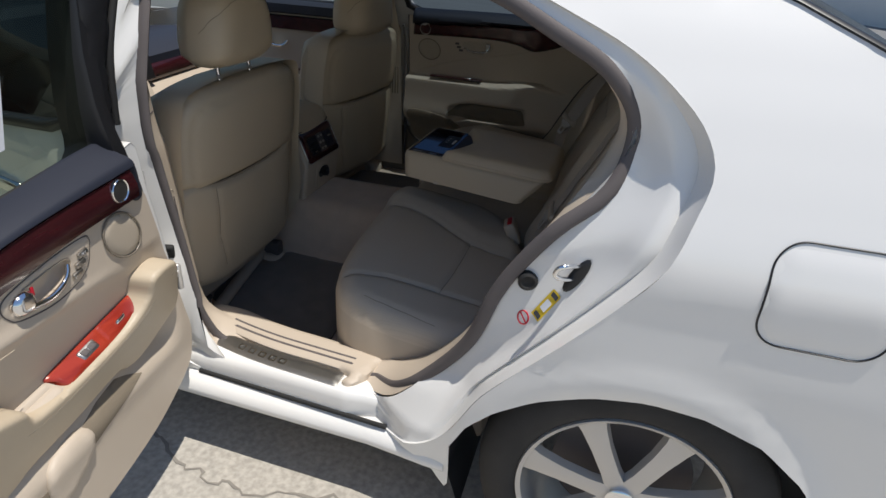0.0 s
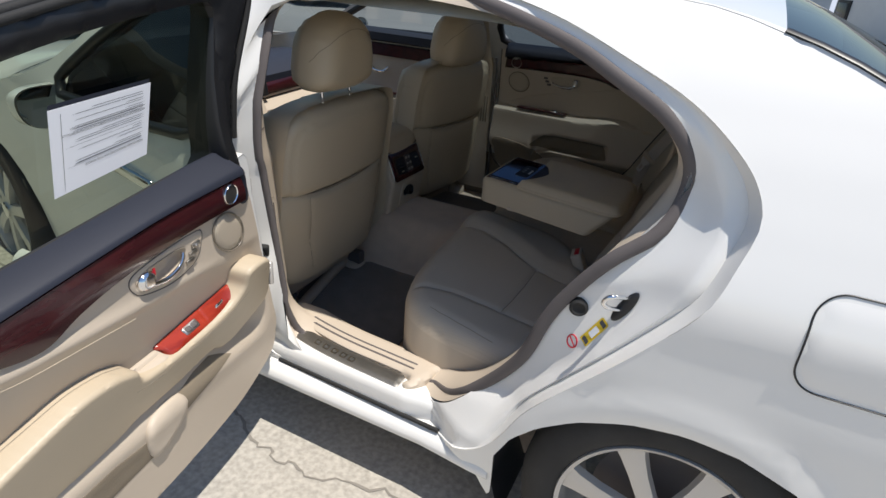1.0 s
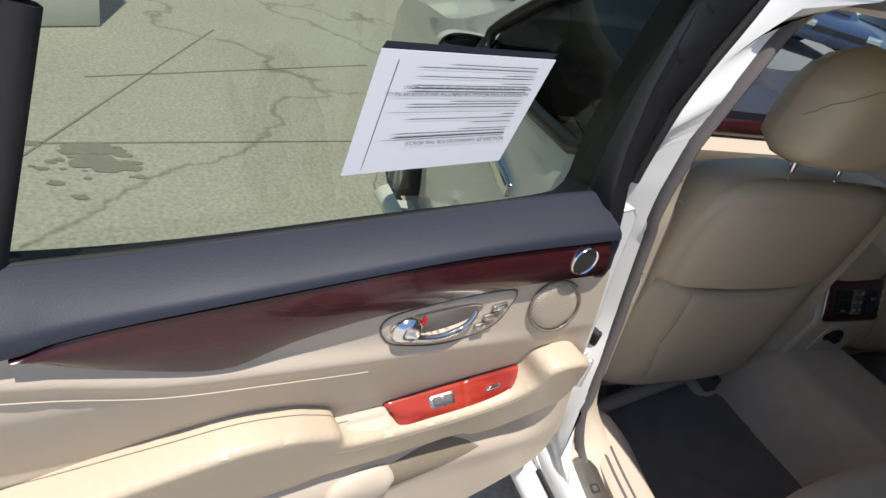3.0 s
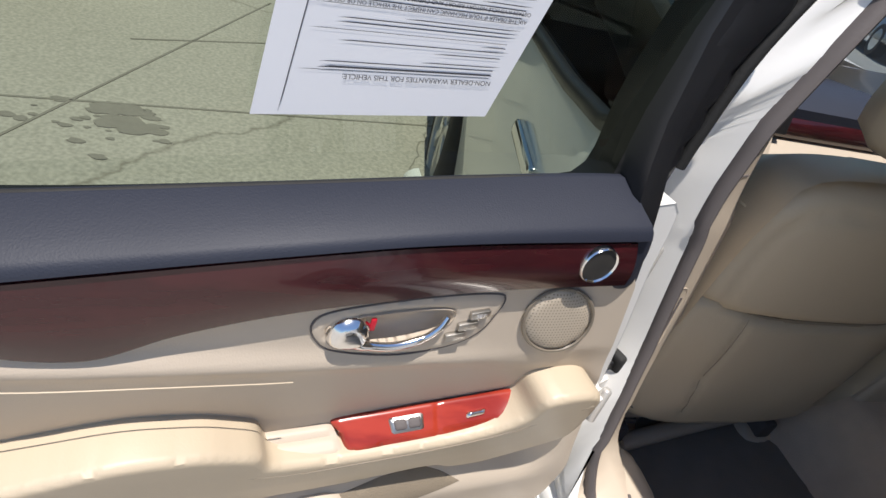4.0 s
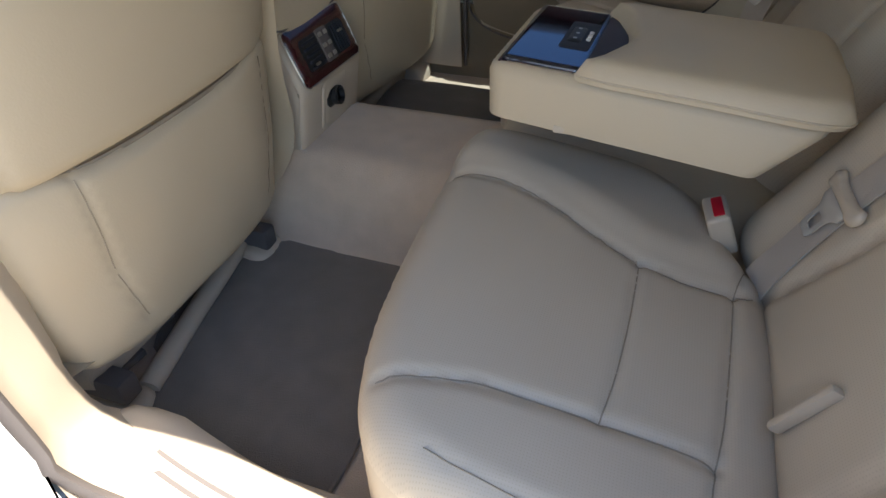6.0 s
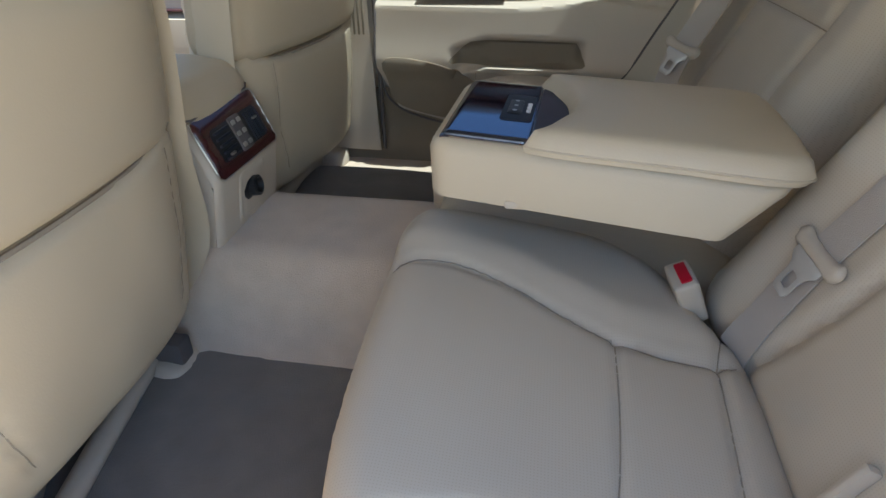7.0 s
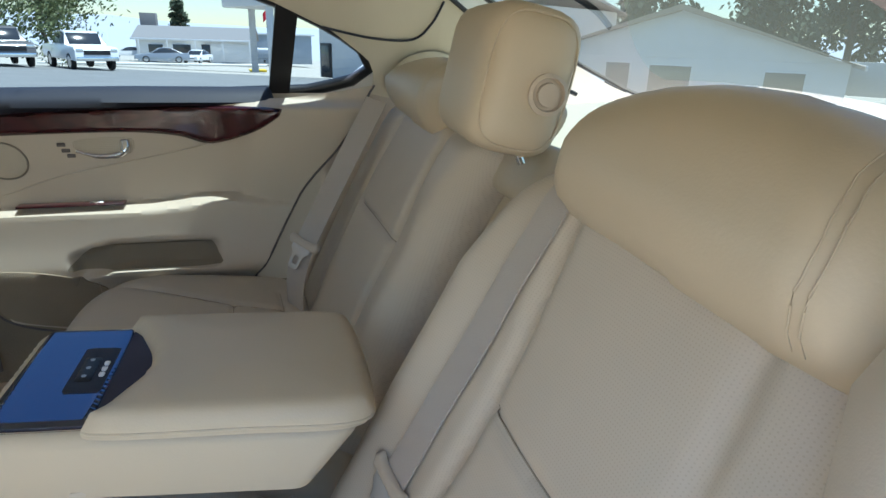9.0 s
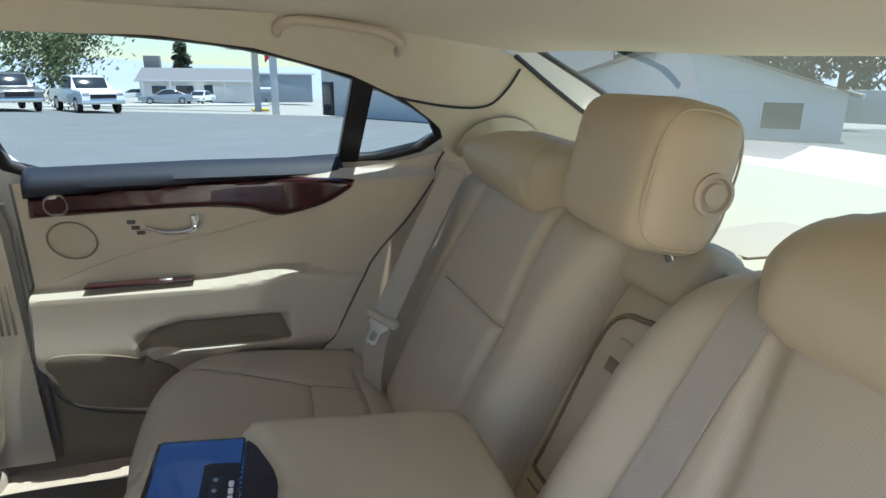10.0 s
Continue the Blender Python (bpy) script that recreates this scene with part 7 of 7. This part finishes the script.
near = house("office_building", "white office building with glass door and sloping canopy", 4.2, 40.6, 16, 9, 4.2, 5.2, -64, STUCCO, ROOFING, [(6.8, 2.1, 2.4, 1.0)], (0.8, 1.2))
part("canopy", box((6.5, 4.0, 0.9), pose(1.5, 43.2, 4.6, 0, 0, -64), 0.15), STUCCO, near, "white canopy over the entrance")
for px, py in ((1.2, 40.3), (0.2, 45.2)):
    part("canopy_post", box((0.45, 0.45, 4.3), pose(px, py, 2.15), 0.03), STUCCO, near)
house("gabled_house", "white gabled house with a tan shingle roof", 13.2, 27.2, 13.0, 10, 2.2, 4.4, -47.5, STUCCO, TANROOF, [(4.0, 1.25, 1.2, 1.5), (6.3, 1.25, 1.9, 1.4), (10.8, 1.25, 1.6, 1.2)], gable_front=True)
house("open_shed", "grey roofed shelter beside the gabled house", 16.5, 38.0, 8.5, 5, 3.2, 3.7, 150, BLUEWALL, ROOFING, [(2, 1.4, 1.5, 1.0)])
tagged(part("block_wall", box((40, 0.2, 1.7), pose(36, 12, 0.85, 0, 0, -62), 0.02), BLOCK), "long grey block wall along the yard", "wall", kind="structure")
hedge = bmesh.new()
random.seed(3)
for k in range(900):
    t = random.random()
    c = Vector((30 + 6 * t + random.uniform(-0.5, 0.5), 13 - 11 * t + random.uniform(-0.5, 0.5), random.uniform(0.1, 1.35)))
    n = Vector((random.uniform(-1, 1), random.uniform(-1, 1), random.uniform(-0.2, 1))).normalized()
    s = n.orthogonal().normalized() * 0.16
    hedge.faces.new([hedge.verts.new(c + p) for p in (s, n.cross(s) * 0.6, -s)])
tagged(part("hedge", hedge, PINE, smooth=False), "dark clipped hedge before the wall", "hedge", kind="stuff")

# kerb and paved strip across the yard
kerb = tagged(part("kerb", box((17, 1.6, 0.14), pose(-7.2, 55.5, 0.05, 0, 0, 3), 0.03), BLOCK), "pale raised kerb strip across the yard", "kerb", kind="structure")
tagged(part("kerb_end", box((1.2, 1.6, 0.16), pose(0.4, 48.0, 0.07, 0, 0, 3), 0.03), YELLOW), "yellow painted kerb end", "kerb", kind="structure")

# boat on a trailer
boat = thing("covered_boat", "grey covered boat on a trailer far off", "boat")
part("hull", loft([[(2.0 + dx, 100 + dy * k, z) for dx, z in ((-2.4, 1.5), (-1.6, 0.8), (1.8, 0.8), (2.2, 1.6))] for dy, k in ((-1, 0.9), (-1, 0.3), (1, 0.3), (1, 0.9))], False), CARGREY, boat)
part("cover", pillow(rect(-0.3, 99.1, 4.1, 100.9, 0.3), 0.9, 0.5, lambda x, y, w: (x, y, 1.5 + w), step=0.25), CARSILVER, boat)
part("axle", box((0.2, 1.8, 0.4), pose(2.4, 100, 0.4), 0.05), RUBBER, boat)


def tree(name, label, at, high, spread, mat, leaf, count, seed, droop=0.3, trunk_r=0.16, pine=False):
    random.seed(seed)
    t = thing(name, label, "tree")
    bm = bmesh.new()
    o = Vector(at)
    tips = []
    top = o + Vector((random.uniform(-0.4, 0.4), 0, high * (0.92 if pine else 0.45)))
    tube([tuple(o.lerp(top, k / 5) + Vector((0.12 * math.sin(k * 1.7), 0.1 * math.cos(k), 0))) for k in range(6)], [trunk_r * (1 - 0.13 * k) for k in range(6)], bm, 8)
    for k in range(15 if pine else 9):
        a = k * 2.4 + random.uniform(-0.4, 0.4)
        f = (0.30 + 0.65 * k / 15) if pine else random.uniform(0.55, 1.0)
        b = o.lerp(top, f)
        r = spread * ((1.05 - f) if pine else random.uniform(0.5, 1.0))
        e = b + Vector((r * math.cos(a), r * math.sin(a), r * (0.05 if pine else random.uniform(0.5, 1.1))))
        mid = b.lerp(e, 0.5) + Vector((0, 0, 0.18 * r))
        tube([tuple(b), tuple(mid), tuple(e)], [trunk_r * 0.4, trunk_r * 0.25, trunk_r * 0.08], bm, 6)
        tips += [b.lerp(e, q) for q in (0.45, 0.65, 0.85, 1.0)] + [mid]
    part("trunk", bm, BARK, t)
    cr = bmesh.new()
    for k in range(count):
        c = random.choice(tips) + Vector((random.gauss(0, 0.16), random.gauss(0, 0.16), random.gauss(0, 0.12) - abs(random.gauss(0, droop)))) * spread * 0.62
        n = Vector((random.uniform(-1, 1), random.uniform(-1, 1), random.uniform(-1, 1))).normalized()
        s = n.orthogonal().normalized() * leaf * random.uniform(0.6, 1.3)
        w = n.cross(s) * 0.45
        cr.faces.new([cr.verts.new(c + p) for p in (s, w, -s, -w)])
    tagged(part("crown", cr, mat, t, smooth=False), kind="stuff")
    return t


tree("shade_tree", "feathery olive-green shade tree over parked trucks", (-11.6, 42, 0), 9.5, 5.4, LEAF, 0.15, 7500, 11, 0.5)
tree("pine_tree", "dark pine tree behind the low building", (-9.0, 97, 0), 9.5, 2.4, PINE, 0.4, 1500, 12, 0.1, 0.2, True)
tree("pine_tree", "tall dark pine tree behind the gabled house", (40, 33, 0), 13, 4.5, PINE, 0.35, 2600, 13, 0.2, 0.3, True)
tree("pine_tree", "tall dark pine tree beside the gabled house", (46, 24, 0), 12, 4.5, PINE, 0.35, 2400, 14, 0.2, 0.3, True)
tree("shade_tree", "thin tree with sparse branches behind the wall", (42, 8, 0), 8, 3.5, LEAF, 0.18, 1200, 15, 0.2)
tree("shade_tree", "olive tree by the far wall", (34, 2, 0), 6.5, 3.2, LEAF, 0.18, 2200, 16, 0.3)

tree("pine_tree", "tall dark pine tree over the gabled roof", (33, 47, 0), 15, 6.0, PINE, 0.4, 3000, 17, 0.2, 0.3, True)
tree("pine_tree", "tall spreading pine tree over the gabled roof", (43, 43, 0), 15, 6.5, PINE, 0.4, 3000, 18, 0.2, 0.3, True)

# power lines and flag pole
wires = thing("power_line", "thin black power lines over the wall", "power line")
for z in (6.6, 7.2, 7.9):
    part("wire", tube([(52 - 0.9 * k, 34 - 5 * k, z - 0.3 * math.sin(math.pi * k / 9)) for k in range(10)], 0.02, sides=5), BLACK, wires)
flag = thing("flag_pole", "flag on a slim pole before the office", "flag")
part("pole", tube([(2.3, 70, 0), (2.3, 70, 6.2)], 0.05, sides=8), STEEL, flag)
part("cloth", sheet(rect(0, 0, 1.3, 0.9), lambda a, b: (2.3 - a * 0.5, 70 + 0.1 * math.sin(a * 5), 5.2 + b - 0.5 * a), step=0.15), RED, flag)

ASPHALT = material("grey_asphalt", (0.21, 0.21, 0.205), 0.9, vary=0.25, scale=0.6, grain=0.7, grain_scale=60)
tagged(part("asphalt_lot", sheet(rect(-70, 3.2, 60, 38), lambda x, y: (x, y, 0.012 + fall(x, y)), step=2), ASPHALT), "grey asphalt lot beside the car", "road", kind="structure")
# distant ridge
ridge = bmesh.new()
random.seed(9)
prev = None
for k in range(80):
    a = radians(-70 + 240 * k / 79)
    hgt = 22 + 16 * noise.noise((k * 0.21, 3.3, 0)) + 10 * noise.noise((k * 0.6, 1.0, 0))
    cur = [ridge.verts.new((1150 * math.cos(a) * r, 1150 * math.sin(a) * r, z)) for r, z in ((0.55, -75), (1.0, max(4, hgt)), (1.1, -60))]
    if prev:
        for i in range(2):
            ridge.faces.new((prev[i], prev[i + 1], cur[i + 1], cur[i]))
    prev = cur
tagged(part("hill_range", ridge, HILL), "low desert hills on the horizon, haze put into their colour", "hills", kind="structure")

# set the far things down on the falling yard
for ob in [o for o in bpy.data.objects if o not in indoors and o.parent is None and o.name not in ("asphalt_lot", "hill_range")]:
    pieces = [o for o in [ob] + ob.children_recursive if o.type == "MESH"]
    foot = sum((v.co for v in pieces[0].data.vertices), Vector()) / len(pieces[0].data.vertices)
    for o in pieces:
        o.data.transform(Matrix.Translation((0, 0, fall(foot.x, foot.y))))

# ---- shaded carport ahead of the car ----
before = set(bpy.data.objects)
cp = thing("carport", "shaded carport with white block piers and brown lattice", "carport")
A, B = Vector((-5.6, -2.0, 0)), Vector((-8.05, 2.0, 0))
out = Vector((-(B - A).y, (B - A).x, 0)).normalized()
if out.x > 0:
    out = -out
mid = (A + B) / 2
ang = math.degrees(math.atan2((B - A).y, (B - A).x))
part("roof", box((14, 7, 0.25), pose(mid.x - 1.2 + out.x * 3.0, mid.y - 3.2 + out.y * 3.0, 2.75, 0, 0, ang), 0.03), STUCCO, cp)
part("back_wall", box((14, 0.2, 2.6), pose(mid.x - 1.2 + out.x * 6.2, mid.y - 3.2 + out.y * 6.2, 1.3, 0, 0, ang), 0.02), LATTICE, cp)
for p in (Vector((-4.95, -2.15, 0)), Vector((-6.7, -0.66, 0)), B):
    pier = new("pier")
    pier.parent = cp
    for k in range(13):
        part("block", box((0.40, 0.40, 0.19), pose(p.x, p.y, 0.1 + 0.2 * k, 0, 0, ang), 0.012), BLOCK, pier)
la = Vector((-4.9, -2.2, 0))
lb = Vector((-3.2, -4.2, 0))
lat = new("lattice_panel")
lat.parent = cp
md = (la + lb) / 2
part("lattice", box(((lb - la).length, 0.06, 1.6), pose(md.x, md.y, 0.85, 0, 0, math.degrees(math.atan2((lb - la).y, (lb - la).x))), 0.01), LATTICE, lat)
part("bottom_rail", box(((lb - la).length, 0.1, 0.06), pose(md.x, md.y, 0.04, 0, 0, math.degrees(math.atan2((lb - la).y, (lb - la).x))), 0.01), BLACK, lat)

# ---- joints, cracks and spills on the concrete ----
STAIN = material("old_oil_stain", (0.27, 0.245, 0.21), 0.9, vary=0.3, scale=14)
for a, b in (((-2.0, -2.49), (-5.2, -1.18)), ((-3.05, -2.70), (-3.75, 0.7)), ((-2.3, -4.2), (-3.05, -2.7)), ((-4.0, -1.9), (-4.9, -0.1))):
    a, b = Vector((*a, 0)), Vector((*b, 0))
    c = (a + b) / 2
    tagged(part("expansion_joint", box(((b - a).length, 0.012, 0.004), pose(c.x, c.y, 0.002, 0, 0, math.degrees(math.atan2((b - a).y, (b - a).x))), 0.001), STAIN), "dark expansion joint between concrete slabs", "joint", kind="structure")
random.seed(21)
for line in ([(-1.32, -0.82), (-1.16, -0.885), (-1.01, -0.92), (-0.86, -0.905), (-0.63, -0.86), (-0.3, -0.95), (0.2, -0.9)], [(-3.6, -0.36), (-3.3, -0.46), (-2.95, -0.59), (-2.5, -0.62), (-2.0, -0.9), (-1.5, -0.95)]):
    pts = smooth([(*p, 0) for p in line], 7, False)
    pts = [(x + random.uniform(-0.012, 0.012), y + random.uniform(-0.018, 0.018), 0.0025) for x, y, _ in pts]
    tagged(part("crack", tube(pts, [random.uniform(0.002, 0.006) for _ in pts], sides=6, flat=0.15), STAIN), "jagged dark crack in the concrete", "crack", kind="structure")
sp = bmesh.new()
for k in range(46):
    c = (-3.06 + random.gauss(0, 0.09), -1.84 + random.gauss(0, 0.13))
    r = abs(random.gauss(0.018, 0.016)) + 0.006
    ring_ = [sp.verts.new((c[0] + r * random.uniform(0.6, 1.2) * math.cos(q), c[1] + 1.5 * r * random.uniform(0.6, 1.2) * math.sin(q), 0.0025 + k * 2e-5)) for q in np.arange(10) * math.pi / 5]
    sp.faces.new(ring_)
tagged(part("spill", sp, STAIN, smooth=False), "dark drip stains on the concrete", "stain", kind="stuff")
# the yard lies higher than the first layout: shrink these towards the walker's place, feet on the ground
settle = Matrix.Translation((-0.60, -1.41, 1.266)) @ Matrix.Scale((1.266 - GROUND) / 1.266, 4) @ Matrix.Translation((0.60, 1.41, -1.266))
for ob in [o for o in bpy.data.objects if o not in before and o.type == "MESH"]:
    ob.data.transform(settle)
